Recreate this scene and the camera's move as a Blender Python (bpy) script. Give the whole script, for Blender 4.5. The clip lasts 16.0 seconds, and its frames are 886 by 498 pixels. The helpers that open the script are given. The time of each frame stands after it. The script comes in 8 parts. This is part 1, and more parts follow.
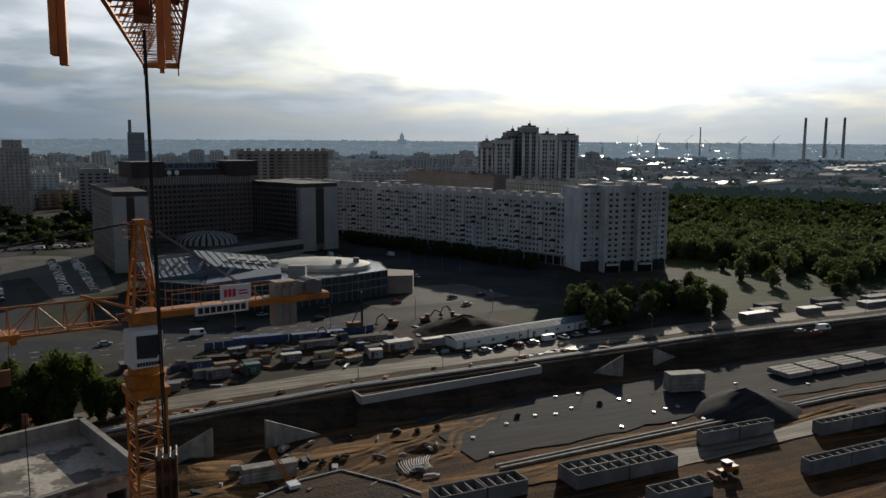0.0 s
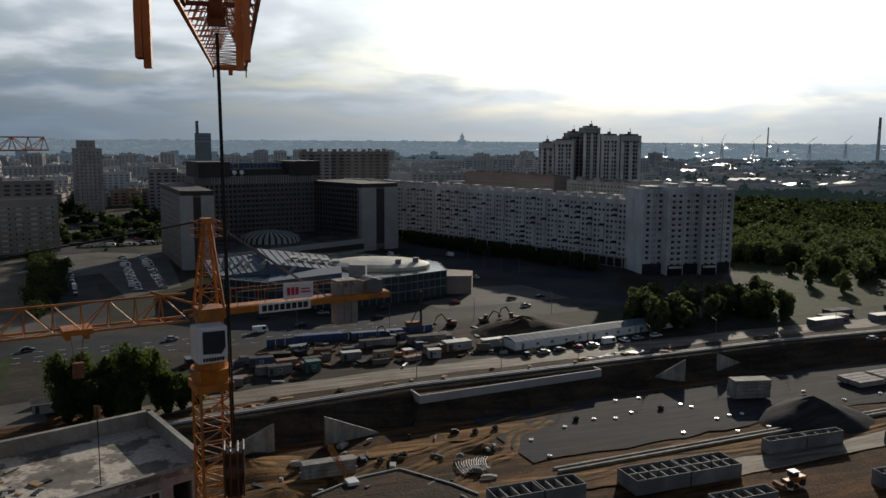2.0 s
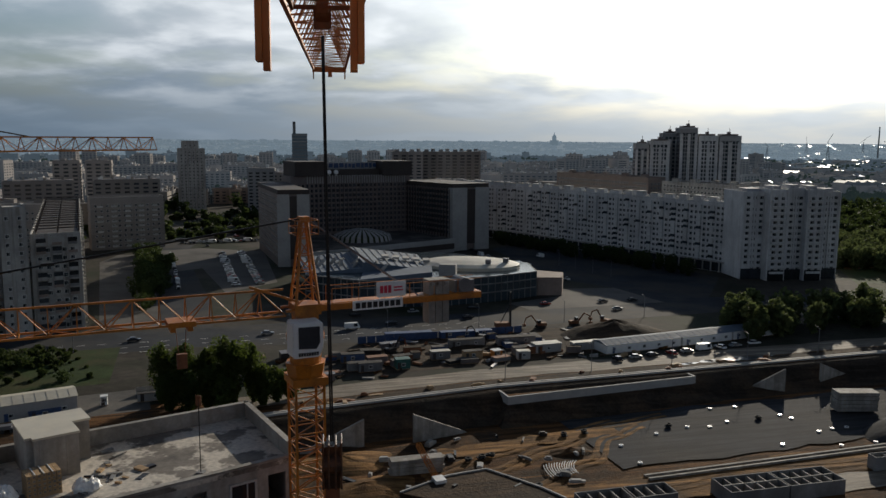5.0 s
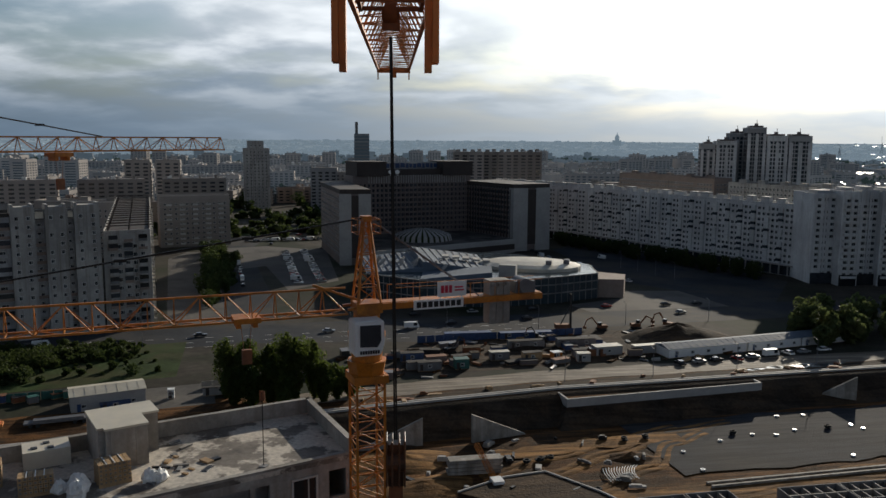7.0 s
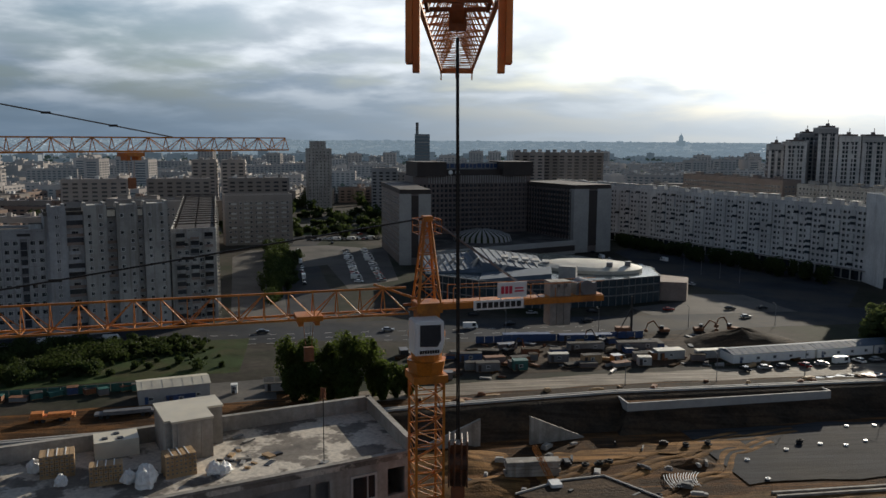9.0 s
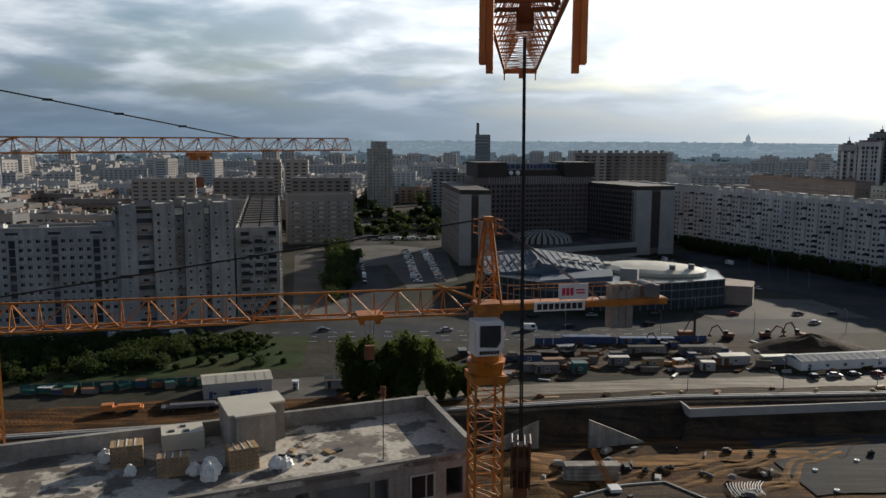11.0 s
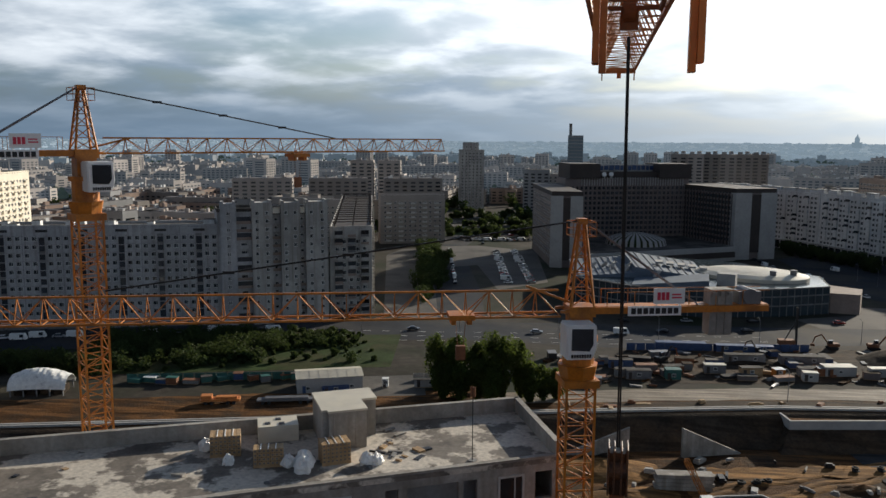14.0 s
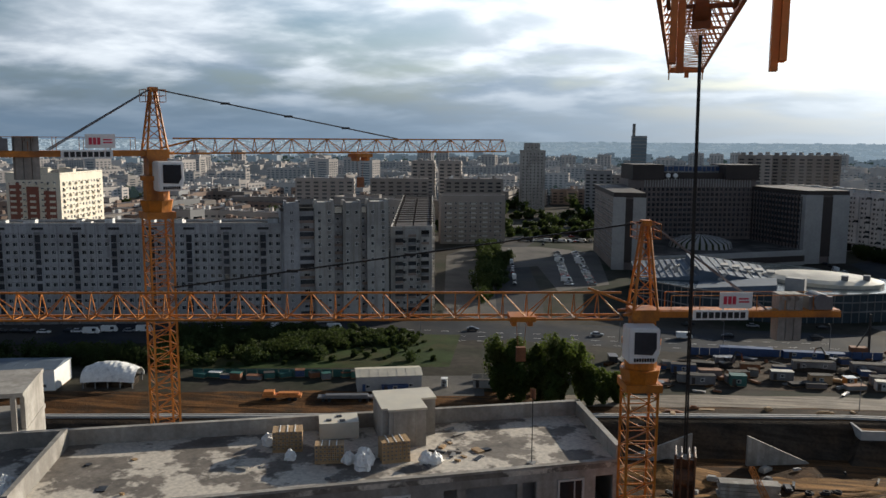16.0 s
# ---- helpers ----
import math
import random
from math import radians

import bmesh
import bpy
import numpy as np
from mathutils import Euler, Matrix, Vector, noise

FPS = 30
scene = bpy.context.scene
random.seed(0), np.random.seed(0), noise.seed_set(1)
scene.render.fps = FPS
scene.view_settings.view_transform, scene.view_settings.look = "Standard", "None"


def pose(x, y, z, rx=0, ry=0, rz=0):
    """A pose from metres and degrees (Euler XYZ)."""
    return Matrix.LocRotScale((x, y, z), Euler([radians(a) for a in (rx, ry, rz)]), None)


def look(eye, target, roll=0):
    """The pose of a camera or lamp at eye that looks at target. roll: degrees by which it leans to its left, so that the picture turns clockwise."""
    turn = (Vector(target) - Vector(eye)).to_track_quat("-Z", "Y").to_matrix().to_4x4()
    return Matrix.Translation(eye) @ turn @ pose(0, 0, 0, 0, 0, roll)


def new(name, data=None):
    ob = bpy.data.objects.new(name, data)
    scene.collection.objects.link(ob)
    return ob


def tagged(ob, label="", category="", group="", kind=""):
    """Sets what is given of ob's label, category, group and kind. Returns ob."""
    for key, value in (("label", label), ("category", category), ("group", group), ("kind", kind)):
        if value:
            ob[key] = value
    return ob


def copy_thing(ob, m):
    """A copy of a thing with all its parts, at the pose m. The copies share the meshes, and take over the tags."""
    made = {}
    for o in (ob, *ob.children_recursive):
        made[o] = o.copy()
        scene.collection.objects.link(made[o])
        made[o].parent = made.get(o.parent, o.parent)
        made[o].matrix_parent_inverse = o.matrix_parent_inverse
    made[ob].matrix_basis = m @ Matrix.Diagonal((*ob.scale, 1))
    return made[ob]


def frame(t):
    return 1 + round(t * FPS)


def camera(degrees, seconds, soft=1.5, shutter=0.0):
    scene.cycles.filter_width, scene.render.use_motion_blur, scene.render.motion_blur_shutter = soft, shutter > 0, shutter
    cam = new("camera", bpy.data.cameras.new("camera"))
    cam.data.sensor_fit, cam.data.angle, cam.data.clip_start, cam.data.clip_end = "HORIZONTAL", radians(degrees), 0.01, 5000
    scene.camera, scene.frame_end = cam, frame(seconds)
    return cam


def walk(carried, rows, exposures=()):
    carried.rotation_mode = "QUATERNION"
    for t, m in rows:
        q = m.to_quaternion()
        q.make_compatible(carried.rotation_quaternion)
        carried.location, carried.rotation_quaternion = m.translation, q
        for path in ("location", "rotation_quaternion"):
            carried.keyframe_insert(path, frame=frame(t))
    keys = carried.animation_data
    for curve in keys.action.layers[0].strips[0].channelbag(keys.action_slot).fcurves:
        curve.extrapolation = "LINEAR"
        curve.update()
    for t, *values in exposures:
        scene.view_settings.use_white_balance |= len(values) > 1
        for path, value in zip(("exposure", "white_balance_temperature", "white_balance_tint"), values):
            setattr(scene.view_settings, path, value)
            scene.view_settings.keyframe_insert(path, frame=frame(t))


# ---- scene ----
# The camera sits in the cab of a tower crane and slews round the mast's axis, 68 m above the street.
cam = camera(56.97, 16.0)
EYE, ARM = 68.0, 1.2
ROWS = [  # seconds, yaw, pitch, roll
    (0.0, -0.000, -7.743, -0.378),
    (0.5, 1.042, -7.742, -0.377),
    (1.0, 2.088, -7.738, -0.375),
    (1.5, 3.134, -7.735, -0.373),
    (2.0, 4.183, -7.733, -0.372),
    (2.5, 5.232, -7.733, -0.371),
    (3.0, 6.289, -7.738, -0.371),
    (3.5, 7.349, -7.743, -0.371),
    (4.0, 8.415, -7.750, -0.371),
    (6.5, 13.731, -7.759, -0.371),
    (7.0, 14.785, -7.769, -0.372),
    (7.5, 15.834, -7.773, -0.372),
    (8.0, 16.880, -7.772, -0.372),
    (8.5, 17.924, -7.773, -0.372),
    (9.0, 18.972, -7.769, -0.371),
    (11.5, 24.238, -7.760, -0.372),
    (12.0, 25.304, -7.750, -0.372),
    (12.5, 26.364, -7.746, -0.371),
    (13.0, 27.425, -7.744, -0.371),
    (13.5, 28.490, -7.743, -0.370),
    (14.0, 29.555, -7.744, -0.369),
    (14.5, 30.614, -7.743, -0.367),
    (15.0, 31.674, -7.740, -0.365),
    (15.5, 32.731, -7.739, -0.364),
    (16.0, 33.786, -7.737, -0.363),
]


def cab_pose(yaw, pitch, roll):
    return pose(-ARM * math.sin(radians(yaw)), ARM * math.cos(radians(yaw)), EYE, 90 + pitch, roll, yaw)


walk(cam, [(t, cab_pose(yaw, pitch, roll)) for t, yaw, pitch, roll in ROWS],
     exposures=[(0, -0.48), (4, -0.48), (8, -0.22), (12, 0.02), (16, 0.22)])

# ---- light: a low sun behind broken cloud, ahead and to the right ----
SUN_AZ, SUN_EL = -12.7, 17.0          # degrees left of +y, and above the horizon
sun_way = Vector((-math.sin(radians(SUN_AZ)) * math.cos(radians(SUN_EL)),
                  math.cos(radians(SUN_AZ)) * math.cos(radians(SUN_EL)), math.sin(radians(SUN_EL))))
sun = new("sun", bpy.data.lights.new("sun", "SUN"))
sun.data.energy, sun.data.angle, sun.data.color = 5.0, radians(0.6), (1.0, 0.9, 0.74)
sun.matrix_world = look(sun_way * 400, (0, 0, 0))

world = bpy.data.worlds.new("sky")
scene.world = world
world.use_nodes = True
wn, wl = world.node_tree.nodes, world.node_tree.links
wn.clear()


def wnode(kind, **values):
    n = wn.new(kind)
    for k, v in values.items():
        n.inputs[k.replace("_", " ")].default_value = v
    return n


def wmath(op, a, b=None, clamp=False):
    n = wn.new("ShaderNodeMath")
    n.operation, n.use_clamp = op, clamp
    for i, v in enumerate((a, b)):
        if v is None:
            continue
        if isinstance(v, (int, float)):
            n.inputs[i].default_value = v
        else:
            wl.new(v, n.inputs[i])
    return n.outputs[0]


def wmix(fac, a, b):
    n = wn.new("ShaderNodeMix")
    n.data_type = "RGBA"
    for i, v in ((0, fac), (6, a), (7, b)):
        if isinstance(v, (int, float)):
            n.inputs[i].default_value = v
        elif isinstance(v, tuple):
            n.inputs[i].default_value = (*v, 1)
        else:
            wl.new(v, n.inputs[i])
    return n.outputs[2]


def wramp(x, lo, hi):
    n = wn.new("ShaderNodeMapRange")
    n.interpolation_type = "SMOOTHSTEP"
    wl.new(x, n.inputs[0])
    n.inputs[1].default_value, n.inputs[2].default_value = lo, hi
    return n.outputs[0]


coord = wn.new("ShaderNodeTexCoord")
sep = wn.new("ShaderNodeSeparateXYZ")
wl.new(coord.outputs["Generated"], sep.inputs[0])
up = wmath("MAXIMUM", sep.outputs[2], 0.0)
# cloud sheets on a high plane, drawn out towards the horizon
lift = wmath("ADD", up, 0.17)
comb = wn.new("ShaderNodeCombineXYZ")
wl.new(wmath("DIVIDE", sep.outputs[0], lift), comb.inputs[0])
wl.new(wmath("DIVIDE", sep.outputs[1], lift), comb.inputs[1])
big = wnode("ShaderNodeTexNoise", Scale=0.85, Detail=9.0, Roughness=0.52, Distortion=0.2)
fine = wnode("ShaderNodeTexNoise", Scale=2.0, Detail=7.0, Roughness=0.5, Distortion=0.15)
for n in (big, fine):
    wl.new(comb.outputs[0], n.inputs["Vector"])
cover = wramp(wmath("ADD", big.outputs[0], wmath("MULTIPLY", wmath("SUBTRACT", fine.outputs[0], 0.5), 0.35)), 0.33, 0.6)
rim = wmath("ADD", wmath("MULTIPLY", wramp(fine.outputs[0], 0.38, 0.70), 0.75), wmath("MULTIPLY", wramp(up, 0.06, 0.16), 0.5), True)
dot = wn.new("ShaderNodeVectorMath")
dot.operation = "DOT_PRODUCT"
wl.new(coord.outputs["Generated"], dot.inputs[0])
dot.inputs[1].default_value = sun_way
near_sun = wmath("MAXIMUM", dot.outputs["Value"], 0.0)
glow = wmath("POWER", near_sun, 24.0)
halo = wmath("POWER", near_sun, 6.0)
sky = wn.new("ShaderNodeTexSky")
sky.sky_type, sky.sun_disc = "NISHITA", False
sky.sun_elevation, sky.sun_rotation = radians(SUN_EL), radians(-SUN_AZ)
sky.air_density, sky.dust_density = 1.2, 2.0
skyscale = wn.new("ShaderNodeVectorMath")
skyscale.operation = "SCALE"
tint = wn.new("ShaderNodeVectorMath")
tint.operation = "MULTIPLY"
tint.inputs[1].default_value = (0.78, 1.0, 1.42)      # cool white balance
wl.new(sky.outputs[0], tint.inputs[0])
wl.new(tint.outputs[0], skyscale.inputs[0])
skyscale.inputs["Scale"].default_value = 0.075
shade = wmix(rim, (0.24, 0.325, 0.43), (0.98, 1.05, 1.12))       # grey undersides, white tops
clouds = wmix(cover, skyscale.outputs[0], shade)
haze = wmix(halo, (0.16, 0.24, 0.34), (0.62, 0.69, 0.74))
low = wramp(up, 0.10, 0.01)
sky_all = wmix(wmath("MULTIPLY", low, 0.92), clouds, haze)
# light scattered forward round the sun
burn = wn.new("ShaderNodeVectorMath")
burn.operation = "SCALE"
burn.inputs[0].default_value = (1.0, 1.0, 0.96)
wl.new(wmath("MULTIPLY", wmath("ADD", wmath("MULTIPLY", glow, 1.5), wmath("MULTIPLY", halo, 0.50)), wmath("SUBTRACT", 1.0, wmath("MULTIPLY", wramp(up, 0.09, 0.0), 0.72))), burn.inputs["Scale"])
addv = wn.new("ShaderNodeVectorMath")
wl.new(sky_all, addv.inputs[0])
wl.new(burn.outputs[0], addv.inputs[1])
# overhead and behind, the unseen sky is dimmed to keep the ground dark
dull = wmath("MULTIPLY", wmath("SUBTRACT", 1.0, wmath("MULTIPLY", wramp(up, 0.2, 0.55), 0.82)),
             wmath("ADD", 0.55, wmath("MULTIPLY", wramp(dot.outputs["Value"], -0.3, 0.75), 0.45)))
dullv = wn.new("ShaderNodeVectorMath")
dullv.operation = "SCALE"
wl.new(addv.outputs[0], dullv.inputs[0])
wl.new(dull, dullv.inputs["Scale"])
cool = wn.new("ShaderNodeVectorMath")                        # bluer towards the zenith
cool.operation = "MULTIPLY"
wl.new(dullv.outputs[0], cool.inputs[0])
wl.new(wmix(wramp(up, 0.16, 0.5), (1.0, 1.0, 1.0), (0.74, 0.95, 1.26)), cool.inputs[1])
bg = wn.new("ShaderNodeBackground")
wl.new(cool.outputs[0], bg.inputs[0])
bg.inputs[1].default_value = 1.0
wl.new(bg.outputs[0], wn.new("ShaderNodeOutputWorld").inputs[0])


# ---- materials ----
def mat(name, color, rough=0.7, metal=0.0, var=0.25, scale=0.4, fine=6.0, bump=0.0, second=None, patch=(0.45, 0.6), island=0.0, spec=0.5, ruts=0.0, streaks=0.0):
    """A surface with a coarse and a fine variation; second is a colour that lies on it in patches."""
    m = bpy.data.materials.new(name)
    m.use_nodes = True
    nt = m.node_tree
    b = nt.nodes["Principled BSDF"]
    geo = nt.nodes.new("ShaderNodeNewGeometry")

    def noise_at(s, detail):
        n = nt.nodes.new("ShaderNodeTexNoise")
        n.inputs["Scale"].default_value, n.inputs["Detail"].default_value, n.inputs["Roughness"].default_value = s, detail, 0.62
        nt.links.new(geo.outputs["Position"], n.inputs["Vector"])
        return n.outputs[0]

    def mixer(fac, a, c):
        n = nt.nodes.new("ShaderNodeMix")
        n.data_type = "RGBA"
        for i, v in ((0, fac), (6, a), (7, c)):
            if isinstance(v, tuple):
                n.inputs[i].default_value = (*v, 1)
            else:
                nt.links.new(v, n.inputs[i])
        return n.outputs[2]

    def ranged(x, lo, hi, a=0.0, c=1.0):
        n = nt.nodes.new("ShaderNodeMapRange")
        nt.links.new(x, n.inputs[0])
        for i, v in enumerate((lo, hi, a, c)):
            n.inputs[1 + i].default_value = v
        return n.outputs[0]

    coarse, grain = noise_at(scale, 5), noise_at(fine, 4)
    dark = tuple(c * (1 - var) for c in color)
    light = tuple(min(1, c * (1 + var)) for c in color)
    col = mixer(ranged(coarse, 0.3, 0.7), dark, light)
    if second:
        blot = noise_at(scale * 0.6, 8)
        col = mixer(ranged(blot, *patch), col, second)
    if streaks:                                   # rain stains run down the wall
        mp = nt.nodes.new("ShaderNodeMapping")
        mp.inputs["Scale"].default_value = (0.9, 0.9, 0.035)
        run = nt.nodes.new("ShaderNodeTexNoise")
        run.inputs["Scale"].default_value, run.inputs["Detail"].default_value = 1.0, 5.0
        nt.links.new(geo.outputs["Position"], mp.inputs["Vector"])
        nt.links.new(mp.outputs[0], run.inputs["Vector"])
        col = mixer(ranged(run.outputs[0], 0.48, 0.68, 0.0, streaks), col, tuple(c * f for c, f in zip(color, (0.5, 0.46, 0.42))))
    if ruts:                                      # wheel tracks, drawn out along the cutting and across it
        for turn, wide in ((28.7, 1.6), (20.0, 2.6)):
            mp = nt.nodes.new("ShaderNodeMapping")
            mp.vector_type = "TEXTURE"
            mp.inputs["Rotation"].default_value[2] = radians(turn)
            mp.inputs["Scale"].default_value = (45.0, wide, 3.0)
            bend = nt.nodes.new("ShaderNodeTexNoise")
            bend.inputs["Scale"].default_value, bend.inputs["Detail"].default_value = 1.0, 4.0
            bend.inputs["Distortion"].default_value = 0.6
            nt.links.new(geo.outputs["Position"], mp.inputs["Vector"])
            nt.links.new(mp.outputs[0], bend.inputs["Vector"])
            col = mixer(ranged(bend.outputs[0], 0.50, 0.62, 0.0, ruts), col, tuple(c * 0.38 for c in color))
            col = mixer(ranged(bend.outputs[0], 0.44, 0.34, 0.0, ruts), col, tuple(min(1, c * 1.7) for c in color))
    hsv = nt.nodes.new("ShaderNodeHueSaturation")
    nt.links.new(col, hsv.inputs["Color"])
    nt.links.new(ranged(grain, 0.25, 0.75, 1 - var * 0.7, 1 + var * 0.7), hsv.inputs["Value"])
    out = hsv.outputs[0]
    if island:
        info = nt.nodes.new("ShaderNodeObjectInfo")
        add = nt.nodes.new("ShaderNodeMath")
        nt.links.new(info.outputs["Random"], add.inputs[0])
        nt.links.new(geo.outputs["Random Per Island"], add.inputs[1])
        h2 = nt.nodes.new("ShaderNodeHueSaturation")
        nt.links.new(out, h2.inputs["Color"])
        nt.links.new(ranged(add.outputs[0], 0, 2, 1 - island, 1 + island), h2.inputs["Value"])
        out = h2.outputs[0]
    nt.links.new(out, b.inputs["Base Color"])
    b.inputs["Metallic"].default_value = metal
    b.inputs["Specular IOR Level"].default_value = spec
    nt.links.new(ranged(grain, 0.2, 0.8, max(0.02, rough - 0.12), min(1, rough + 0.12)), b.inputs["Roughness"])
    if bump:
        bn = nt.nodes.new("ShaderNodeBump")
        bn.inputs["Strength"].default_value, bn.inputs["Distance"].default_value = 0.6, bump
        nt.links.new(grain, bn.inputs["Height"])
        nt.links.new(bn.outputs[0], b.inputs["Normal"])
    return m


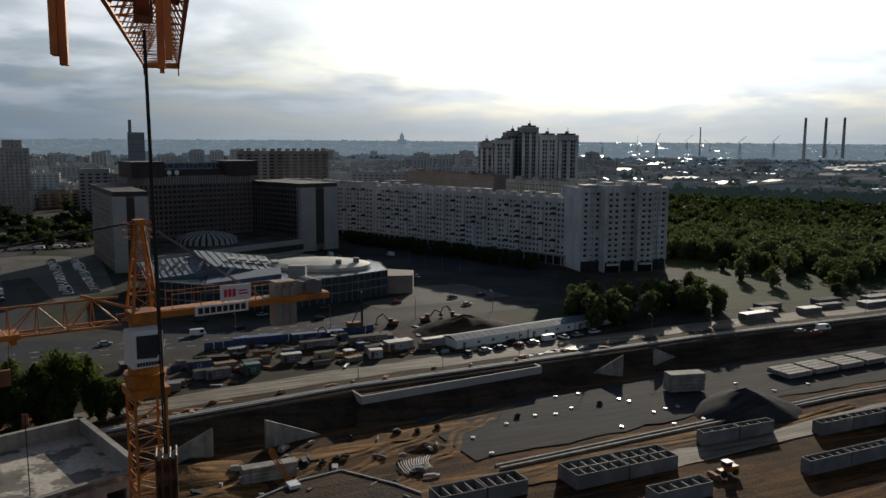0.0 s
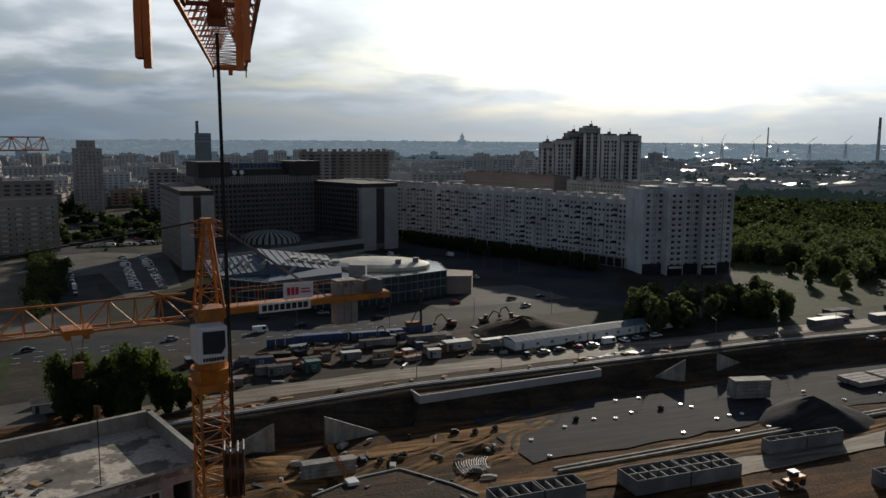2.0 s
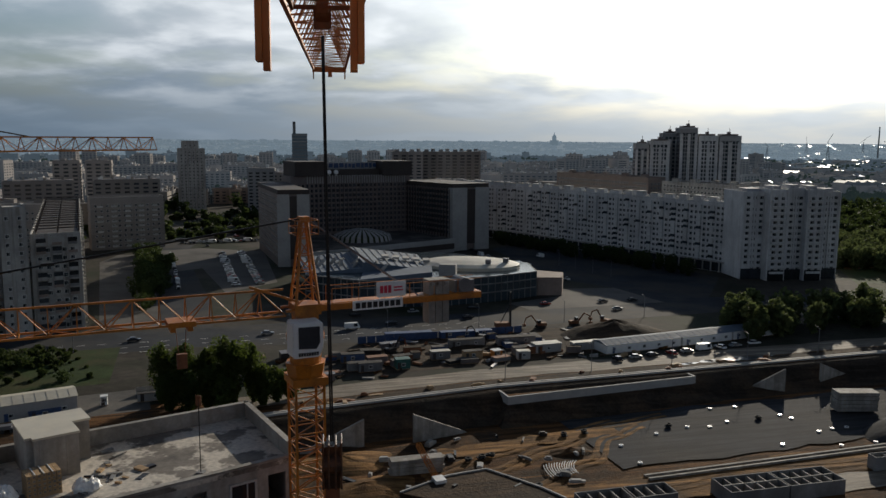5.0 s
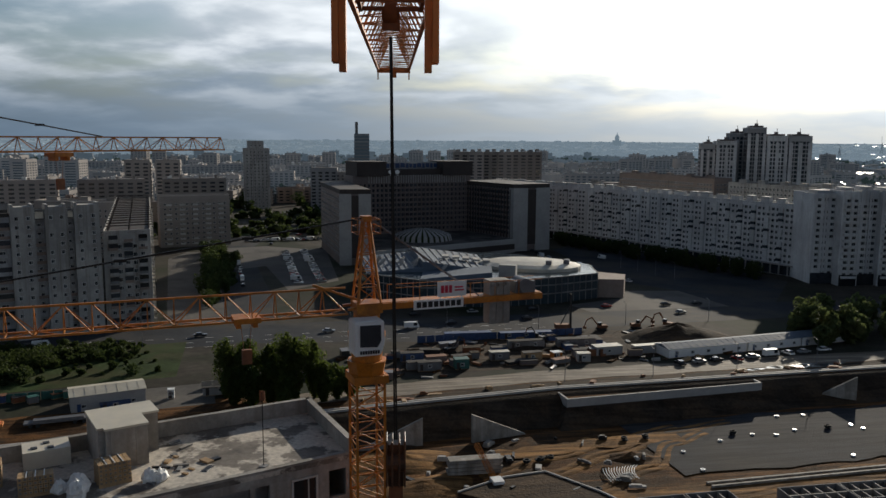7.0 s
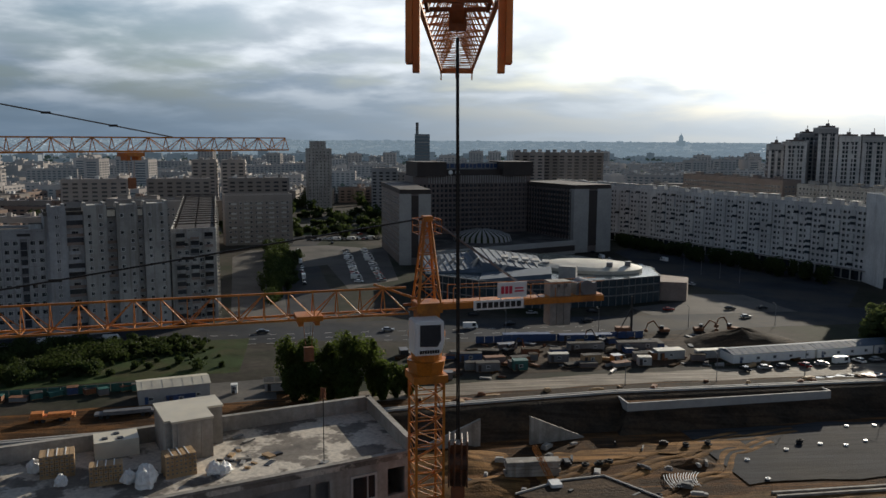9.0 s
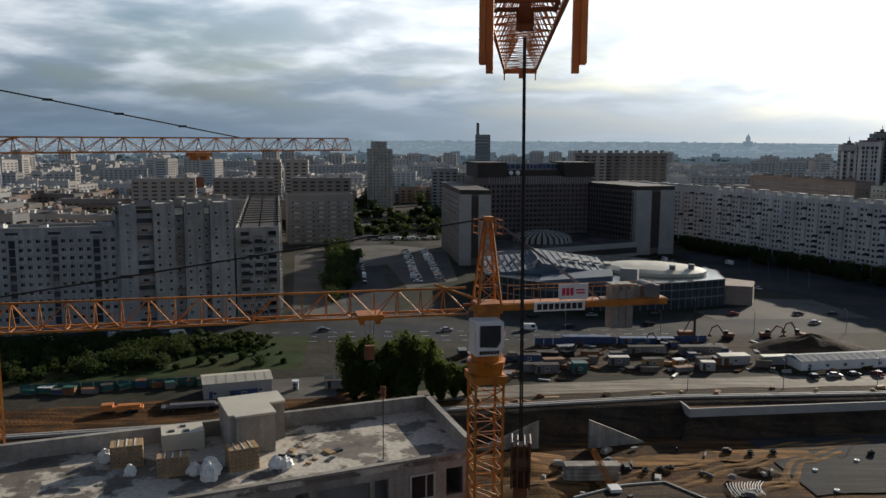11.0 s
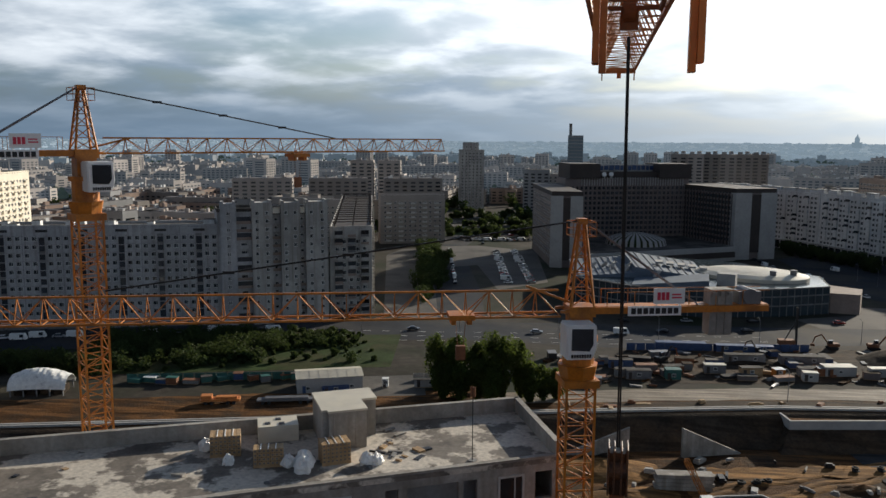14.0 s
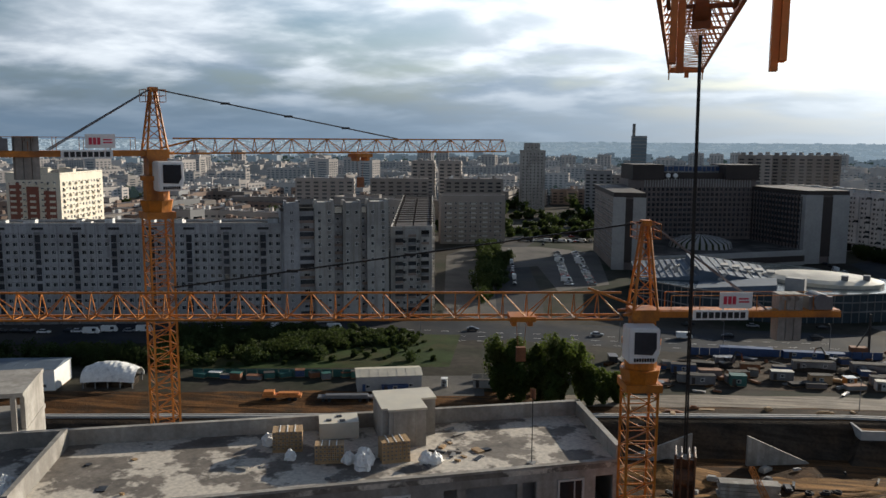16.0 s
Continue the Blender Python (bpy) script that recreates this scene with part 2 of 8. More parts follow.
M = {
    "soil": mat("soil", (0.115, 0.055, 0.021), 0.95, var=0.5, scale=0.16, fine=1.6, bump=0.5, second=(0.045, 0.034, 0.024), spec=0.08, ruts=0.7),
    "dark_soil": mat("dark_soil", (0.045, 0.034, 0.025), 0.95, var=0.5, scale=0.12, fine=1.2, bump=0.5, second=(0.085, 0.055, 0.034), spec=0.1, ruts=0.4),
    "sand": mat("sand", (0.22, 0.115, 0.042), 0.95, var=0.35, scale=0.2, fine=1.8, bump=0.35, second=(0.11, 0.065, 0.033), spec=0.1, ruts=0.8),
    "gravel": mat("gravel", (0.036, 0.037, 0.042), 0.92, var=0.4, scale=0.05, fine=2.5, bump=0.15, second=(0.055, 0.05, 0.046), spec=0.1, ruts=0.45),
    "town_ground": mat("town_ground", (0.052, 0.045, 0.037), 0.95, var=0.5, scale=0.03, fine=0.4, second=(0.026, 0.032, 0.018), spec=0.1),
    "asphalt": mat("asphalt", (0.032, 0.036, 0.044), 0.9, spec=0.12, var=0.35, scale=0.05, fine=0.8, second=(0.062, 0.057, 0.052)),
    "dusty_road": mat("dusty_road", (0.21, 0.175, 0.135), 0.8, spec=0.25, var=0.3, scale=0.12, fine=1.2, second=(0.16, 0.125, 0.09), bump=0.12, ruts=0.55),
    "paving": mat("paving", (0.095, 0.09, 0.085), 0.9, spec=0.15, var=0.3, scale=0.06, fine=0.9, second=(0.13, 0.12, 0.11)),
    "grass": mat("grass", (0.035, 0.055, 0.018), 0.95, var=0.45, scale=0.1, fine=1.5, bump=0.2, second=(0.055, 0.055, 0.024), spec=0.1),
    "concrete": mat("concrete", (0.33, 0.31, 0.28), 0.85, var=0.25, scale=0.35, fine=3.5, bump=0.03, second=(0.21, 0.195, 0.175), streaks=0.6),
    "dark_concrete": mat("dark_concrete", (0.2, 0.2, 0.2), 0.85, var=0.25, scale=0.2, fine=2.5, second=(0.13, 0.13, 0.13)),
    "screed": mat("screed", (0.15, 0.13, 0.11), 0.8, var=0.45, scale=0.5, fine=3.2, bump=0.03, second=(0.52, 0.47, 0.40), patch=(0.46, 0.515)),
    "panel_grey": mat("panel_grey", (0.42, 0.42, 0.43), 0.85, var=0.2, scale=0.12, fine=0.9, second=(0.32, 0.32, 0.325), streaks=0.55),
    "panel_pale": mat("panel_pale", (0.42, 0.405, 0.38), 0.85, var=0.15, scale=0.12, fine=0.9, second=(0.3, 0.29, 0.275), streaks=0.75),
    "panel_white": mat("panel_white", (0.66, 0.66, 0.65), 0.85, var=0.12, scale=0.1, fine=0.8, second=(0.52, 0.52, 0.52), streaks=0.4),
    "roof_metal": mat("roof_metal", (0.5, 0.5, 0.5), 0.3, 0.8, var=0.2, scale=0.1, fine=0.6),
    "panel_brown": mat("panel_brown", (0.26, 0.2, 0.17), 0.85, var=0.2, scale=0.12, fine=0.9),
    "brick_red": mat("brick_red", (0.25, 0.09, 0.06), 0.85, var=0.2, scale=0.2, fine=1.5),
    "cream": mat("cream", (0.72, 0.65, 0.53), 0.8, var=0.1, scale=0.2, fine=1.0),
    "hotel_dark": mat("hotel_dark", (0.17, 0.135, 0.125), 0.6, var=0.2, scale=0.1, fine=0.8),
    "hotel_pale": mat("hotel_pale", (0.36, 0.35, 0.335), 0.8, var=0.12, scale=0.1, fine=0.8),
    "hotel_bronze": mat("hotel_bronze", (0.045, 0.034, 0.03), 0.75, 0.0, var=0.25, scale=0.1, fine=0.8),
    "glass": mat("glass", (0.034, 0.04, 0.048), 0.14, var=0.3, scale=0.3, fine=1.0, island=0.95),
    "blue_glass": mat("blue_glass", (0.035, 0.05, 0.06), 0.12, var=0.2, scale=0.2, fine=1.0, island=0.4),
    "frame_white": mat("frame_white", (0.5, 0.5, 0.48), 0.6, var=0.15, scale=0.6, fine=3.0, island=0.35),
    "roof_felt": mat("roof_felt", (0.06, 0.056, 0.054), 0.92, spec=0.15, var=0.35, scale=0.15, fine=1.0, second=(0.13, 0.12, 0.11)),
    "roof_blue": mat("roof_blue", (0.10, 0.135, 0.18), 0.8, 0.0, var=0.15, scale=0.1, fine=0.8),
    "roof_pale": mat("roof_pale", (0.62, 0.57, 0.46), 0.5, var=0.12, scale=0.12, fine=1.0, second=(0.5, 0.46, 0.38)),
    "crane_yellow": mat("crane_yellow", (0.47, 0.16, 0.014), 0.5, var=0.28, scale=0.8, fine=6.0, second=(0.26, 0.09, 0.014), patch=(0.5, 0.66)),
    "jib_orange": mat("jib_orange", (0.56, 0.2, 0.05), 0.55, var=0.2, scale=1.2, fine=9.0, second=(0.3, 0.085, 0.02), patch=(0.5, 0.68)),
    "cable": mat("cable", (0.03, 0.028, 0.026), 0.5, 0.5, var=0.2, scale=2.0, fine=15.0),
    "white_paint": mat("white_paint", (0.78, 0.78, 0.76), 0.45, var=0.06, scale=0.8, fine=5.0),
    "black_paint": mat("black_paint", (0.012, 0.012, 0.014), 0.5, var=0.2, scale=1.0, fine=5.0),
    "worn_black": mat("worn_black", (0.03, 0.02, 0.015), 0.55, var=0.4, scale=2.0, fine=9.0, second=(0.16, 0.07, 0.03), patch=(0.48, 0.6)),
    "red_paint": mat("red_paint", (0.6, 0.03, 0.07), 0.5, var=0.1, scale=1.0, fine=5.0),
    "blue_paint": mat("blue_paint", (0.03, 0.065, 0.16), 0.5, var=0.2, scale=0.8, fine=4.0),
    "green_paint": mat("green_paint", (0.025, 0.11, 0.095), 0.6, var=0.25, scale=0.8, fine=4.0),
    "rust": mat("rust", (0.20, 0.08, 0.035), 0.8, var=0.3, scale=0.8, fine=4.0),
    "steel": mat("steel", (0.17, 0.17, 0.18), 0.55, 0.4, var=0.2, scale=0.8, fine=4.0),
    "rubber": mat("rubber", (0.02, 0.02, 0.02), 0.85, var=0.2, scale=1.0, fine=6.0),
    "tarp": mat("tarp", (0.82, 0.81, 0.78), 0.5, var=0.12, scale=0.8, fine=2.5, second=(0.5, 0.5, 0.5), patch=(0.56, 0.7)),
    "timber": mat("timber", (0.38, 0.25, 0.13), 0.75, var=0.25, scale=1.2, fine=6.0),
    "wet": mat("wet", (0.16, 0.17, 0.18), 0.18, var=0.2, scale=0.3, fine=1.5),
    "bark": mat("bark", (0.07, 0.05, 0.035), 0.95, var=0.3, scale=1.5, fine=8.0),
    "leaf": mat("leaf", (0.06, 0.085, 0.035), 0.75, var=0.35, scale=0.18, fine=1.2, island=0.45, second=(0.09, 0.10, 0.035), spec=0.2),
    "leaf_dark": mat("leaf_dark", (0.03, 0.05, 0.016), 0.75, var=0.35, scale=0.12, fine=1.0, island=0.45, second=(0.055, 0.07, 0.02), spec=0.2),
    "far_brown": mat("far_brown", (0.30, 0.225, 0.185), 0.95, var=0.2, scale=0.02, fine=0.1, island=0.4, spec=0.1),
    "far_blue": mat("far_blue", (0.36, 0.36, 0.36), 0.95, var=0.2, scale=0.02, fine=0.1, island=0.4, spec=0.1),
    "leaf_near": mat("leaf_near", (0.036, 0.06, 0.016), 0.7, var=0.35, scale=0.25, fine=1.6, island=0.45, second=(0.065, 0.08, 0.02), spec=0.15),
    "far_wall": mat("far_wall", (0.34, 0.31, 0.285), 0.95, spec=0.1, var=0.2, scale=0.01, fine=0.06, island=0.55),
    "far_roof": mat("far_roof", (0.15, 0.14, 0.14), 0.95, spec=0.1, var=0.3, scale=0.01, fine=0.06, island=0.4),
}
for key, through_colour in (("leaf_near", (0.11, 0.15, 0.028)), ("leaf", (0.10, 0.125, 0.045)), ("leaf_dark", (0.05, 0.07, 0.02))):   # light shines through leaves
    nt = M[key].node_tree
    tr, mx = nt.nodes.new("ShaderNodeBsdfTranslucent"), nt.nodes.new("ShaderNodeMixShader")
    tr.inputs[0].default_value = (*through_colour, 1)
    mx.inputs[0].default_value = 0.42
    nt.links.new(nt.nodes["Principled BSDF"].outputs[0], mx.inputs[1])
    nt.links.new(tr.outputs[0], mx.inputs[2])
    nt.links.new(mx.outputs[0], nt.nodes["Material Output"].inputs[0])
# plain backdrop a kilometre off and more, its haze painted in as emission
for key, base, haze_glow in (("distance", (0.09, 0.10, 0.10), (0.03, 0.044, 0.056)), ("distance_wall", (0.36, 0.32, 0.29), (0.018, 0.026, 0.034)),
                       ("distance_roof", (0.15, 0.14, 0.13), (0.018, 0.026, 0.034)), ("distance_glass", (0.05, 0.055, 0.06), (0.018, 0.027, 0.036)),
                       ("haze_leaf", (0.045, 0.06, 0.035), (0.016, 0.025, 0.027)), ("distance_middle", (0.22, 0.22, 0.22), (0.048, 0.070, 0.090)),
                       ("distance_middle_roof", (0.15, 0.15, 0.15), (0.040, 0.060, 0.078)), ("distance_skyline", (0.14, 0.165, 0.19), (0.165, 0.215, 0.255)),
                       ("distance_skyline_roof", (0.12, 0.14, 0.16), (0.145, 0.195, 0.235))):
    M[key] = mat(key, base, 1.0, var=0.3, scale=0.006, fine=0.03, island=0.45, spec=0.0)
    M[key].node_tree.nodes["Principled BSDF"].inputs["Emission Color"].default_value = (*haze_glow, 1)
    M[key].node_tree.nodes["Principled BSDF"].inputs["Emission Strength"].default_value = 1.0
for key in ("glass", "blue_glass"):
    M[key].node_tree.nodes["Principled BSDF"].inputs["Specular IOR Level"].default_value = 0.35


# ---- mesh helpers ----
def part(name, bm, material, parent=None, label="", smooth=False):
    """Links a bmesh as one mesh object; material is a key of M or a list of keys."""
    me = bpy.data.meshes.new(name)
    bm.to_mesh(me)
    bm.free()
    for k in ([material] if isinstance(material, str) else material):
        me.materials.append(M[k])
    if smooth:
        me.polygons.foreach_set("use_smooth", [True] * len(me.polygons))
    ob = new(name, me)
    if parent:
        ob.parent = parent
    return tagged(ob, label)


def root(name, label, category, m=None, group="", kind=""):
    ob = new(name)
    ob.empty_display_size = 0.5
    if m:
        ob.matrix_basis = m
    return tagged(ob, label, category, group, kind)


def box(bm, x0, x1, y0, y1, z0, z1, mi=0, m=None):
    vs = [bm.verts.new(p) for p in ((x0, y0, z0), (x1, y0, z0), (x1, y1, z0), (x0, y1, z0), (x0, y0, z1), (x1, y0, z1), (x1, y1, z1), (x0, y1, z1))]
    for q in ((0, 3, 2, 1), (4, 5, 6, 7), (0, 1, 5, 4), (1, 2, 6, 5), (2, 3, 7, 6), (3, 0, 4, 7)):
        bm.faces.new([vs[i] for i in q]).material_index = mi
    if m:
        bmesh.ops.transform(bm, matrix=m, verts=vs)
    return vs


def beam(bm, p, q, w=0.1, mi=0, d=None):
    """A square bar from p to q."""
    p, q = Vector(p), Vector(q)
    way = q - p
    length = way.length
    m = Matrix.Translation(p) @ way.to_track_quat("Z", "Y").to_matrix().to_4x4()
    d = d or w
    return box(bm, -w / 2, w / 2, -d / 2, d / 2, 0, length, mi, m)


def tube(bm, p, q, r0, r1=None, n=8, mi=0, caps=True):
    p, q = Vector(p), Vector(q)
    r1 = r0 if r1 is None else r1
    rot = (q - p).to_track_quat("Z", "Y").to_matrix()
    rings = []
    for c, r in ((p, r0), (q, r1)):
        rings.append([bm.verts.new(c + rot @ Vector((r * math.cos(2 * math.pi * i / n), r * math.sin(2 * math.pi * i / n), 0))) for i in range(n)])
    for i in range(n):
        bm.faces.new((rings[0][i], rings[0][(i + 1) % n], rings[1][(i + 1) % n], rings[1][i])).material_index = mi
    if caps:
        bm.faces.new(rings[0][::-1]).material_index = mi
        bm.faces.new(rings[1]).material_index = mi


def prism(bm, outline, z0, z1, mi=0, top=None):
    """A block over an outline (counter-clockwise)."""
    lo = [bm.verts.new((x, y, z0)) for x, y in outline]
    hi = [bm.verts.new((x, y, z1)) for x, y in outline]
    n = len(outline)
    for i in range(n):
        bm.faces.new((lo[i], lo[(i + 1) % n], hi[(i + 1) % n], hi[i])).material_index = mi
    bm.faces.new(hi).material_index = mi if top is None else top
    bm.faces.new(lo[::-1]).material_index = mi


def place(x, y, z=0.0, deg=0.0):
    return pose(x, y, z, 0, 0, deg)


# ---- ground: the street level, and the cutting for the new road six metres below it ----
LINE_X = [-5000, -500, -188, -66, -25, 93, 172, 400, 6000]
LINE_Y = [-3150, -115, 104, 189.5, 216.5, 278.5, 313, 425, 3250]
LOW = -6.0
NORMAL = Vector((-0.48, 0.877))
WAY = 28.7                                # bearing of the cutting


def edge_y(x):
    return float(np.interp(x, LINE_X, LINE_Y))


def site(u, v):
    """A place by its x on the cutting's edge and its distance v beyond (+) or before (-) it."""
    return u + NORMAL.x * v, edge_y(u) + NORMAL.y * v


def strip(name, material, u0, u1, v0, v1, z, label, category="ground", wobble=0.0, steps=40, kind="structure"):
    """A sheet along the cutting, with ragged edges if wobble is given."""
    bm = bmesh.new()
    rows = []
    for i in range(steps + 1):
        u = u0 + (u1 - u0) * i / steps
        a = v0 + wobble * (noise.noise((u * 0.07, v0, 1.0)) + 0.5 * noise.noise((u * 0.3, v0, 4.0)))
        b = v1 + wobble * (noise.noise((u * 0.07, v1, 7.0)) + 0.5 * noise.noise((u * 0.3, v1, 9.0)))
        rows.append([bm.verts.new((*site(u, a + (b - a) * k / 4), z)) for k in range(5)])
    for i in range(steps):
        for k in range(4):
            bm.faces.new((rows[i][k], rows[i + 1][k], rows[i + 1][k + 1], rows[i][k + 1]))
    return tagged(part(name, bm, material), label, category, kind=kind)


def make_ground():
    us = [-4500, -2500, -1400, -800, -500, -400] + list(range(-330, 260, 6)) + [280, 340, 420, 560, 800, 1300, 2200, 4000]
    vs = [-4000, -1500, -600, -250, -160, -130, -110, -95, -80, -70, -60, -52, -44, -36, -28, -22, -17, -13, -10, -7.5, -5, -2.5, -0.5, 0, 4, 10, 20, 40, 80, 150, 300, 600, 1200, 2500, 4700]
    bm = bmesh.new()
    grid = []
    for u in us:
        col = []
        for v in vs:
            x, y = site(u, v)
            fall = min(1, max(0, -v / 10))
            z = LOW * (fall * fall * (3 - 2 * fall))
            if -110 < v < -9 and -330 < u < 260:
                z += 0.2 * noise.noise((x * 0.05, y * 0.05, 0)) - 0.12
            if -9 <= v < -0.6 and -330 < u < 260:
                z += 0.5 * noise.noise((x * 0.1, y * 0.1, 3))
            col.append(bm.verts.new((x, y, z)))
        grid.append(col)
    for i in range(len(us) - 1):
        for k in range(len(vs) - 1):
            f = bm.faces.new((grid[i][k], grid[i + 1][k], grid[i + 1][k + 1], grid[i][k + 1]))
            v = (vs[k] + vs[k + 1]) / 2
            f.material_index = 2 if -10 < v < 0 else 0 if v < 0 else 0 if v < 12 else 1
            f.smooth = True
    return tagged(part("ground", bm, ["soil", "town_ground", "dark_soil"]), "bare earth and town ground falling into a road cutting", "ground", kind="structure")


make_ground()
strip("road", "gravel", -14, 330, -46, -13, LOW + 0.1, "dark crushed-stone bed of a new road", "road", 2.5, 90)
strip("dirt_track", "sand", -60, 40, -62, -50, LOW + 0.09, "pale sandy track worn by lorries", "track", 3.0, 40)
strip("dirt_track", "sand", -48, -4, -27, -21, LOW + 0.13, "sandy lorry track winding beside the gravel", "track", 4.0, 50)
strip("dirt_track", "dusty_road", 12, 330, -70, -62, LOW + 0.08, "pale dusty track past the precast units", "track", 1.5, 80)
strip("spoil_strip", "soil", -330, -60, 3.4, 8.5, 0.06, "brown churned earth along the cutting", "ground", 1.0, 80)
strip("spoil_strip", "dark_soil", -60, 200, 3.4, 8.0, 0.05, "dark churned earth along the cutting", "ground", 1.0, 80)
strip("haul_road", "soil", -330, -84, 9, 22, 0.05, "brown rutted earth track beside the cutting", "track", 1.5, 60)
strip("haul_road", "dusty_road", -84, 330, 9, 19, 0.05, "pale dusty site road beside the cutting", "road", 1.2, 110)


def wheel_track(points, label):
    """A pair of sandy ruts along a bent line, given by u and v on the site; the ruts are pressed berms with rounded backs."""
    line = []
    for k in range(len(points) - 1):
        (u0, v0), (u1, v1) = points[k], points[k + 1]
        for i in range(10):
            f = i / 10
            g = f * f * (3 - 2 * f)
            line.append(Vector((*site(u0 + (u1 - u0) * f, v0 + (v1 - v0) * g),)))
    t = root("wheel_track", label, "track", kind="structure")
    for side in (-1.1, 1.1):
        bm = bmesh.new()
        rows = []
        for i, c in enumerate(line):
            d = (line[min(i + 1, len(line) - 1)] - line[max(i - 1, 0)]).normalized()
            n = Vector((-d.y, d.x))
            w = 0.85 + 0.4 * noise.noise((c.x * 0.3, c.y * 0.3, side))
            lift = 0.05 * noise.noise((c.x * 0.4, c.y * 0.4, side + 5))
            rows.append([bm.verts.new((*(c + n * (side + o * w)), LOW + z)) for o, z in ((-1.3, -0.2), (-0.7, 0.13 + lift), (0.0, 0.10), (0.7, 0.13 + lift), (1.3, -0.2))])
        for i in range(len(rows) - 1):
            for k in range(4):
                bm.faces.new((rows[i][k], rows[i + 1][k], rows[i + 1][k + 1], rows[i][k + 1]))
        part("rut", bm, "sand", t, smooth=True)


for bend in (((-60, -46), (-40, -38), (-22, -30), (-4, -20), (14, -16)), ((-58, -54), (-36, -50), (-18, -40), (-8, -28), (4, -22)), ((-52, -34), (-34, -28), (-18, -22), (0, -17)),
             ((-10, -58), (10, -55), (34, -58), (60, -56)), ((4, -62), (30, -60), (58, -61), (90, -59))):
    wheel_track(bend, "pair of sandy ruts left by lorries on the low ground")


# ---- buildings ----
def window_mesh(name, w, h, frame_key="frame_white", glass_key="glass", mullion=True):
    """A window that stands in its wall: a proud frame, glass set back in it. Local x along the wall, -y out of it."""
    bm = bmesh.new()
    t, out = 0.15, 0.10
    for x0, x1, z0, z1 in ((-w / 2, -w / 2 + t, 0, h), (w / 2 - t, w / 2, 0, h), (-w / 2 + t, w / 2 - t, 0, t), (-w / 2 + t, w / 2 - t, h - t, h)):
        box(bm, x0, x1, -out, 0.05, z0, z1, 0)
    if mullion:
        box(bm, w * 0.12, w * 0.12 + 0.09, -out + 0.03, 0.05, t, h - t, 0)
    vs = [bm.verts.new(p) for p in ((-w / 2 + t, -0.02, t), (w / 2 - t, -0.02, t), (w / 2 - t, -0.02, h - t), (-w / 2 + t, -0.02, h - t))]
    bm.faces.new(vs).material_index = 1
    me = bpy.data.meshes.new(name)
    bm.to_mesh(me)
    bm.free()
    me.materials.append(M[frame_key])
    me.materials.append(M[glass_key])
    return me


WINDOWS = {}


def facade(house, spots, me, name="window", limit=300):
    """Sets the window mesh at each pose of spots: the first as parts, the rest joined."""
    for m in spots[:limit]:
        ob = new(name, me)
        ob.parent = house
        ob.matrix_basis = m
    rest = spots[limit:]
    if rest:
        n = len(me.vertices)
        co = np.empty(n * 3)
        me.vertices.foreach_get("co", co)
        co = np.c_[co.reshape(-1, 3), np.ones(n)]
        faces = [tuple(p.vertices) for p in me.polygons]
        idx = [p.material_index for p in me.polygons]
        verts, polys, mats = [], [], []
        for k, m in enumerate(rest):
            verts.append((co @ np.array(m).T)[:, :3])
            polys += [tuple(i + k * n for i in f) for f in faces]
            mats += idx
        far = bpy.data.meshes.new("far_window")
        far.from_pydata(np.concatenate(verts).tolist(), [], polys)
        far.polygons.foreach_set("material_index", mats)
        for mm in me.materials:
            far.materials.append(mm)
        ob = new("far_window", far)
        ob.parent = house
        tagged(ob, kind="stuff")


def wall_spots(p, q, z0, rows, storey, cols, skip=0.0, rng=None, inset=1.5):
    """Window poses on the wall from p to q (its outside lies to the right of that way)."""
    p, q = Vector(p), Vector(q)
    d = q - p
    length = d.length
    ang = math.degrees(math.atan2(d.y, d.x))
    out = []
    for r in range(rows):
        for c in range(cols):
            if rng and rng.random() < skip:
                continue
            s = inset + (length - 2 * inset) * (c + 0.5) / cols
            w = p + d * (s / length)
            out.append(place(w.x, w.y, z0 + r * storey + 0.9, ang))
    return out


def roof_edge(bm, outline, z, h=0.9, t=0.35, mi=0):
    n = len(outline)
    for i in range(n):
        a, b = Vector(outline[i]), Vector(outline[(i + 1) % n])
        d = (b - a).normalized()
        nrm = Vector((-d.y, d.x))
        lo = [a, b, b + nrm * t, a + nrm * t]
        prism(bm, [(v.x, v.y) for v in lo], z, z + h, mi)


def rect(x, y, deg, length, depth):
    """A counter-clockwise outline: the front runs from (x, y) along deg, the depth lies to its left."""
    a = Vector((math.cos(radians(deg)), math.sin(radians(deg))))
    b = Vector((-a.y, a.x))
    o = Vector((x, y))
    return [tuple(o), tuple(o + a * length), tuple(o + a * length + b * depth), tuple(o + b * depth)]


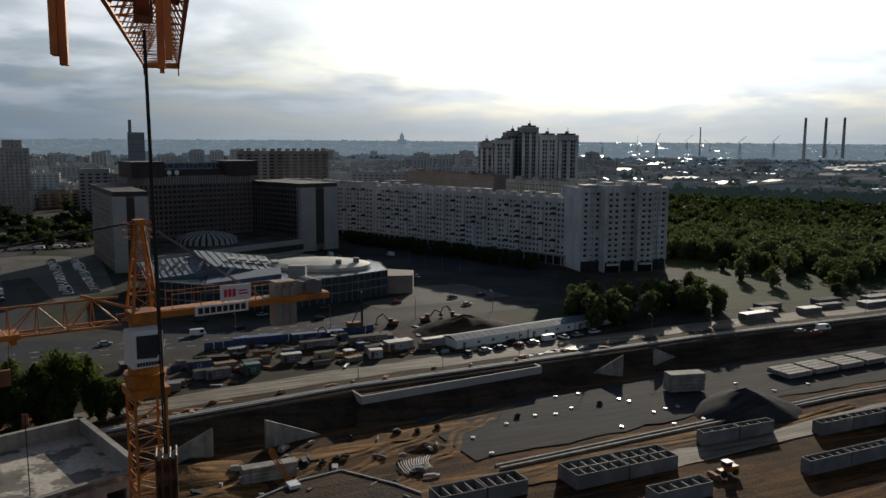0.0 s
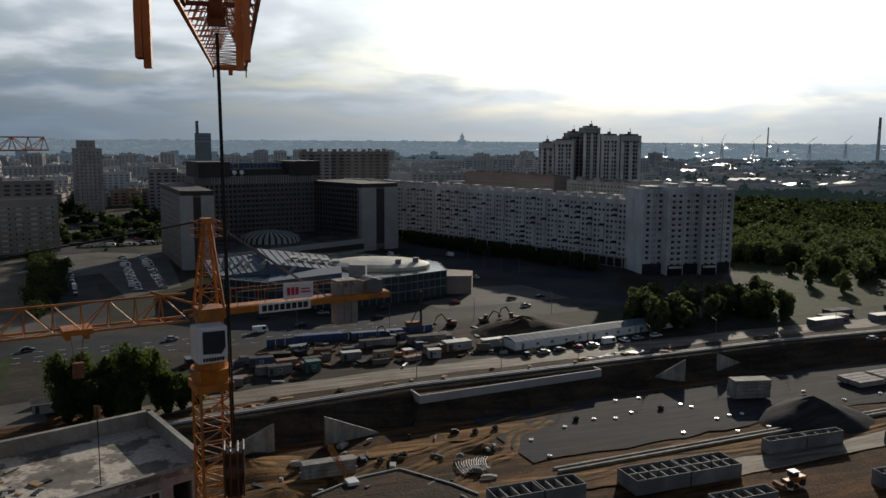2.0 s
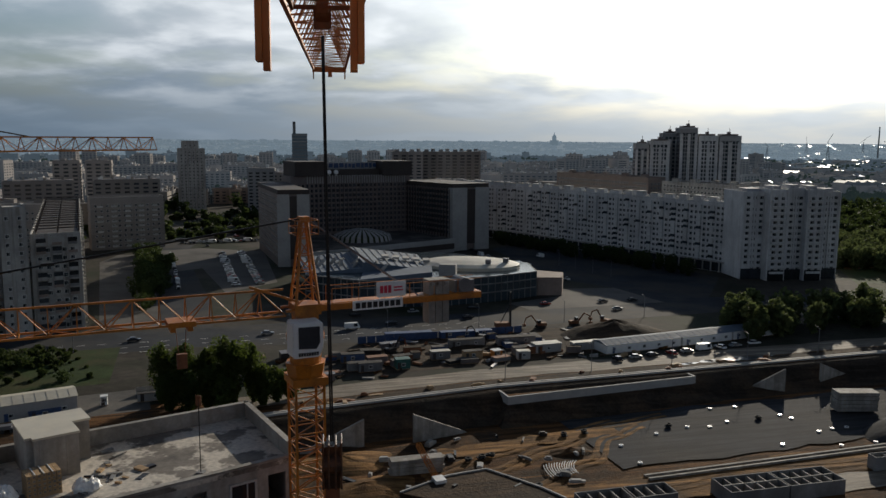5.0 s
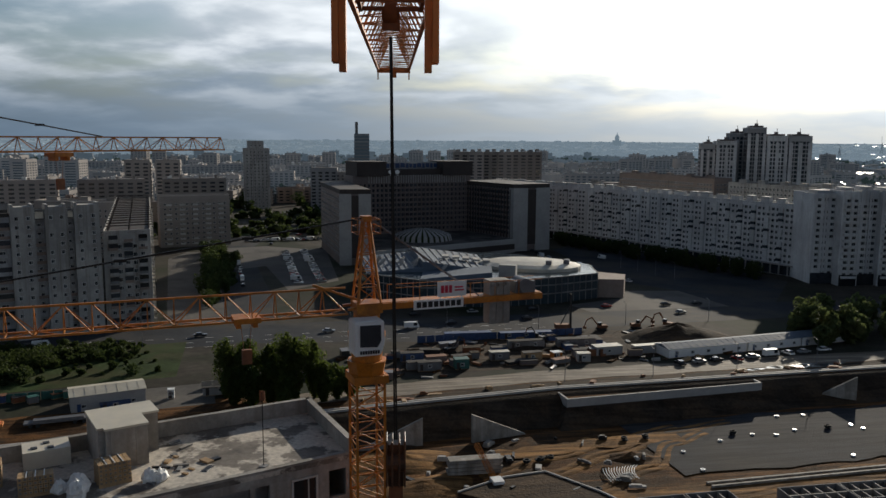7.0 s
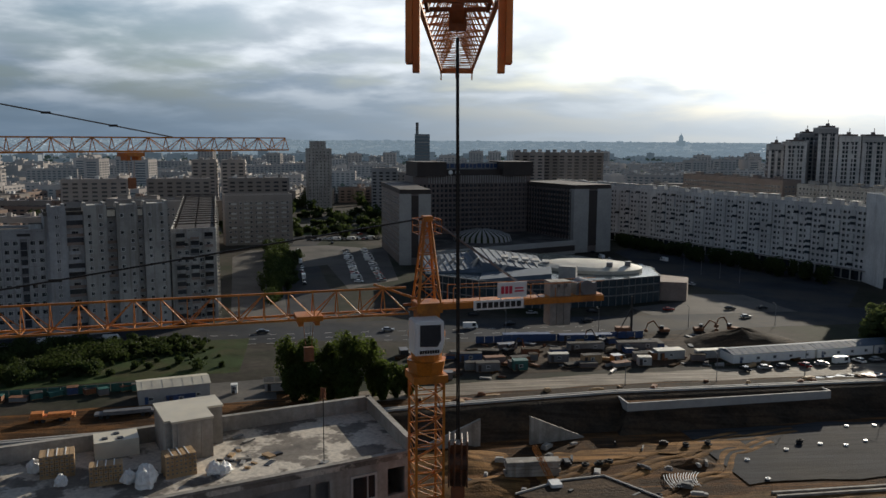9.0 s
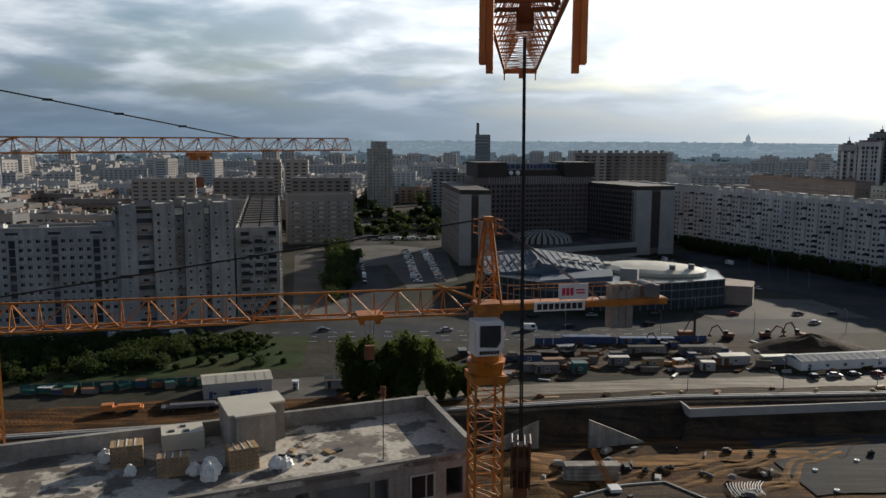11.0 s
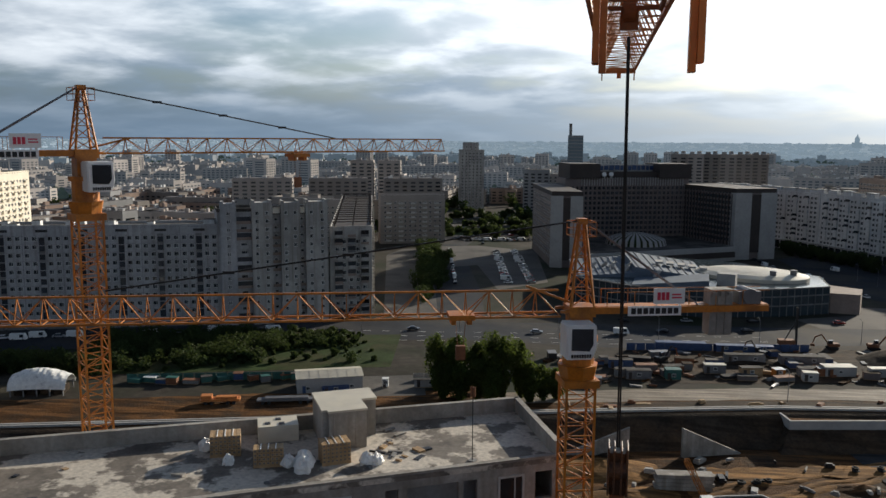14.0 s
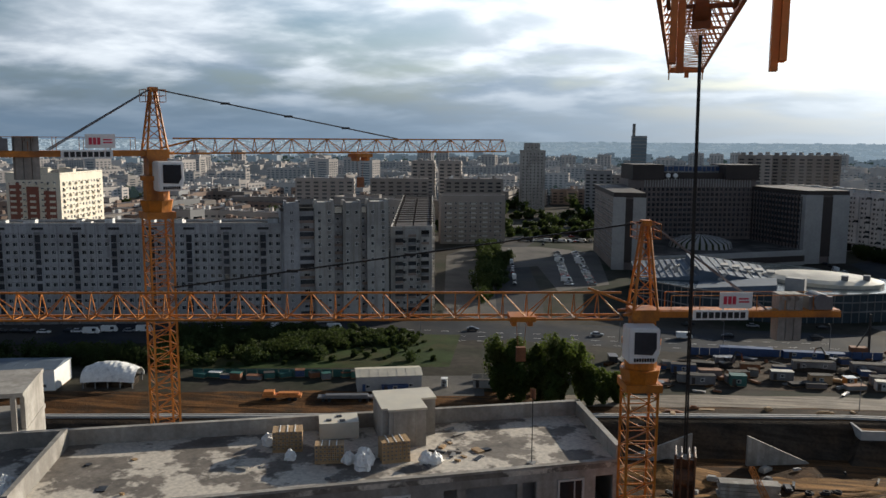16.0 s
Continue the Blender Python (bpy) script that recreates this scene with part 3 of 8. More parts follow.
def house(name, label, outline, height, material, storey=3.0, pitch=3.2, win=(1.5, 1.5), sides=None, z0=0.8, base=0.0, balconies=0, huts=0, seed=1, frame_key="frame_white", glass_key="glass", category="building", joints=True, limit=220, skip=0.03):
    rng = random.Random(seed)
    h = root(name, label, category)
    bm = bmesh.new()
    prism(bm, outline, base - 0.6, height, 0)
    n = len(outline)
    sides = range(n) if sides is None else sides
    rows = int((height - z0 - 0.8) / storey)
    part("wall", bm, material, h)
    if joints:                                   # panel joints stand as fine ribs between the storeys
        bm = bmesh.new()
        for i in sides:
            a, b = Vector(outline[i]), Vector(outline[(i + 1) % n])
            d = (b - a).normalized()
            o = Vector((d.y, -d.x)) * 0.05
            for r in range(1, rows + 1):
                z = base + z0 + r * storey
                prism(bm, [tuple(a + o), tuple(b + o), tuple(b - o), tuple(a - o)], z - 0.06, z + 0.06, 0)
        tagged(part("panel_joint", bm, material, h), kind="stuff")
    bm = bmesh.new()
    prism(bm, [tuple(Vector(p)) for p in outline], height + 0.004, height + 0.12, 1)
    roof_edge(bm, outline, height + 0.01, 0.9, 0.4, 0)
    part("roof", bm, [material, "roof_felt"], h)
    spots = []
    for i in sides:
        a, b = Vector(outline[i]), Vector(outline[(i + 1) % n])
        cols = max(1, int(((b - a).length - 2) / pitch))
        spots += wall_spots(a, b, base + z0, rows, storey, cols, skip, rng)
    key = (win, frame_key, glass_key)
    if key not in WINDOWS:
        WINDOWS[key] = window_mesh("window", *win, frame_key, glass_key)
    rng.shuffle(spots)
    facade(h, spots, WINDOWS[key], limit=limit)
    if balconies:
        bm = bmesh.new()
        box(bm, -1.5, 1.5, -1.1, 0, -0.15, 0.0, 0)
        box(bm, -1.5, 1.5, -1.1, -1.0, 0.0, 1.0, 0)
        box(bm, -1.5, -1.42, -1.0, 0, 0.0, 1.0, 0)
        box(bm, 1.42, 1.5, -1.0, 0, 0.0, 1.0, 0)
        me = bpy.data.meshes.new("balcony")
        bm.to_mesh(me)
        bm.free()
        me.materials.append(M["frame_white" if rng.random() < 0.5 else material])
        bs = []
        for i in list(sides)[:2]:
            a, b = Vector(outline[i]), Vector(outline[(i + 1) % n])
            cols = max(1, int((b - a).length / balconies))
            bs += wall_spots(a, b, base + z0, rows, storey, cols, 0.12, rng)
        facade(h, bs, me, "balcony", 120)
    if huts:
        a, b, c = (Vector(outline[k]) for k in (0, 1, -1))
        for k in range(huts):
            p = a + (b - a) * ((k + 0.5) / huts) + (c - a) * (0.35 + 0.2 * rng.random())
            d = b - a
            bm = bmesh.new()
            w = 2.0 + 1.5 * rng.random()
            box(bm, -w, w, -1.6, 1.6, 0, 2.2 + rng.random(), 0)
            box(bm, -w - 0.2, w + 0.2, -1.8, 1.8, 2.4, 2.55, 1)
            ob = part("roof_hut", bm, [material, "roof_felt"], h)
            ob.matrix_basis = place(p.x, p.y, height + 0.1, math.degrees(math.atan2(d.y, d.x)))
    return h


# the long slab across the side street, its pier-fronted middle and its corner block
def slab_block():
    deg, length, top = 38.0, 175.0, 36.0
    out = rect(-352, 108, deg, length, 14)
    h = house("apartment_building", "long grey panel apartment building with twelve storeys of windows", out, top, "panel_grey", 2.95, 2.9, (1.7, 1.6), (), seed=3)
    rng = random.Random(3)
    win = window_mesh("window", 1.7, 1.6)
    o, a = Vector(out[0]), (Vector(out[1]) - Vector(out[0])).normalized()
    b = Vector((-a.y, a.x))
    m = place(o.x, o.y, 0, deg)
    section = 13.3
    spots = []
    for k in range(13):
        x0 = 1.2 + k * section
        for c in range(5):
            x = x0 + 1.4 + c * 2.62
            if c == 2:
                continue
            for r in range(11):
                if rng.random() > 0.02:
                    spots.append(m @ place(x, 0, 1.9 + r * 2.95))
        bm = bmesh.new()                          # stacked loggias, a column in each section
        x = x0 + 6.6
        for s in (-1.15, 1.15):
            box(bm, x + s - 0.1, x + s + 0.1, -0.7, 0.0, 3.2, 33.6, 0)
        box(bm, x - 1.05, x + 1.05, -0.06, 0.02, 3.2, 33.6, 1)
        for r in range(11):
            z = 3.2 + r * 2.95
            box(bm, x - 1.05, x + 1.05, -0.66, -0.062, z, z + 0.16, 0)
            if rng.random() < 0.55:
                box(bm, x - 1.05, x + 1.05, -0.66, -0.58, z + 0.161, z + 1.0, rng.choice((0, 2, 2)))
        bmesh.ops.transform(bm, matrix=m, verts=bm.verts)
        part("loggia_stack", bm, ["panel_grey", "glass", "dark_concrete"], h, "dark column of stacked loggias")
        bm = bmesh.new()                          # attic vent slot with a raised rim
        # black panel puts the slot's inner shade into colour
        box(bm, x - 2.0, x + 2.0, -0.05, 0.02, 34.45, 35.35, 1)
        for z in (34.3, 35.36):
            box(bm, x - 2.1, x + 2.1, -0.16, 0.02, z, z + 0.14, 0)
        bmesh.ops.transform(bm, matrix=m, verts=bm.verts)
        part("attic_vent", bm, ["panel_grey", "black_paint"], h, "dark attic vent slot")
        for j in range(rng.randrange(1, 3)):      # stair heads and vent boxes on the roof
            bm = bmesh.new()
            u, w, hh = rng.uniform(1, 10), rng.uniform(0.9, 2.2), rng.uniform(0.9, 2.1)
            box(bm, -w, w, -1.4, 1.4, 0, hh, 0)
            box(bm, -w - 0.15, w + 0.15, -1.55, 1.55, hh + 0.004, hh + 0.14, 1)
            # white panels put the huts' sunlit sides into their colour
            ob = part("roof_hut", bm, ["panel_white", "roof_felt"], h)
            ob.matrix_basis = m @ place(x0 + u, rng.uniform(4, 9), top + 0.13, 0)
        bm = bmesh.new()                          # panel seam beside the section
        box(bm, x0 - 0.06, x0 + 0.06, -0.05, 0.02, 0.4, 35.9, 0)
        for r in range(1, 12):
            box(bm, x0 + 0.07, x0 + section - 0.07, -0.04, 0.02, 0.6 + r * 2.95, 0.68 + r * 2.95, 0)
        bmesh.ops.transform(bm, matrix=m, verts=bm.verts)
        tagged(part("panel_joint", bm, "dark_concrete", h), kind="stuff")
    spots.sort(key=lambda q: -q.translation.x)
    facade(h, spots, win, limit=290)
    bm = bmesh.new()                              # dark shop fronts along the foot
    for k in range(26):
        x = 1.5 + k * 6.65
        box(bm, x, x + 5.6, -0.9, 0.0, 0.0, 0.9, 0)
        box(bm, x, x + 5.6, -0.75, -0.1, 0.91, 1.6, 1)
    bmesh.ops.transform(bm, matrix=m, verts=bm.verts)
    tagged(part("shop_front", bm, ["dark_concrete", "glass"], h, "dark glazed shop fronts"), kind="stuff")


slab_block()


def pier_block():
    h = root("pier_building", "taller grey panel building with projecting stair and balcony piers", "building")
    out = rect(-214, 214, 48, 39.6, 16)
    bm = bmesh.new()
    prism(bm, out, -0.6, 41.2)
    part("wall", bm, "panel_grey", h)
    m = place(-214, 214, 0, 48)
    rng = random.Random(5)
    small, wide = window_mesh("window", 1.3, 1.4), window_mesh("window", 2.3, 1.5)
    for k, (x0, x1, proud, cols) in enumerate(((1.1, 6.5, 1.6, 1), (12.0, 19.1, 2.6, 2), (22.4, 29.1, 2.6, 2), (31.4, 39.4, 2.2, 2))):
        bm = bmesh.new()
        top = 44.3 + 0.25 * (k % 2)
        box(bm, x0, x1, -proud, 4.0, -0.6, top)
        for x in (x0 + 0.1, x1 - 1.0):            # raised corners of the pier's crown
            box(bm, x, x + 0.9, -proud + 0.1, 3.6, top + 0.004, top + 0.8)
        for x in (x0, (x0 + x1) / 2, x1):         # upright ribs
            box(bm, x - 0.12, x + 0.12, -proud - 0.14, -proud + 0.02, 1.0, top - 1.2)
        bmesh.ops.transform(bm, matrix=m, verts=bm.verts)
        part("pier", bm, "panel_pale" if k else "panel_grey", h)
        spots = []
        for r in range(14):
            for c in range(cols):
                if rng.random() > 0.08:
                    spots.append(m @ place(x0 + (x1 - x0) * (c + 0.5) / cols, -proud, 1.7 + r * 2.95))
        facade(h, spots, small)
    for x0, x1, deep in ((6.6, 11.9, 0), (19.2, 22.3, 1), (29.2, 31.3, 1)):   # stacked loggias between the piers
        bm = bmesh.new()
        for r in range(13):
            z = 1.5 + r * 2.95
            box(bm, x0, x1, -1.2, 0.0, z - 0.2, z, 0)
            box(bm, x0, x1, -1.2, -1.1, z + 0.004, z + 1.05, 1 if rng.random() < 0.6 else 0)
            if not deep and rng.random() < 0.5:   # some are glazed in
                box(bm, x0 + 0.1, x1 - 0.1, -1.15, -1.08, z + 1.06, z + 2.6, 2)
        bmesh.ops.transform(bm, matrix=m, verts=bm.verts)
        part("loggia_stack", bm, ["panel_grey", "panel_brown", "glass"], h, "stacked loggias, some glazed in")
        facade(h, [m @ place((x0 + x1) / 2, 0, 1.9 + r * 2.95) for r in range(13)], wide if not deep else small)
        if deep:                                  # cream bay under the crown
            bm = bmesh.new()
            box(bm, x0, x1, -1.8, 0.0, 40.2, 40.5)
            box(bm, x0, x1, -1.8, 0.0, 43.2, 43.5)
            for x in (x0 + 0.02, x1 - 0.22):
                box(bm, x, x + 0.2, -1.78, 0.0, 40.504, 43.196)
            box(bm, x0 + 0.25, x1 - 0.25, -1.6, 0.0, 40.504, 42.4, 1)
            bmesh.ops.transform(bm, matrix=m, verts=bm.verts)
            part("crown_bay", bm, ["dark_concrete", "cream"], h, "cream bay under the roof")
    bm = bmesh.new()
    prism(bm, out, 41.21, 41.4, 0)
    roof_edge(bm, out, 41.42, 1.0)
    part("roof", bm, "roof_felt", h)


pier_block()
house("corner_building", "grey panel corner block with a ribbed flat roof", [(-187, 244.4), (-176, 256), (-269.5, 392.6), (-284, 383)], 34.0, "panel_pale", 2.95, 2.6, (1.6, 1.6), (0, 1), seed=8)


def loggia_columns(h, a, b, z0, rows, storey, start, step, wide, seed):
    """Columns of loggias on the wall from a to b, some open, some glazed in."""
    rng = random.Random(seed)
    a, b = Vector(a), Vector(b)
    d = (b - a).normalized()
    n = Vector((d.y, -d.x))
    x = start
    while x < (b - a).length - wide:
        p = a + d * x
        bm = bmesh.new()
        for r in range(rows):
            z = z0 + r * storey
            prism(bm, [tuple(p + n * 1.1), tuple(p + d * wide + n * 1.1), tuple(p + d * wide), tuple(p)], z, z + 0.18, 0)
            prism(bm, [tuple(p + n * 1.1), tuple(p + d * wide + n * 1.1), tuple(p + d * wide + n * 1.0), tuple(p + n * 1.0)], z + 0.184, z + 1.1, rng.choice((0, 0, 2, 3)))
            if rng.random() < 0.5:
                prism(bm, [tuple(p + n * 1.06), tuple(p + d * wide + n * 1.06), tuple(p + d * wide + n * 1.0), tuple(p + n * 1.0)], z + 1.104, z + 2.6, 1)
        part("loggia_column", bm, ["panel_pale", "glass", "panel_brown", "dark_concrete"], h, "column of loggias, some glazed in")
        x += step


corner = bpy.data.objects["corner_building"]
bm = bmesh.new()
prism(bm, [(-186.6, 245.2), (-176.7, 256.2), (-269.6, 391.9), (-283.4, 382.9)], 34.124, 34.2)
part("roof_deck", bm, "hotel_bronze", corner, "dark bitumen roof deck")
loggia_columns(corner, (-187, 244.4), (-176, 256), 1.2, 11, 2.95, 1.6, 5.0, 3.0, 61)
loggia_columns(corner, (-176, 256), (-269.5, 392.6), 1.2, 11, 2.95, 2.0, 9.5, 3.4, 62)


def roof_ribs():
    h = root("roof_pergola", "row of dark concrete ribs standing on the corner block's roof", "roof frame")
    bm = bmesh.new()
    a0, a1, b0, b1 = Vector((-187, 244.4)), Vector((-284, 383)), Vector((-176, 256)), Vector((-269.5, 392.6))
    beam(bm, (-1, 0, 2.0), (15, 0, 2.0), 0.4)
    for x in (0, 7, 14):
        beam(bm, (x, 0, 0), (x, 0, 1.72), 0.4)
    me = bpy.data.meshes.new("rib")
    bm.to_mesh(me)
    bm.free()
    me.materials.append(M["hotel_bronze"])
    for i in range(17):
        p = a0.lerp(a1, (i + 0.5) / 17)
        d = b0.lerp(b1, (i + 0.5) / 17) - p
        ob = new("rib", me)
        ob.parent = h
        ob.matrix_basis = place(p.x + 1.2, p.y + 1.0, 34.13, math.degrees(math.atan2(d.y, d.x)))


roof_ribs()
house("apartment_building", "nine-storey pale apartment block with a shop storey", rect(-293, 436, 40, 42, 14), 31, "far_wall", 3.0, 3.2, (1.5, 1.5), (0, 1), balconies=8, seed=11)
house("apartment_building", "long pale apartment block behind the corner block", rect(-338, 384, 8, 52, 14), 31, "far_wall", 3.0, 3.2, (1.5, 1.5), (0,), huts=3, seed=12)
house("tower_block", "slim pale residential tower with stepped top", rect(-377, 697, 30, 24, 22), 56, "panel_pale", 3.0, 3.4, (1.5, 1.5), (0, 3), seed=13)
house("tower_block", "raised middle of the stepped residential tower", rect(-375, 701, 30, 15, 16), 63, "panel_pale", 3.0, 3.4, (1.5, 1.5), (0, 3), seed=14)
cream = house("apartment_building", "sunlit cream apartment building with brown brick bays and white rooftop huts", rect(-436.6, 233.7, 30, 30, 47), 47.5, "cream", 3.1, 3.4, (1.6, 1.6), (0, 1), huts=4, balconies=6, seed=15)
for k in range(3):
    bm = bmesh.new()
    p = Vector((-436.6, 233.7)) + Vector((0.866, 0.5)) * (2 + 9.5 * k)
    prism(bm, rect(p.x + 0.25, p.y - 0.43, 30, 6.5, 0.5), 0, 43 - 2 * k)
    part("brick_bay", bm, "brick_red", cream, "brown brick bay")
house("apartment_building", "red-brown brick apartment building with pale bands", rect(-486, 210, 30, 26, 30), 53, "brick_red", 3.1, 3.6, (1.6, 1.6), (0, 1), huts=2, seed=16)

# the long winding block across the square, and its taller end
winding_outline = ([(-45, 543), (69, 434.5), (78, 445), (-36, 553)], [(-120, 591), (-45.3, 543.2), (-36.3, 553.2), (-112, 603)])
for k, out in enumerate(winding_outline):
    wing = house("apartment_building", ("ten-storey winding apartment block above a dark colonnade", "pale ten-storey end of the winding block")[k], out, 35.5, "panel_white", 2.9, 2.75, (1.9, 1.6), (0, 1) if k == 0 else (0,), z0=5.2, huts=16, seed=21 + k, limit=60)
    a, b = Vector(out[0]), Vector(out[1])
    d = (b - a).normalized()
    n = Vector((d.y, -d.x))
    count = int((b - a).length / 5)
    for j in range(count + 1):                    # the colonnade at the foot
        p = a + d * (0.4 + ((b - a).length - 0.8) * j / count) + n * 1.4
        bm = bmesh.new()
        prism(bm, rect(p.x - 0.35, p.y - 0.35, 0, 0.7, 0.7), 0, 5.0)
        part("column", bm, "panel_pale", wing)
    bm = bmesh.new()
    prism(bm, [tuple(a + n * 1.9), tuple(b + n * 1.9), tuple(b + n * 0.02), tuple(a + n * 0.02)], 5.01, 5.5)
    part("colonnade_slab", bm, "panel_pale", wing)
    # dark glass sheet stands in for the shade behind the columns
    bm = bmesh.new()
    prism(bm, [tuple(a + n * 0.12), tuple(b + n * 0.12), tuple(b + n * 0.02), tuple(a + n * 0.02)], 0.2, 5.0)
    part("shop_front", bm, "glass", wing, "dark glazed shop fronts")
    rng = random.Random(70 + k)
    bm = bmesh.new()                              # glazed loggia columns standing out from the wall
    x = 4.0
    while x < (b - a).length - 5:
        p = a + d * x
        for r in range(10):
            if rng.random() < 0.9:
                z = 5.7 + r * 2.9
                prism(bm, [tuple(p + n * 1.0), tuple(p + d * 2.6 + n * 1.0), tuple(p + d * 2.6), tuple(p)], z, z + 1.1, 0)
                prism(bm, [tuple(p + n * 0.9), tuple(p + d * 2.6 + n * 0.9), tuple(p + d * 2.6), tuple(p)], z + 1.104, z + 2.5, rng.choice((1, 0, 0)))
        x += 8.25
    tagged(part("loggia", bm, ["panel_white", "glass"], wing, "columns of glazed loggias"), kind="stuff")
house("apartment_building", "taller brownish apartment block rising behind the winding block", [(-30, 655), (36, 580), (48, 590), (-18, 666)], 41.0, "panel_brown", 2.9, 2.9, (1.9, 1.6), (0, 1), huts=5, seed=23, limit=60)
house("apartment_building", "taller brownish apartment block rising behind the winding block", [(44, 570), (96, 512), (108, 522), (56, 580)], 39.5, "panel_pale", 2.9, 2.9, (1.9, 1.6), (0, 1), huts=5, seed=24, limit=60)


def end_tower():
    h = root("corner_tower", "fifteen-storey pale panel tower with folded facade", "building")
    rng = random.Random(31)
    spots = []
    for k, (x, y, w, top, push) in enumerate(((71, 418, 12, 42.0, 0), (83, 418, 9, 43.5, 3), (92, 421, 9, 44, 0), (101, 423, 9, 43.5, 3), (109, 428, 10, 42, 0))):
        out = rect(x, y - push, 16, w, 22)
        bm = bmesh.new()
        prism(bm, out, -0.6, top)
        roof_edge(bm, out, top + 0.004, 1.1)
        part("wing", bm, "panel_white", h)
        bm = bmesh.new()
        prism(bm, rect(x + 2, y + 4, 16, w - 5, 9), top + 0.005, top + 2.4)
        part("roof_hut", bm, "panel_grey", h)
        for f in (0.02, 0.5, 0.98):               # upright ribs of the folded front
            q = Vector(out[0]).lerp(Vector(out[1]), f)
            bm = bmesh.new()
            prism(bm, rect(q.x - 0.4, q.y - 0.75, 16, 0.8, 0.8), 5.5, top + 0.6)
            part("rib", bm, "panel_white", h)
        # flat dark glass added where the tower's foot is a shaded colonnade
        bm = bmesh.new()
        prism(bm, rect(out[0][0] + 0.5, out[0][1] - 0.25, 16, w - 1.0, 0.4), 0.0, 5.2)
        part("shop_front", bm, "glass", h, "dark glass in place of the shaded colonnade")
        cols = 3 if push == 0 else 2
        spots += wall_spots(out[0], out[1], 3.6, 13, 2.9, cols, 0.04, rng, 1.0)
        if k == 4:
            spots += wall_spots(out[1], out[2], 3.6, 13, 2.9, 5, 0.04, rng, 1.0)
        if push:
            for r in range(13):
                bm = bmesh.new()
                d = Vector(out[1]) - Vector(out[0])
                box(bm, 1.0, w - 1.0, -1.2, 0.0, 0, 1.0)
                ob = part("balcony", bm, "panel_white", h)
                ob.matrix_basis = place(*out[0], 3.6 + r * 2.9, math.degrees(math.atan2(d.y, d.x)))
    facade(h, spots, WINDOWS[((1.9, 1.6), "frame_white", "glass")])


end_tower()


def high_rises():
    """The cluster of dark glass and pale towers behind the winding block."""
    for k, (x, y, w, d, top) in enumerate(((52, 640, 20, 22, 66), (66, 655, 16, 20, 72), (82, 640, 18, 24, 76), (101, 640, 20, 22, 70), (122, 640, 22, 24, 70), (37, 642, 14, 18, 64))):
        x, w = 29.5 + (x - 37) * 0.71, w * 0.71
        out = rect(x, y, 4, w, d)
        h = house("high_rise", "tall residential tower of dark glass between pale piers", out, top, "far_blue" if k % 3 else "panel_white", 3.0, 2.6, (2.0, 2.2), (0, 3), frame_key="steel", glass_key="blue_glass", seed=40 + k, joints=False, limit=24)
        bm = bmesh.new()
        for s in (0.0, 0.42, 0.83):
            p = Vector(out[0]).lerp(Vector(out[1]), s)
            q = Vector(out[0]).lerp(Vector(out[1]), s + 0.17)
            prism(bm, [(p.x, p.y - 0.8), (q.x, q.y - 0.8), (q.x, q.y + 0.1), (p.x, p.y + 0.1)], 0, top - 4)
        part("pale_pier", bm, "panel_white", h)
        bm = bmesh.new()
        prism(bm, rect(x + 2, y + 3, 4, w - 4, d - 8), top + 0.2, top + 2.2)
        prism(bm, rect(x + w * 0.4, y + 6, 4, 2.2, 3), top + 2.21, top + 3.8)
        tube(bm, (x + w * 0.5, y + 7, top + 3.8), (x + w * 0.5, y + 7, top + 6.5), 0.2)
        part("roof_crown", bm, "hotel_dark", h)


high_rises()


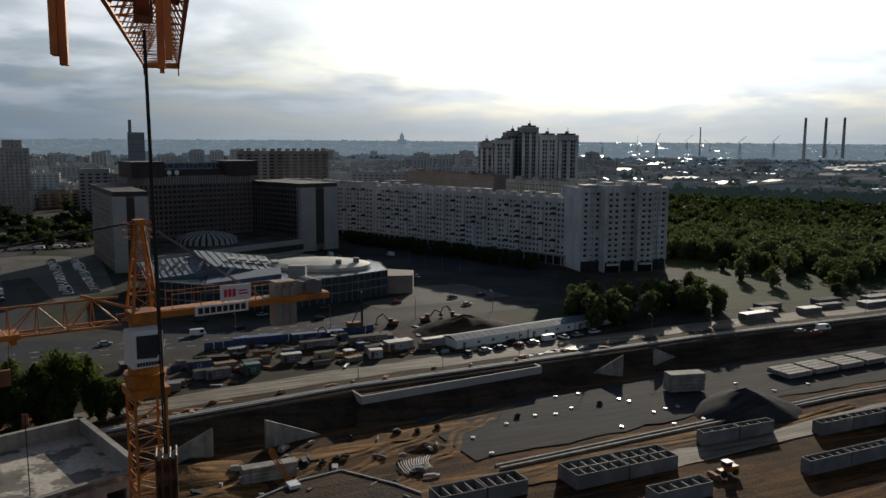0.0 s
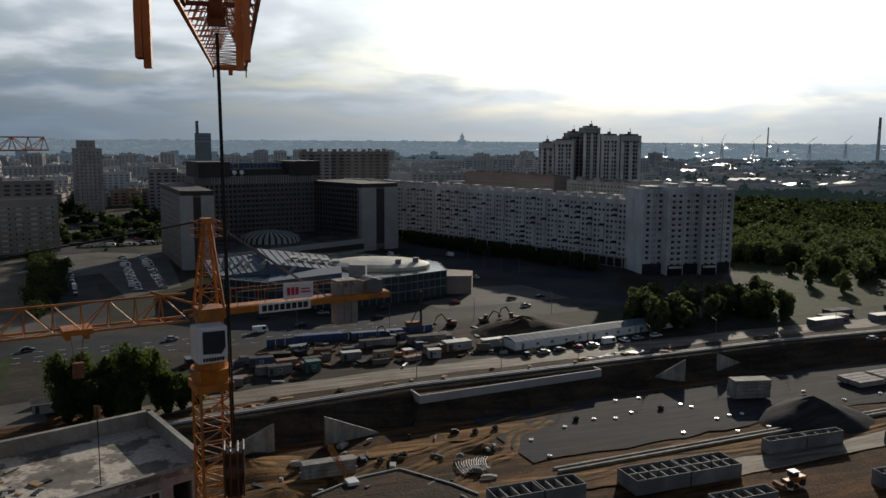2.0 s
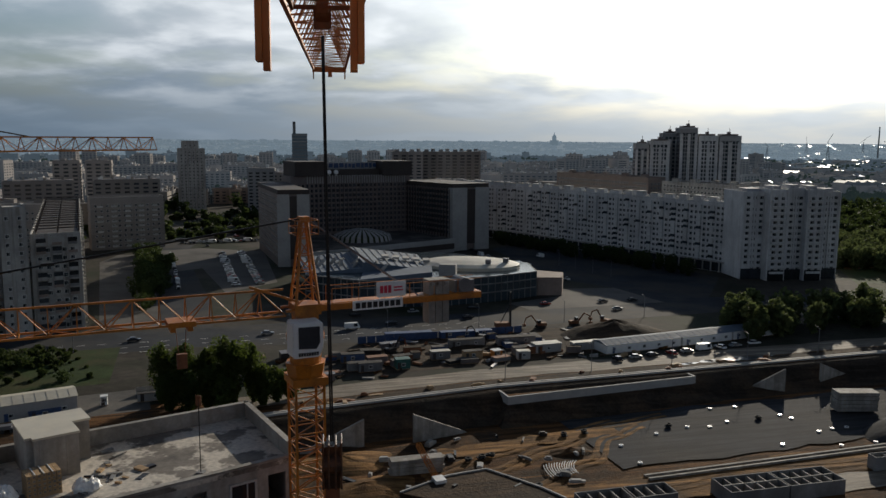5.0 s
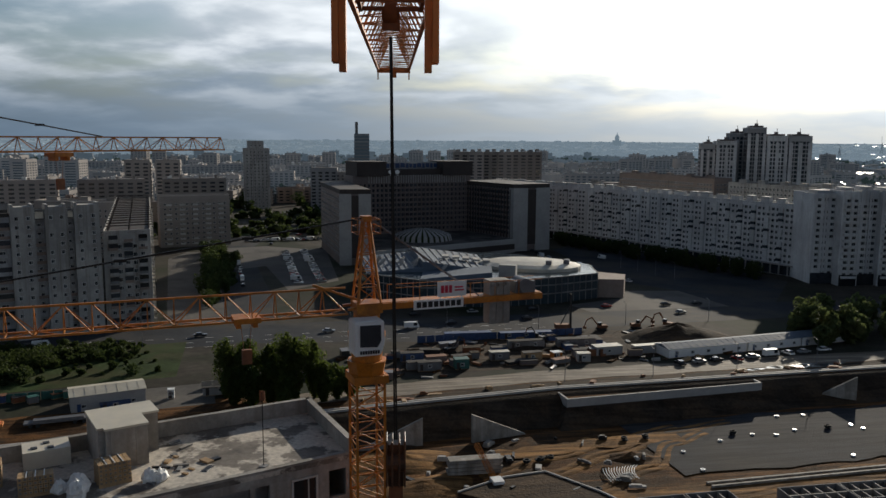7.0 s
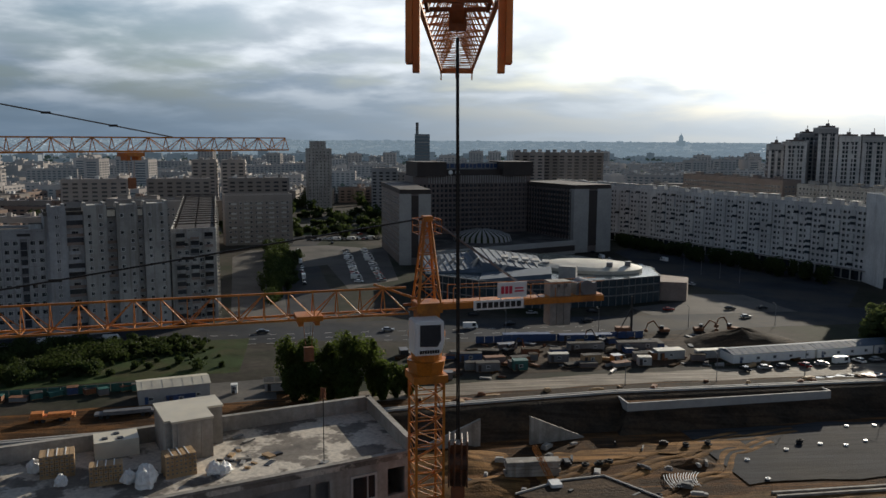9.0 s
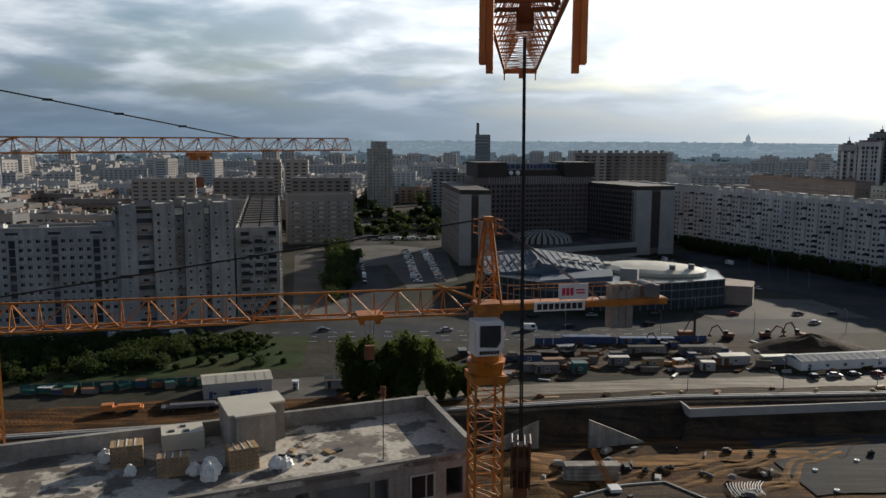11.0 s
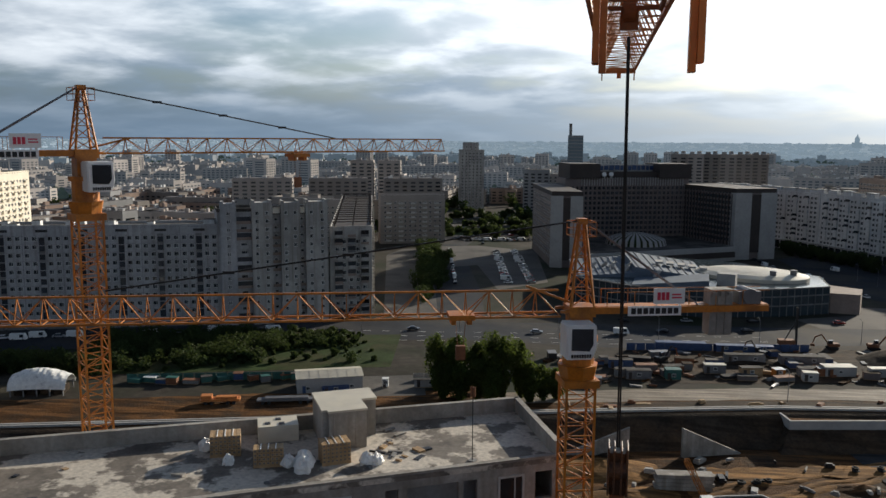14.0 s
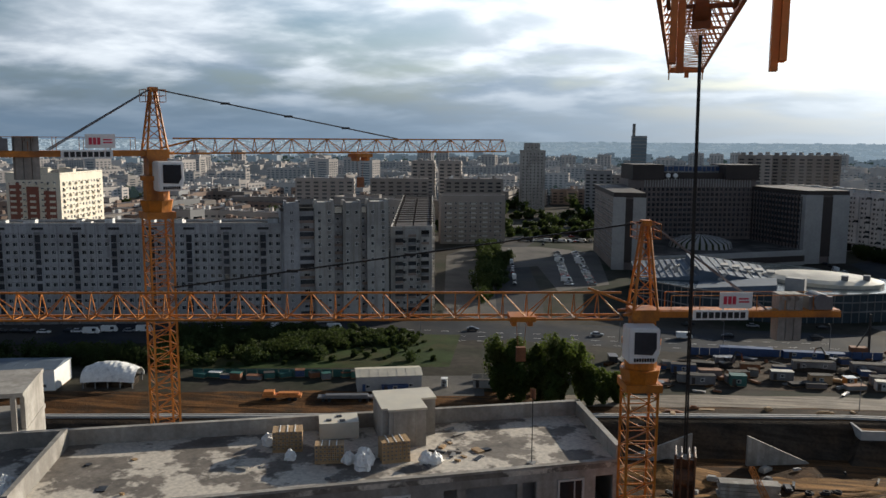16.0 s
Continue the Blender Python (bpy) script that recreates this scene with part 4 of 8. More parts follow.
# ---- the hotel: two wings that end in pale pylons, a dark raised middle between them ----
def hotel():
    h = root("hotel", "large dark bronze-glazed hotel with pale pylons and a raised middle", "hotel")
    rng = random.Random(50)
    bronze = window_mesh("window", 2.3, 2.1, "hotel_dark", "glass")
    pale = window_mesh("window", 1.5, 1.7, "hotel_pale", "glass")
    top = 38.2

    def solid(name, outline, z0, z1, key, label=""):
        bm = bmesh.new()
        prism(bm, outline, z0, z1)
        return part(name, bm, key, h, label)

    def fins(p, q, z0, z1, count, name, key):
        """Upright ribs between the windows of a wall."""
        p, q = Vector(p), Vector(q)
        ang = math.degrees(math.atan2((q - p).y, (q - p).x))
        bm = bmesh.new()
        box(bm, -0.22, 0.22, -0.55, 0.05, z0, z1)
        me = bpy.data.meshes.new(name)
        bm.to_mesh(me)
        bm.free()
        me.materials.append(M[key])
        for i in range(count + 1):
            w = p.lerp(q, i / count)
            ob = new(name, me)
            ob.parent = h
            ob.matrix_basis = place(w.x, w.y, 0, ang)

    left = [(-163, 404.5), (-148.2, 410.3), (-188.5, 479.7), (-201, 468)]
    right = [(-84.1, 485.9), (-65.4, 501.8), (-103.5, 538.6), (-123, 518.5)]
    mid = [(-180, 468), (-118, 516.6), (-130.3, 532.4), (-192.3, 483.8)]
    solid("wing", left, -0.6, top, "hotel_dark", "grey-brown wing")
    solid("wing", right, -0.6, top, "hotel_dark", "dark wing")
    solid("middle", mid, -0.6, 44.3, "hotel_dark", "dark main facade")
    facade(h, wall_spots(left[3], left[0], 3.5, 11, 3.0, 24, 0, rng, 3), pale, "window", 60)
    facade(h, wall_spots(left[1], left[2], 9, 10, 3.0, 24, 0, rng, 3), bronze, "window", 40)
    blue = window_mesh("window", 2.3, 2.1, "hotel_dark", "blue_glass")
    facade(h, wall_spots(right[3], right[0], 9, 10, 3.05, 18, 0, rng, 1), blue, "window", 180)
    facade(h, wall_spots(mid[0], mid[1], 9, 10, 3.05, 28, 0, rng, 1), bronze, "window", 280)
    fins(right[3], right[0], 8, top - 1, 18, "fin", "hotel_bronze")
    fins(mid[0], mid[1], 8, 39.5, 28, "fin", "hotel_dark")
    fins((-172, 474.3), (-121, 514.3), 39.8, 44.8, 40, "crown_rib", "hotel_pale")
    for edge, z in ((left, top), (right, top)):
        a, b = Vector(edge[0]), Vector(edge[1])
        d = b - a
        inn = Vector((-d.y, d.x)).normalized()
        for f0, f1 in ((-0.03, 0.38), (0.62, 1.03)):
            p, q = a + d * f0, a + d * f1
            solid("pylon", [tuple(p - inn * 1.2), tuple(q - inn * 1.2), tuple(q + inn * 9), tuple(p + inn * 9)], -0.6, z - 0.01, "hotel_pale", "pale stone pylon")
        p, q = a + d * 0.38, a + d * 0.62
        solid("recess", [tuple(p - inn * 1), tuple(q - inn * 1), tuple(q + inn * 9), tuple(p + inn * 9)], 4, z - 1.0, "hotel_bronze", "dark glazed recess between the pylons")
    for edge in (left, right):
        bm = bmesh.new()
        c = sum((Vector(p) for p in edge), Vector((0, 0))) / 4
        prism(bm, [tuple(c + (Vector(p) - c) * 1.03) for p in edge], top + 0.01, top + 2.4)
        part("wing_roof", bm, "hotel_bronze", h, "dark bronze roof band")
    u = Vector((0.787, 0.617))
    n = Vector((-0.617, 0.787))
    o = Vector(mid[0])

    def on_mid(s0, s1, d0, d1):
        return [tuple(o + u * s0 + n * d0), tuple(o + u * s1 + n * d0), tuple(o + u * s1 + n * d1), tuple(o + u * s0 + n * d1)]

    solid("raised_roof", on_mid(2, 21, -2, 22), 44.31, 53.2, "hotel_bronze", "dark raised roof storey")
    solid("raised_roof", on_mid(59, 79.5, -2, 22), 44.31, 53.2, "hotel_bronze", "dark raised roof storey")
    solid("raised_roof", on_mid(21, 59, 2, 22), 44.31, 48.2, "hotel_bronze", "dark raised roof storey")
    solid("sign_wall", on_mid(21, 59, 9, 10), 48.21, 52.6, "hotel_pale", "pale wall behind the roof sign")
    x = 24.0
    k = 0
    while x < 57:                                             # roof sign, unreadable
        w = 1.5 + 1.4 * rng.random()
        solid("sign_shape", on_mid(x, x + w, 8.4, 8.8), 48.9 + 0.3 * (k % 2), 51.4 + 0.5 * rng.random(), "blue_paint", "blue sign shape")
        x += w + 0.8
        k += 1
    for s in (24, 28.5):
        bm = bmesh.new()
        p = o + u * s - n * 0.5
        tube(bm, (p.x, p.y, 46.6), (p.x + 0.5, p.y - 0.8, 46.9), 1.5, 1.3, 14)
        tube(bm, (p.x, p.y + 0.6, 44.3), (p.x, p.y + 0.3, 46.5), 0.2)
        part("dish", bm, "white_paint", h, "white satellite dish")
    solid("podium", [(-144, 404.5), (-82.2, 481), (-119.5, 517), (-179, 467.5)], -0.6, 8.2, "hotel_pale", "pale low podium")
    solid("podium_roof", [(-144.5, 405.8), (-83.8, 481), (-119.5, 515.5), (-178, 467)], 8.204, 8.35, "roof_felt", "dark flat podium roof")
    solid("podium_band", [(-143.2, 404.2), (-82, 480), (-82.3, 480.4), (-143.6, 404.6)], 2.2, 5.4, "hotel_bronze", "dark glazed band of the podium")
    bm = bmesh.new()
    cx, cy, n2 = -134, 462, 30
    for i in range(n2):                                       # ribbed shallow dome
        a, b = 2 * math.pi * i / n2, 2 * math.pi * (i + 0.62) / n2
        rings = ((17.5, 8.3), (16.5, 11.4), (11.5, 13.4), (5, 14.7), (0.6, 15.1))
        pts = [[bm.verts.new((cx + r * math.cos(t), cy + r * math.sin(t), z)) for t in (a, b)] for r, z in rings]
        for q in range(4):
            bm.faces.new((pts[q][0], pts[q][1], pts[q + 1][1], pts[q + 1][0]))
    part("dome_rib", bm, "hotel_pale", h, "pale ribs of the dome")
    bm = bmesh.new()
    tube(bm, (cx, cy, 8.21), (cx, cy, 10.4), 16.6, 15.6, 30)
    tube(bm, (cx, cy, 10.41), (cx, cy, 14.3), 15.4, 2.0, 30)
    part("dome", bm, "grass", h, "green shallow dome")


hotel()


# ---- the low water park and mall before the hotel ----
def mall():
    h = root("mall", "low glazed mall with blue-grey sloping roofs and a white drum roof", "mall")
    bm = bmesh.new()
    body = [(-118, 322), (-92, 313), (-62, 321), (-40, 336), (-24, 352), (-30, 376), (-66, 398), (-120, 400), (-138, 366)]
    prism(bm, body, -0.6, 11.0)
    part("wall", bm, "blue_glass", h, "dark blue-grey glazed wall")
    n = len(body)
    for i in range(5):
        a, b = Vector(body[i]), Vector(body[i + 1])
        d = (b - a).normalized()
        o = Vector((d.y, -d.x))
        k = int((b - a).length / 3)
        for j in range(k):                                   # mullions and floor bands
            p = a + (b - a) * (j / k) + o * 0.15
            bm = bmesh.new()
            beam(bm, (p.x, p.y, 0), (p.x, p.y, 11), 0.3)
            part("mullion", bm, "dark_concrete", h)
        bm = bmesh.new()
        for z in (4.2, 7.8, 10.9):
            beam(bm, (*(a + o * 0.2), z), (*(b + o * 0.2), z), 0.45)
        part("floor_band", bm, "dark_concrete", h)
    # folded blue roofs and a pale drum roof on top
    bm = bmesh.new()
    for k, (pts, za, zb) in enumerate((
            (((-118, 322), (-96, 332), (-116, 378), (-138, 366)), 11.2, 13.0),
            (((-96, 332), (-68, 340), (-84, 384), (-116, 378)), 15.5, 12.0),
            (((-92, 314), (-64, 322), (-68, 340), (-96, 332)), 11.2, 14.0))):
        lo = [bm.verts.new((x, y, 11.01)) for x, y in pts]
        hi = [bm.verts.new((x, y, za if i in (0, 3) else zb)) for i, (x, y) in enumerate(pts)]
        for i in range(4):
            bm.faces.new((lo[i], lo[(i + 1) % 4], hi[(i + 1) % 4], hi[i]))
        bm.faces.new(hi)
    part("roof", bm, "roof_blue", h, "folded blue-grey metal roof")
    for k in range(9):                                        # standing seams along the folds
        f = (k + 0.5) / 9
        for (p0, p1, q0, q1), za, zb in (((((-118, 322), (-96, 332), (-138, 366), (-116, 378))), 11.2, 13.0), ((((-96, 332), (-68, 340), (-116, 378), (-84, 384))), 15.5, 12.0)):
            a, b, z = Vector(p0).lerp(Vector(p1), f), Vector(q0).lerp(Vector(q1), f), za + (zb - za) * f
            bm = bmesh.new()
            beam(bm, (*a, z + 0.16), (*b, z + 0.16), 0.3)
            part("roof_seam", bm, "steel", h)
    for k in range(5):                                        # a pale skylight on the ridge
        bm = bmesh.new()
        box(bm, 0, 3.0, 0, 7.0, 0, 0.8)
        ob = part("skylight", bm, "hotel_pale", h, "pale skylight")
        ob.matrix_basis = place(-92 + 4.4 * k, 348 + 1.4 * k, 15.1 - 0.5 * k, 15)
    bm = bmesh.new()
    ring = []
    for i in range(24):
        t = 2 * math.pi * i / 24
        ring.append((-55 + 23 * math.cos(t), 361 + 17 * math.sin(t)))
    prism(bm, ring, 11.01, 12.4)
    prev = [bm.verts.new((x, y, 12.41)) for x, y in ring]
    for s, z in ((0.8, 13.4), (0.45, 14.1), (0.02, 14.4)):
        nxt = [bm.verts.new((-55 + (x + 55) * s, 361 + (y - 361) * s, z)) for x, y in ring]
        for i in range(24):
            bm.faces.new((prev[i], prev[(i + 1) % 24], nxt[(i + 1) % 24], nxt[i]))
        prev = nxt
    part("drum_roof", bm, "roof_pale", h, "broad white drum roof")
    for x, y in ((-45, 352), (-38, 358)):
        bm = bmesh.new()
        box(bm, x - 1.2, x + 1.2, y - 1.2, y + 1.2, 13.0, 15.4)
        part("roof_unit", bm, "steel", h, "grey roof unit")
    bm = bmesh.new()
    box(bm, -63, -56, 331, 335, 11.02, 15.8)
    part("roof_screen", bm, "hotel_pale", h, "grey plant screen")
    bm = bmesh.new()
    prism(bm, [(-23.6, 354), (-13, 356), (-13, 370), (-27, 374)], -0.5, 8.0)
    part("side_wing", bm, "panel_brown", h, "red-brown side wing")
    rng = random.Random(9)
    for k in range(11):                                       # pale vents and slides on the low roof
        bm = bmesh.new()
        x, y = -122 + 3.4 * k, 340 + 14 * rng.random() - 0.9 * k
        tube(bm, (x, y, 12.0), (x + 5 * rng.random(), y + 4 * rng.random() - 2, 14.5 + rng.random()), 0.8, 0.7, 8)
        part("roof_duct", bm, "hotel_pale", h, "pale roof duct")


mall()


# ---- the unfinished building whose roof lies below the camera ----
ROOF_Z = 45.9                                                # roof deck; the parapet stands 1.1 m above it


def near_building():
    h = root("unfinished_building", "bare concrete building under construction with parapet and flat roof", "building")
    A, B, C, D = Vector((-20.4, 52.8)), Vector((-27, 60.3)), Vector((-64, 23.6)), Vector((-56.8, 13.3))   # front right, back right, back left, front left
    outline = [tuple(A), tuple(B), tuple(C), tuple(D)]
    bm = bmesh.new()
    prism(bm, outline, ROOF_Z - 0.35, ROOF_Z)
    part("roof_slab", bm, "screed", h, "stained concrete roof deck with pale screed patches")
    for a, b, tall in ((A, B, 1.1), (B, C, 1.1), (D, A, 0.12)):
        d = (b - a).normalized()
        nrm = Vector((-d.y, d.x))
        bm = bmesh.new()
        prism(bm, [tuple(a), tuple(b), tuple(b + nrm * 0.3), tuple(a + nrm * 0.3)], ROOF_Z + 0.004, ROOF_Z + tall)
        prism(bm, [tuple(a - nrm * 0.06), tuple(b - nrm * 0.06), tuple(b + nrm * 0.36), tuple(a + nrm * 0.36)], ROOF_Z + tall + 0.004, ROOF_Z + tall + 0.08)
        part("parapet", bm, "concrete", h, "bare concrete parapet")
    # a cross wall that divides the roof
    d0, d1 = Vector((-54.2, 32.9)), Vector((-46.6, 24.4))
    d = (d1 - d0).normalized()
    nrm = Vector((-d.y, d.x)) * 0.35
    bm = bmesh.new()
    prism(bm, [tuple(d0), tuple(d0 - nrm), tuple(d1 - nrm), tuple(d1)][::-1], ROOF_Z + 0.005, ROOF_Z + 1.35)
    part("cross_wall", bm, "concrete", h, "concrete wall across the roof")
    # walls and floors under the roof; the long front has openings
    for z in (ROOF_Z - 3.7, ROOF_Z - 7.2):
        bm = bmesh.new()
        prism(bm, outline, z - 0.3, z)
        part("floor_slab", bm, "concrete", h)
    bm = bmesh.new()
    prism(bm, [tuple(v.lerp((A + B + C + D) / 4, 0.22)) for v in (A, B, C, D)], -6.5, ROOF_Z - 0.36)
    part("core", bm, "dark_concrete", h, "dark concrete core")
    run = (A - D).length
    dirn = (A - D).normalized()
    inn = Vector((-dirn.y, dirn.x))
    for f in range(3):
        top = ROOF_Z - 0.352 - 3.5 * f
        x = 0.0
        k = 0
        # openings alternate between narrow and wide, as counted back from the right corner
        pattern = ((0.5, 1.3), (0.8, 2.0), (1.5, 1.0), (0.35, 3.6), (0.6, 0.9), (2.2, 1.9), (0.7, 1.9), (0.9, 0.9), (1.1, 1.7))
        while x < run - 3:
            pier, gap = pattern[k % 9]
            bm = bmesh.new()
            p, q = A - dirn * x, A - dirn * min(run, x + pier)
            prism(bm, [tuple(q), tuple(p), tuple(p + inn * 0.35), tuple(q + inn * 0.35)], top - 3.15, top)
            part("wall_pier", bm, "concrete", h)
            x += pier
            p, q = A - dirn * x, A - dirn * (x + gap)
            bm = bmesh.new()
            prism(bm, [tuple(q), tuple(p), tuple(p + inn * 0.35), tuple(q + inn * 0.35)], top - 0.55, top)
            part("lintel", bm, "concrete", h)
            bm = bmesh.new()
            prism(bm, [tuple(q), tuple(p), tuple(p + inn * 0.35), tuple(q + inn * 0.35)], top - 3.15, top - 2.55)
            part("window_sill", bm, "concrete", h)
            if k % 9 in (1, 5, 6):
                w = window_mesh("window", gap - 0.05, 1.95)
                ob = new("window", w)
                ob.parent = h
                m = (p + q) / 2 + inn * 0.06
                ob.matrix_basis = place(m.x, m.y, top - 2.53, math.degrees(math.atan2(dirn.y, dirn.x)))
                tagged(ob, "white-framed window")
            x += gap
            k += 1
    bm = bmesh.new()
    for a, b in ((A, B), (B, C), (C, D)):
        d = (b - a).normalized()
        nrm = Vector((-d.y, d.x))
        prism(bm, [tuple(a), tuple(b), tuple(b + nrm * 0.3), tuple(a + nrm * 0.3)], -6.5, ROOF_Z - 0.36)
    part("wall", bm, "concrete", h, "bare concrete walls")
    return A, B, C, D


CORNERS = near_building()


def on_roof(f, g):
    """A place on the roof deck: f from the left end to the right, g from the front to the back."""
    A, B, C, D = CORNERS
    p = D.lerp(A, f).lerp(C.lerp(B, f), g)
    return p.x, p.y


# ---- tower cranes ----
def lattice(bm, p, q, width, bays, chord, brace, up=Vector((0, 0, 1)), kind="square"):
    """Chords and zigzag braces from p to q with a square or triangular section."""
    p, q = Vector(p), Vector(q)
    way = (q - p).normalized()
    side = way.cross(up)
    if side.length < 0.1:
        side = Vector((1, 0, 0))
    side.normalize()
    top = side.cross(way).normalized()
    w = width / 2
    corners = [(-w, -w), (w, -w), (w, w), (-w, w)] if kind == "square" else [(-w, 0), (w, 0), (0, width * 1.15)]
    n = len(corners)

    def at(c, f):
        return p.lerp(q, f) + side * corners[c][0] + top * corners[c][1]

    for c in range(n):
        beam(bm, at(c, 0), at(c, 1), chord)
    for i in range(bays):
        f0, f1 = i / bays, (i + 1) / bays
        for c in range(n):
            e = (c + 1) % n
            beam(bm, at(c, f1), at(e, f1), brace)
            if (i + c) % 2:
                beam(bm, at(c, f0), at(e, f1), brace)
            else:
                beam(bm, at(e, f0), at(c, f1), brace)


def sign_bars(bm, x0, x1, z0, z1, y, n, mi=0):
    """Unlettered writing: a row of upright bars with gaps."""
    w = (x1 - x0) / n
    for i in range(n):
        box(bm, x0 + i * w + w * 0.12, x0 + (i + 1) * w - w * 0.12, y - 0.02, y, z0, z1, mi)


def tower_crane(label, x, y, foot, jib_z, bearing, reach, tail, head, width=1.85, jib_w=1.36, trolley=0.4):
    """bearing: where the jib points, in degrees from +x. Local x runs along the jib."""
    c = root("tower_crane", label, "crane", place(x, y, 0, bearing))
    mast_top = jib_z - 4.4
    sag = 0.28 if jib_w > 1.2 else 0.0               # the heavier jib is hung a little lower
    n = math.ceil((mast_top - foot) / 3.9)
    step = (mast_top - foot) / n
    for i in range(n):
        bm = bmesh.new()
        lattice(bm, (0, 0, foot + i * step), (0, 0, foot + (i + 1) * step), width, 4, 0.14, 0.06)
        part("mast_section", bm, "crane_yellow", c)
    bm = bmesh.new()
    tube(bm, (0, 0, mast_top + 0.01), (0, 0, mast_top + 0.9), width * 0.62, width * 0.72, 8)
    box(bm, -width * 0.62, width * 0.62, -width * 0.62, width * 0.62, mast_top - 0.5, mast_top, 0)
    part("climbing_collar", bm, "crane_yellow", c)
    bm = bmesh.new()
    tube(bm, (0, 0, mast_top + 0.91), (0, 0, mast_top + 2.4), width * 0.55, width * 0.55, 14)
    tube(bm, (0, 0, mast_top + 2.41), (0, 0, mast_top + 2.75), width * 0.66, width * 0.66, 18)
    box(bm, -0.7, 0.7, -0.65, 0.65, mast_top + 2.76, jib_z + 0.3, 0)
    box(bm, -0.85, 0.85, -0.8, 0.8, jib_z - 0.35, jib_z + 0.31, 0)
    part("slewing_ring", bm, "crane_yellow", c, "orange-yellow slewing ring")
    bm = bmesh.new()
    tip = jib_z + head
    for sx in (-0.75, 0.75):
        for sy in (-0.7, 0.7):
            beam(bm, (sx, sy, jib_z + 0.3), (sx * 0.25, sy * 0.3, tip), 0.13)
    for i in range(5):
        f0, f1 = i / 5, (i + 1) / 5
        for sx, sy, ex, ey in ((-1, -1, 1, -1), (1, -1, 1, 1), (1, 1, -1, 1), (-1, 1, -1, -1)):
            def spot(ax, ay, f):
                return Vector((ax * 0.75, ay * 0.7, jib_z + 0.3)).lerp(Vector((ax * 0.19, ay * 0.21, tip)), f)
            beam(bm, spot(sx, sy, f1), spot(ex, ey, f1), 0.055)
            beam(bm, spot(sx, sy, f0), spot(ex, ey, f1), 0.055)
    box(bm, -0.3, 0.3, -0.35, 0.35, tip, tip + 0.35)
    for zz in (tip - 0.75, tip - 0.3, tip + 0.15):            # little railed platform at the top
        for p, q in (((-0.75, -0.75), (0.75, -0.75)), ((0.75, -0.75), (0.75, 0.75)), ((0.75, 0.75), (-0.75, 0.75)), ((-0.75, 0.75), (-0.75, -0.75))):
            beam(bm, (*p, zz), (*q, zz), 0.04)
    for p in ((-0.75, -0.75), (0.75, -0.75), (0.75, 0.75), (-0.75, 0.75)):
        beam(bm, (*p, tip - 0.75), (*p, tip + 0.15), 0.04)
    part("tower_head", bm, "crane_yellow", c, "lattice tower head")
    # jib
    secs = max(3, round(reach / 8))
    L = (reach - 1.4) / secs
    for i in range(secs):
        bm = bmesh.new()
        lattice(bm, (1.4 + i * L, 0, jib_z - sag), (1.4 + (i + 1) * L, 0, jib_z - sag), jib_w, 5, 0.12, 0.055, kind="tri")
        part("jib_section", bm, "crane_yellow", c)
    bm = bmesh.new()
    beam(bm, (0.3, -0.5, jib_z + 0.1), (1.4, -jib_w / 2, jib_z), 0.16)
    beam(bm, (0.3, 0.5, jib_z + 0.1), (1.4, jib_w / 2, jib_z), 0.16)
    beam(bm, (0.4, 0, jib_z + 0.4), (3.5, 0, jib_z + jib_w * 1.15), 0.14)
    part("jib_root", bm, "crane_yellow", c)
    bm = bmesh.new()
    t = 1.4 + (reach - 1.4) * trolley
    box(bm, t - 0.8, t + 0.8, -0.8, 0.8, jib_z - 0.42, jib_z - 0.1)
    for s in (-0.5, 0.5):
        box(bm, t + s - 0.15, t + s + 0.15, -0.5, 0.5, jib_z - 0.75, jib_z - 0.42)
    part("trolley", bm, "crane_yellow", c, "trolley under the jib")
    bm = bmesh.new()
    drop = jib_z - 2.2
    for s in (-0.3, 0.3):
        tube(bm, (t + s, 0, jib_z - 0.75), (t + s * 0.6, 0, drop), 0.02, n=5)
    box(bm, t - 0.3, t + 0.3, -0.15, 0.15, drop - 0.9, drop)
    part("hook_block", bm, "rust", c, "hook block drawn up under the trolley")
    # tie bars
    bm = bmesh.new()
    tube(bm, (0.2, 0, tip + 0.2), (1.4 + (reach - 1.4) * 0.62, 0, jib_z + jib_w * 1.2), 0.06, n=6)
    for f in (0.25, 0.5, 0.75):
        p = Vector((0.2, 0, tip + 0.2)).lerp(Vector((1.4 + (reach - 1.4) * 0.62, 0, jib_z + jib_w * 1.2)), f)
        box(bm, p.x - 0.35, p.x + 0.35, -0.08, 0.08, p.z - 0.09, p.z + 0.09)
    part("jib_tie", bm, "cable", c, "dark jib tie bar")
    bm = bmesh.new()
    for s in (-0.5, 0.5):
        tube(bm, (-0.2, s * 0.4, tip + 0.2), (-tail * 0.62, s, jib_z + 0.3), 0.05, n=6)
    part("counter_jib_tie", bm, "steel", c, "steel counter-jib ties")
    # counter-jib
    bm = bmesh.new()
    for s in (-0.6, 0.6):
        box(bm, -tail, -0.8, s - 0.09, s + 0.09, jib_z - 0.18, jib_z + 0.22)
    for i in range(int(tail / 1.5)):
        box(bm, -1.5 - i * 1.5, -1.35 - i * 1.5, -0.51, 0.51, jib_z - 0.08, jib_z + 0.08)
    box(bm, -tail, -1.0, -0.5, 0.5, jib_z + 0.23, jib_z + 0.26)
    part("counter_jib", bm, "crane_yellow", c)
    bm = bmesh.new()
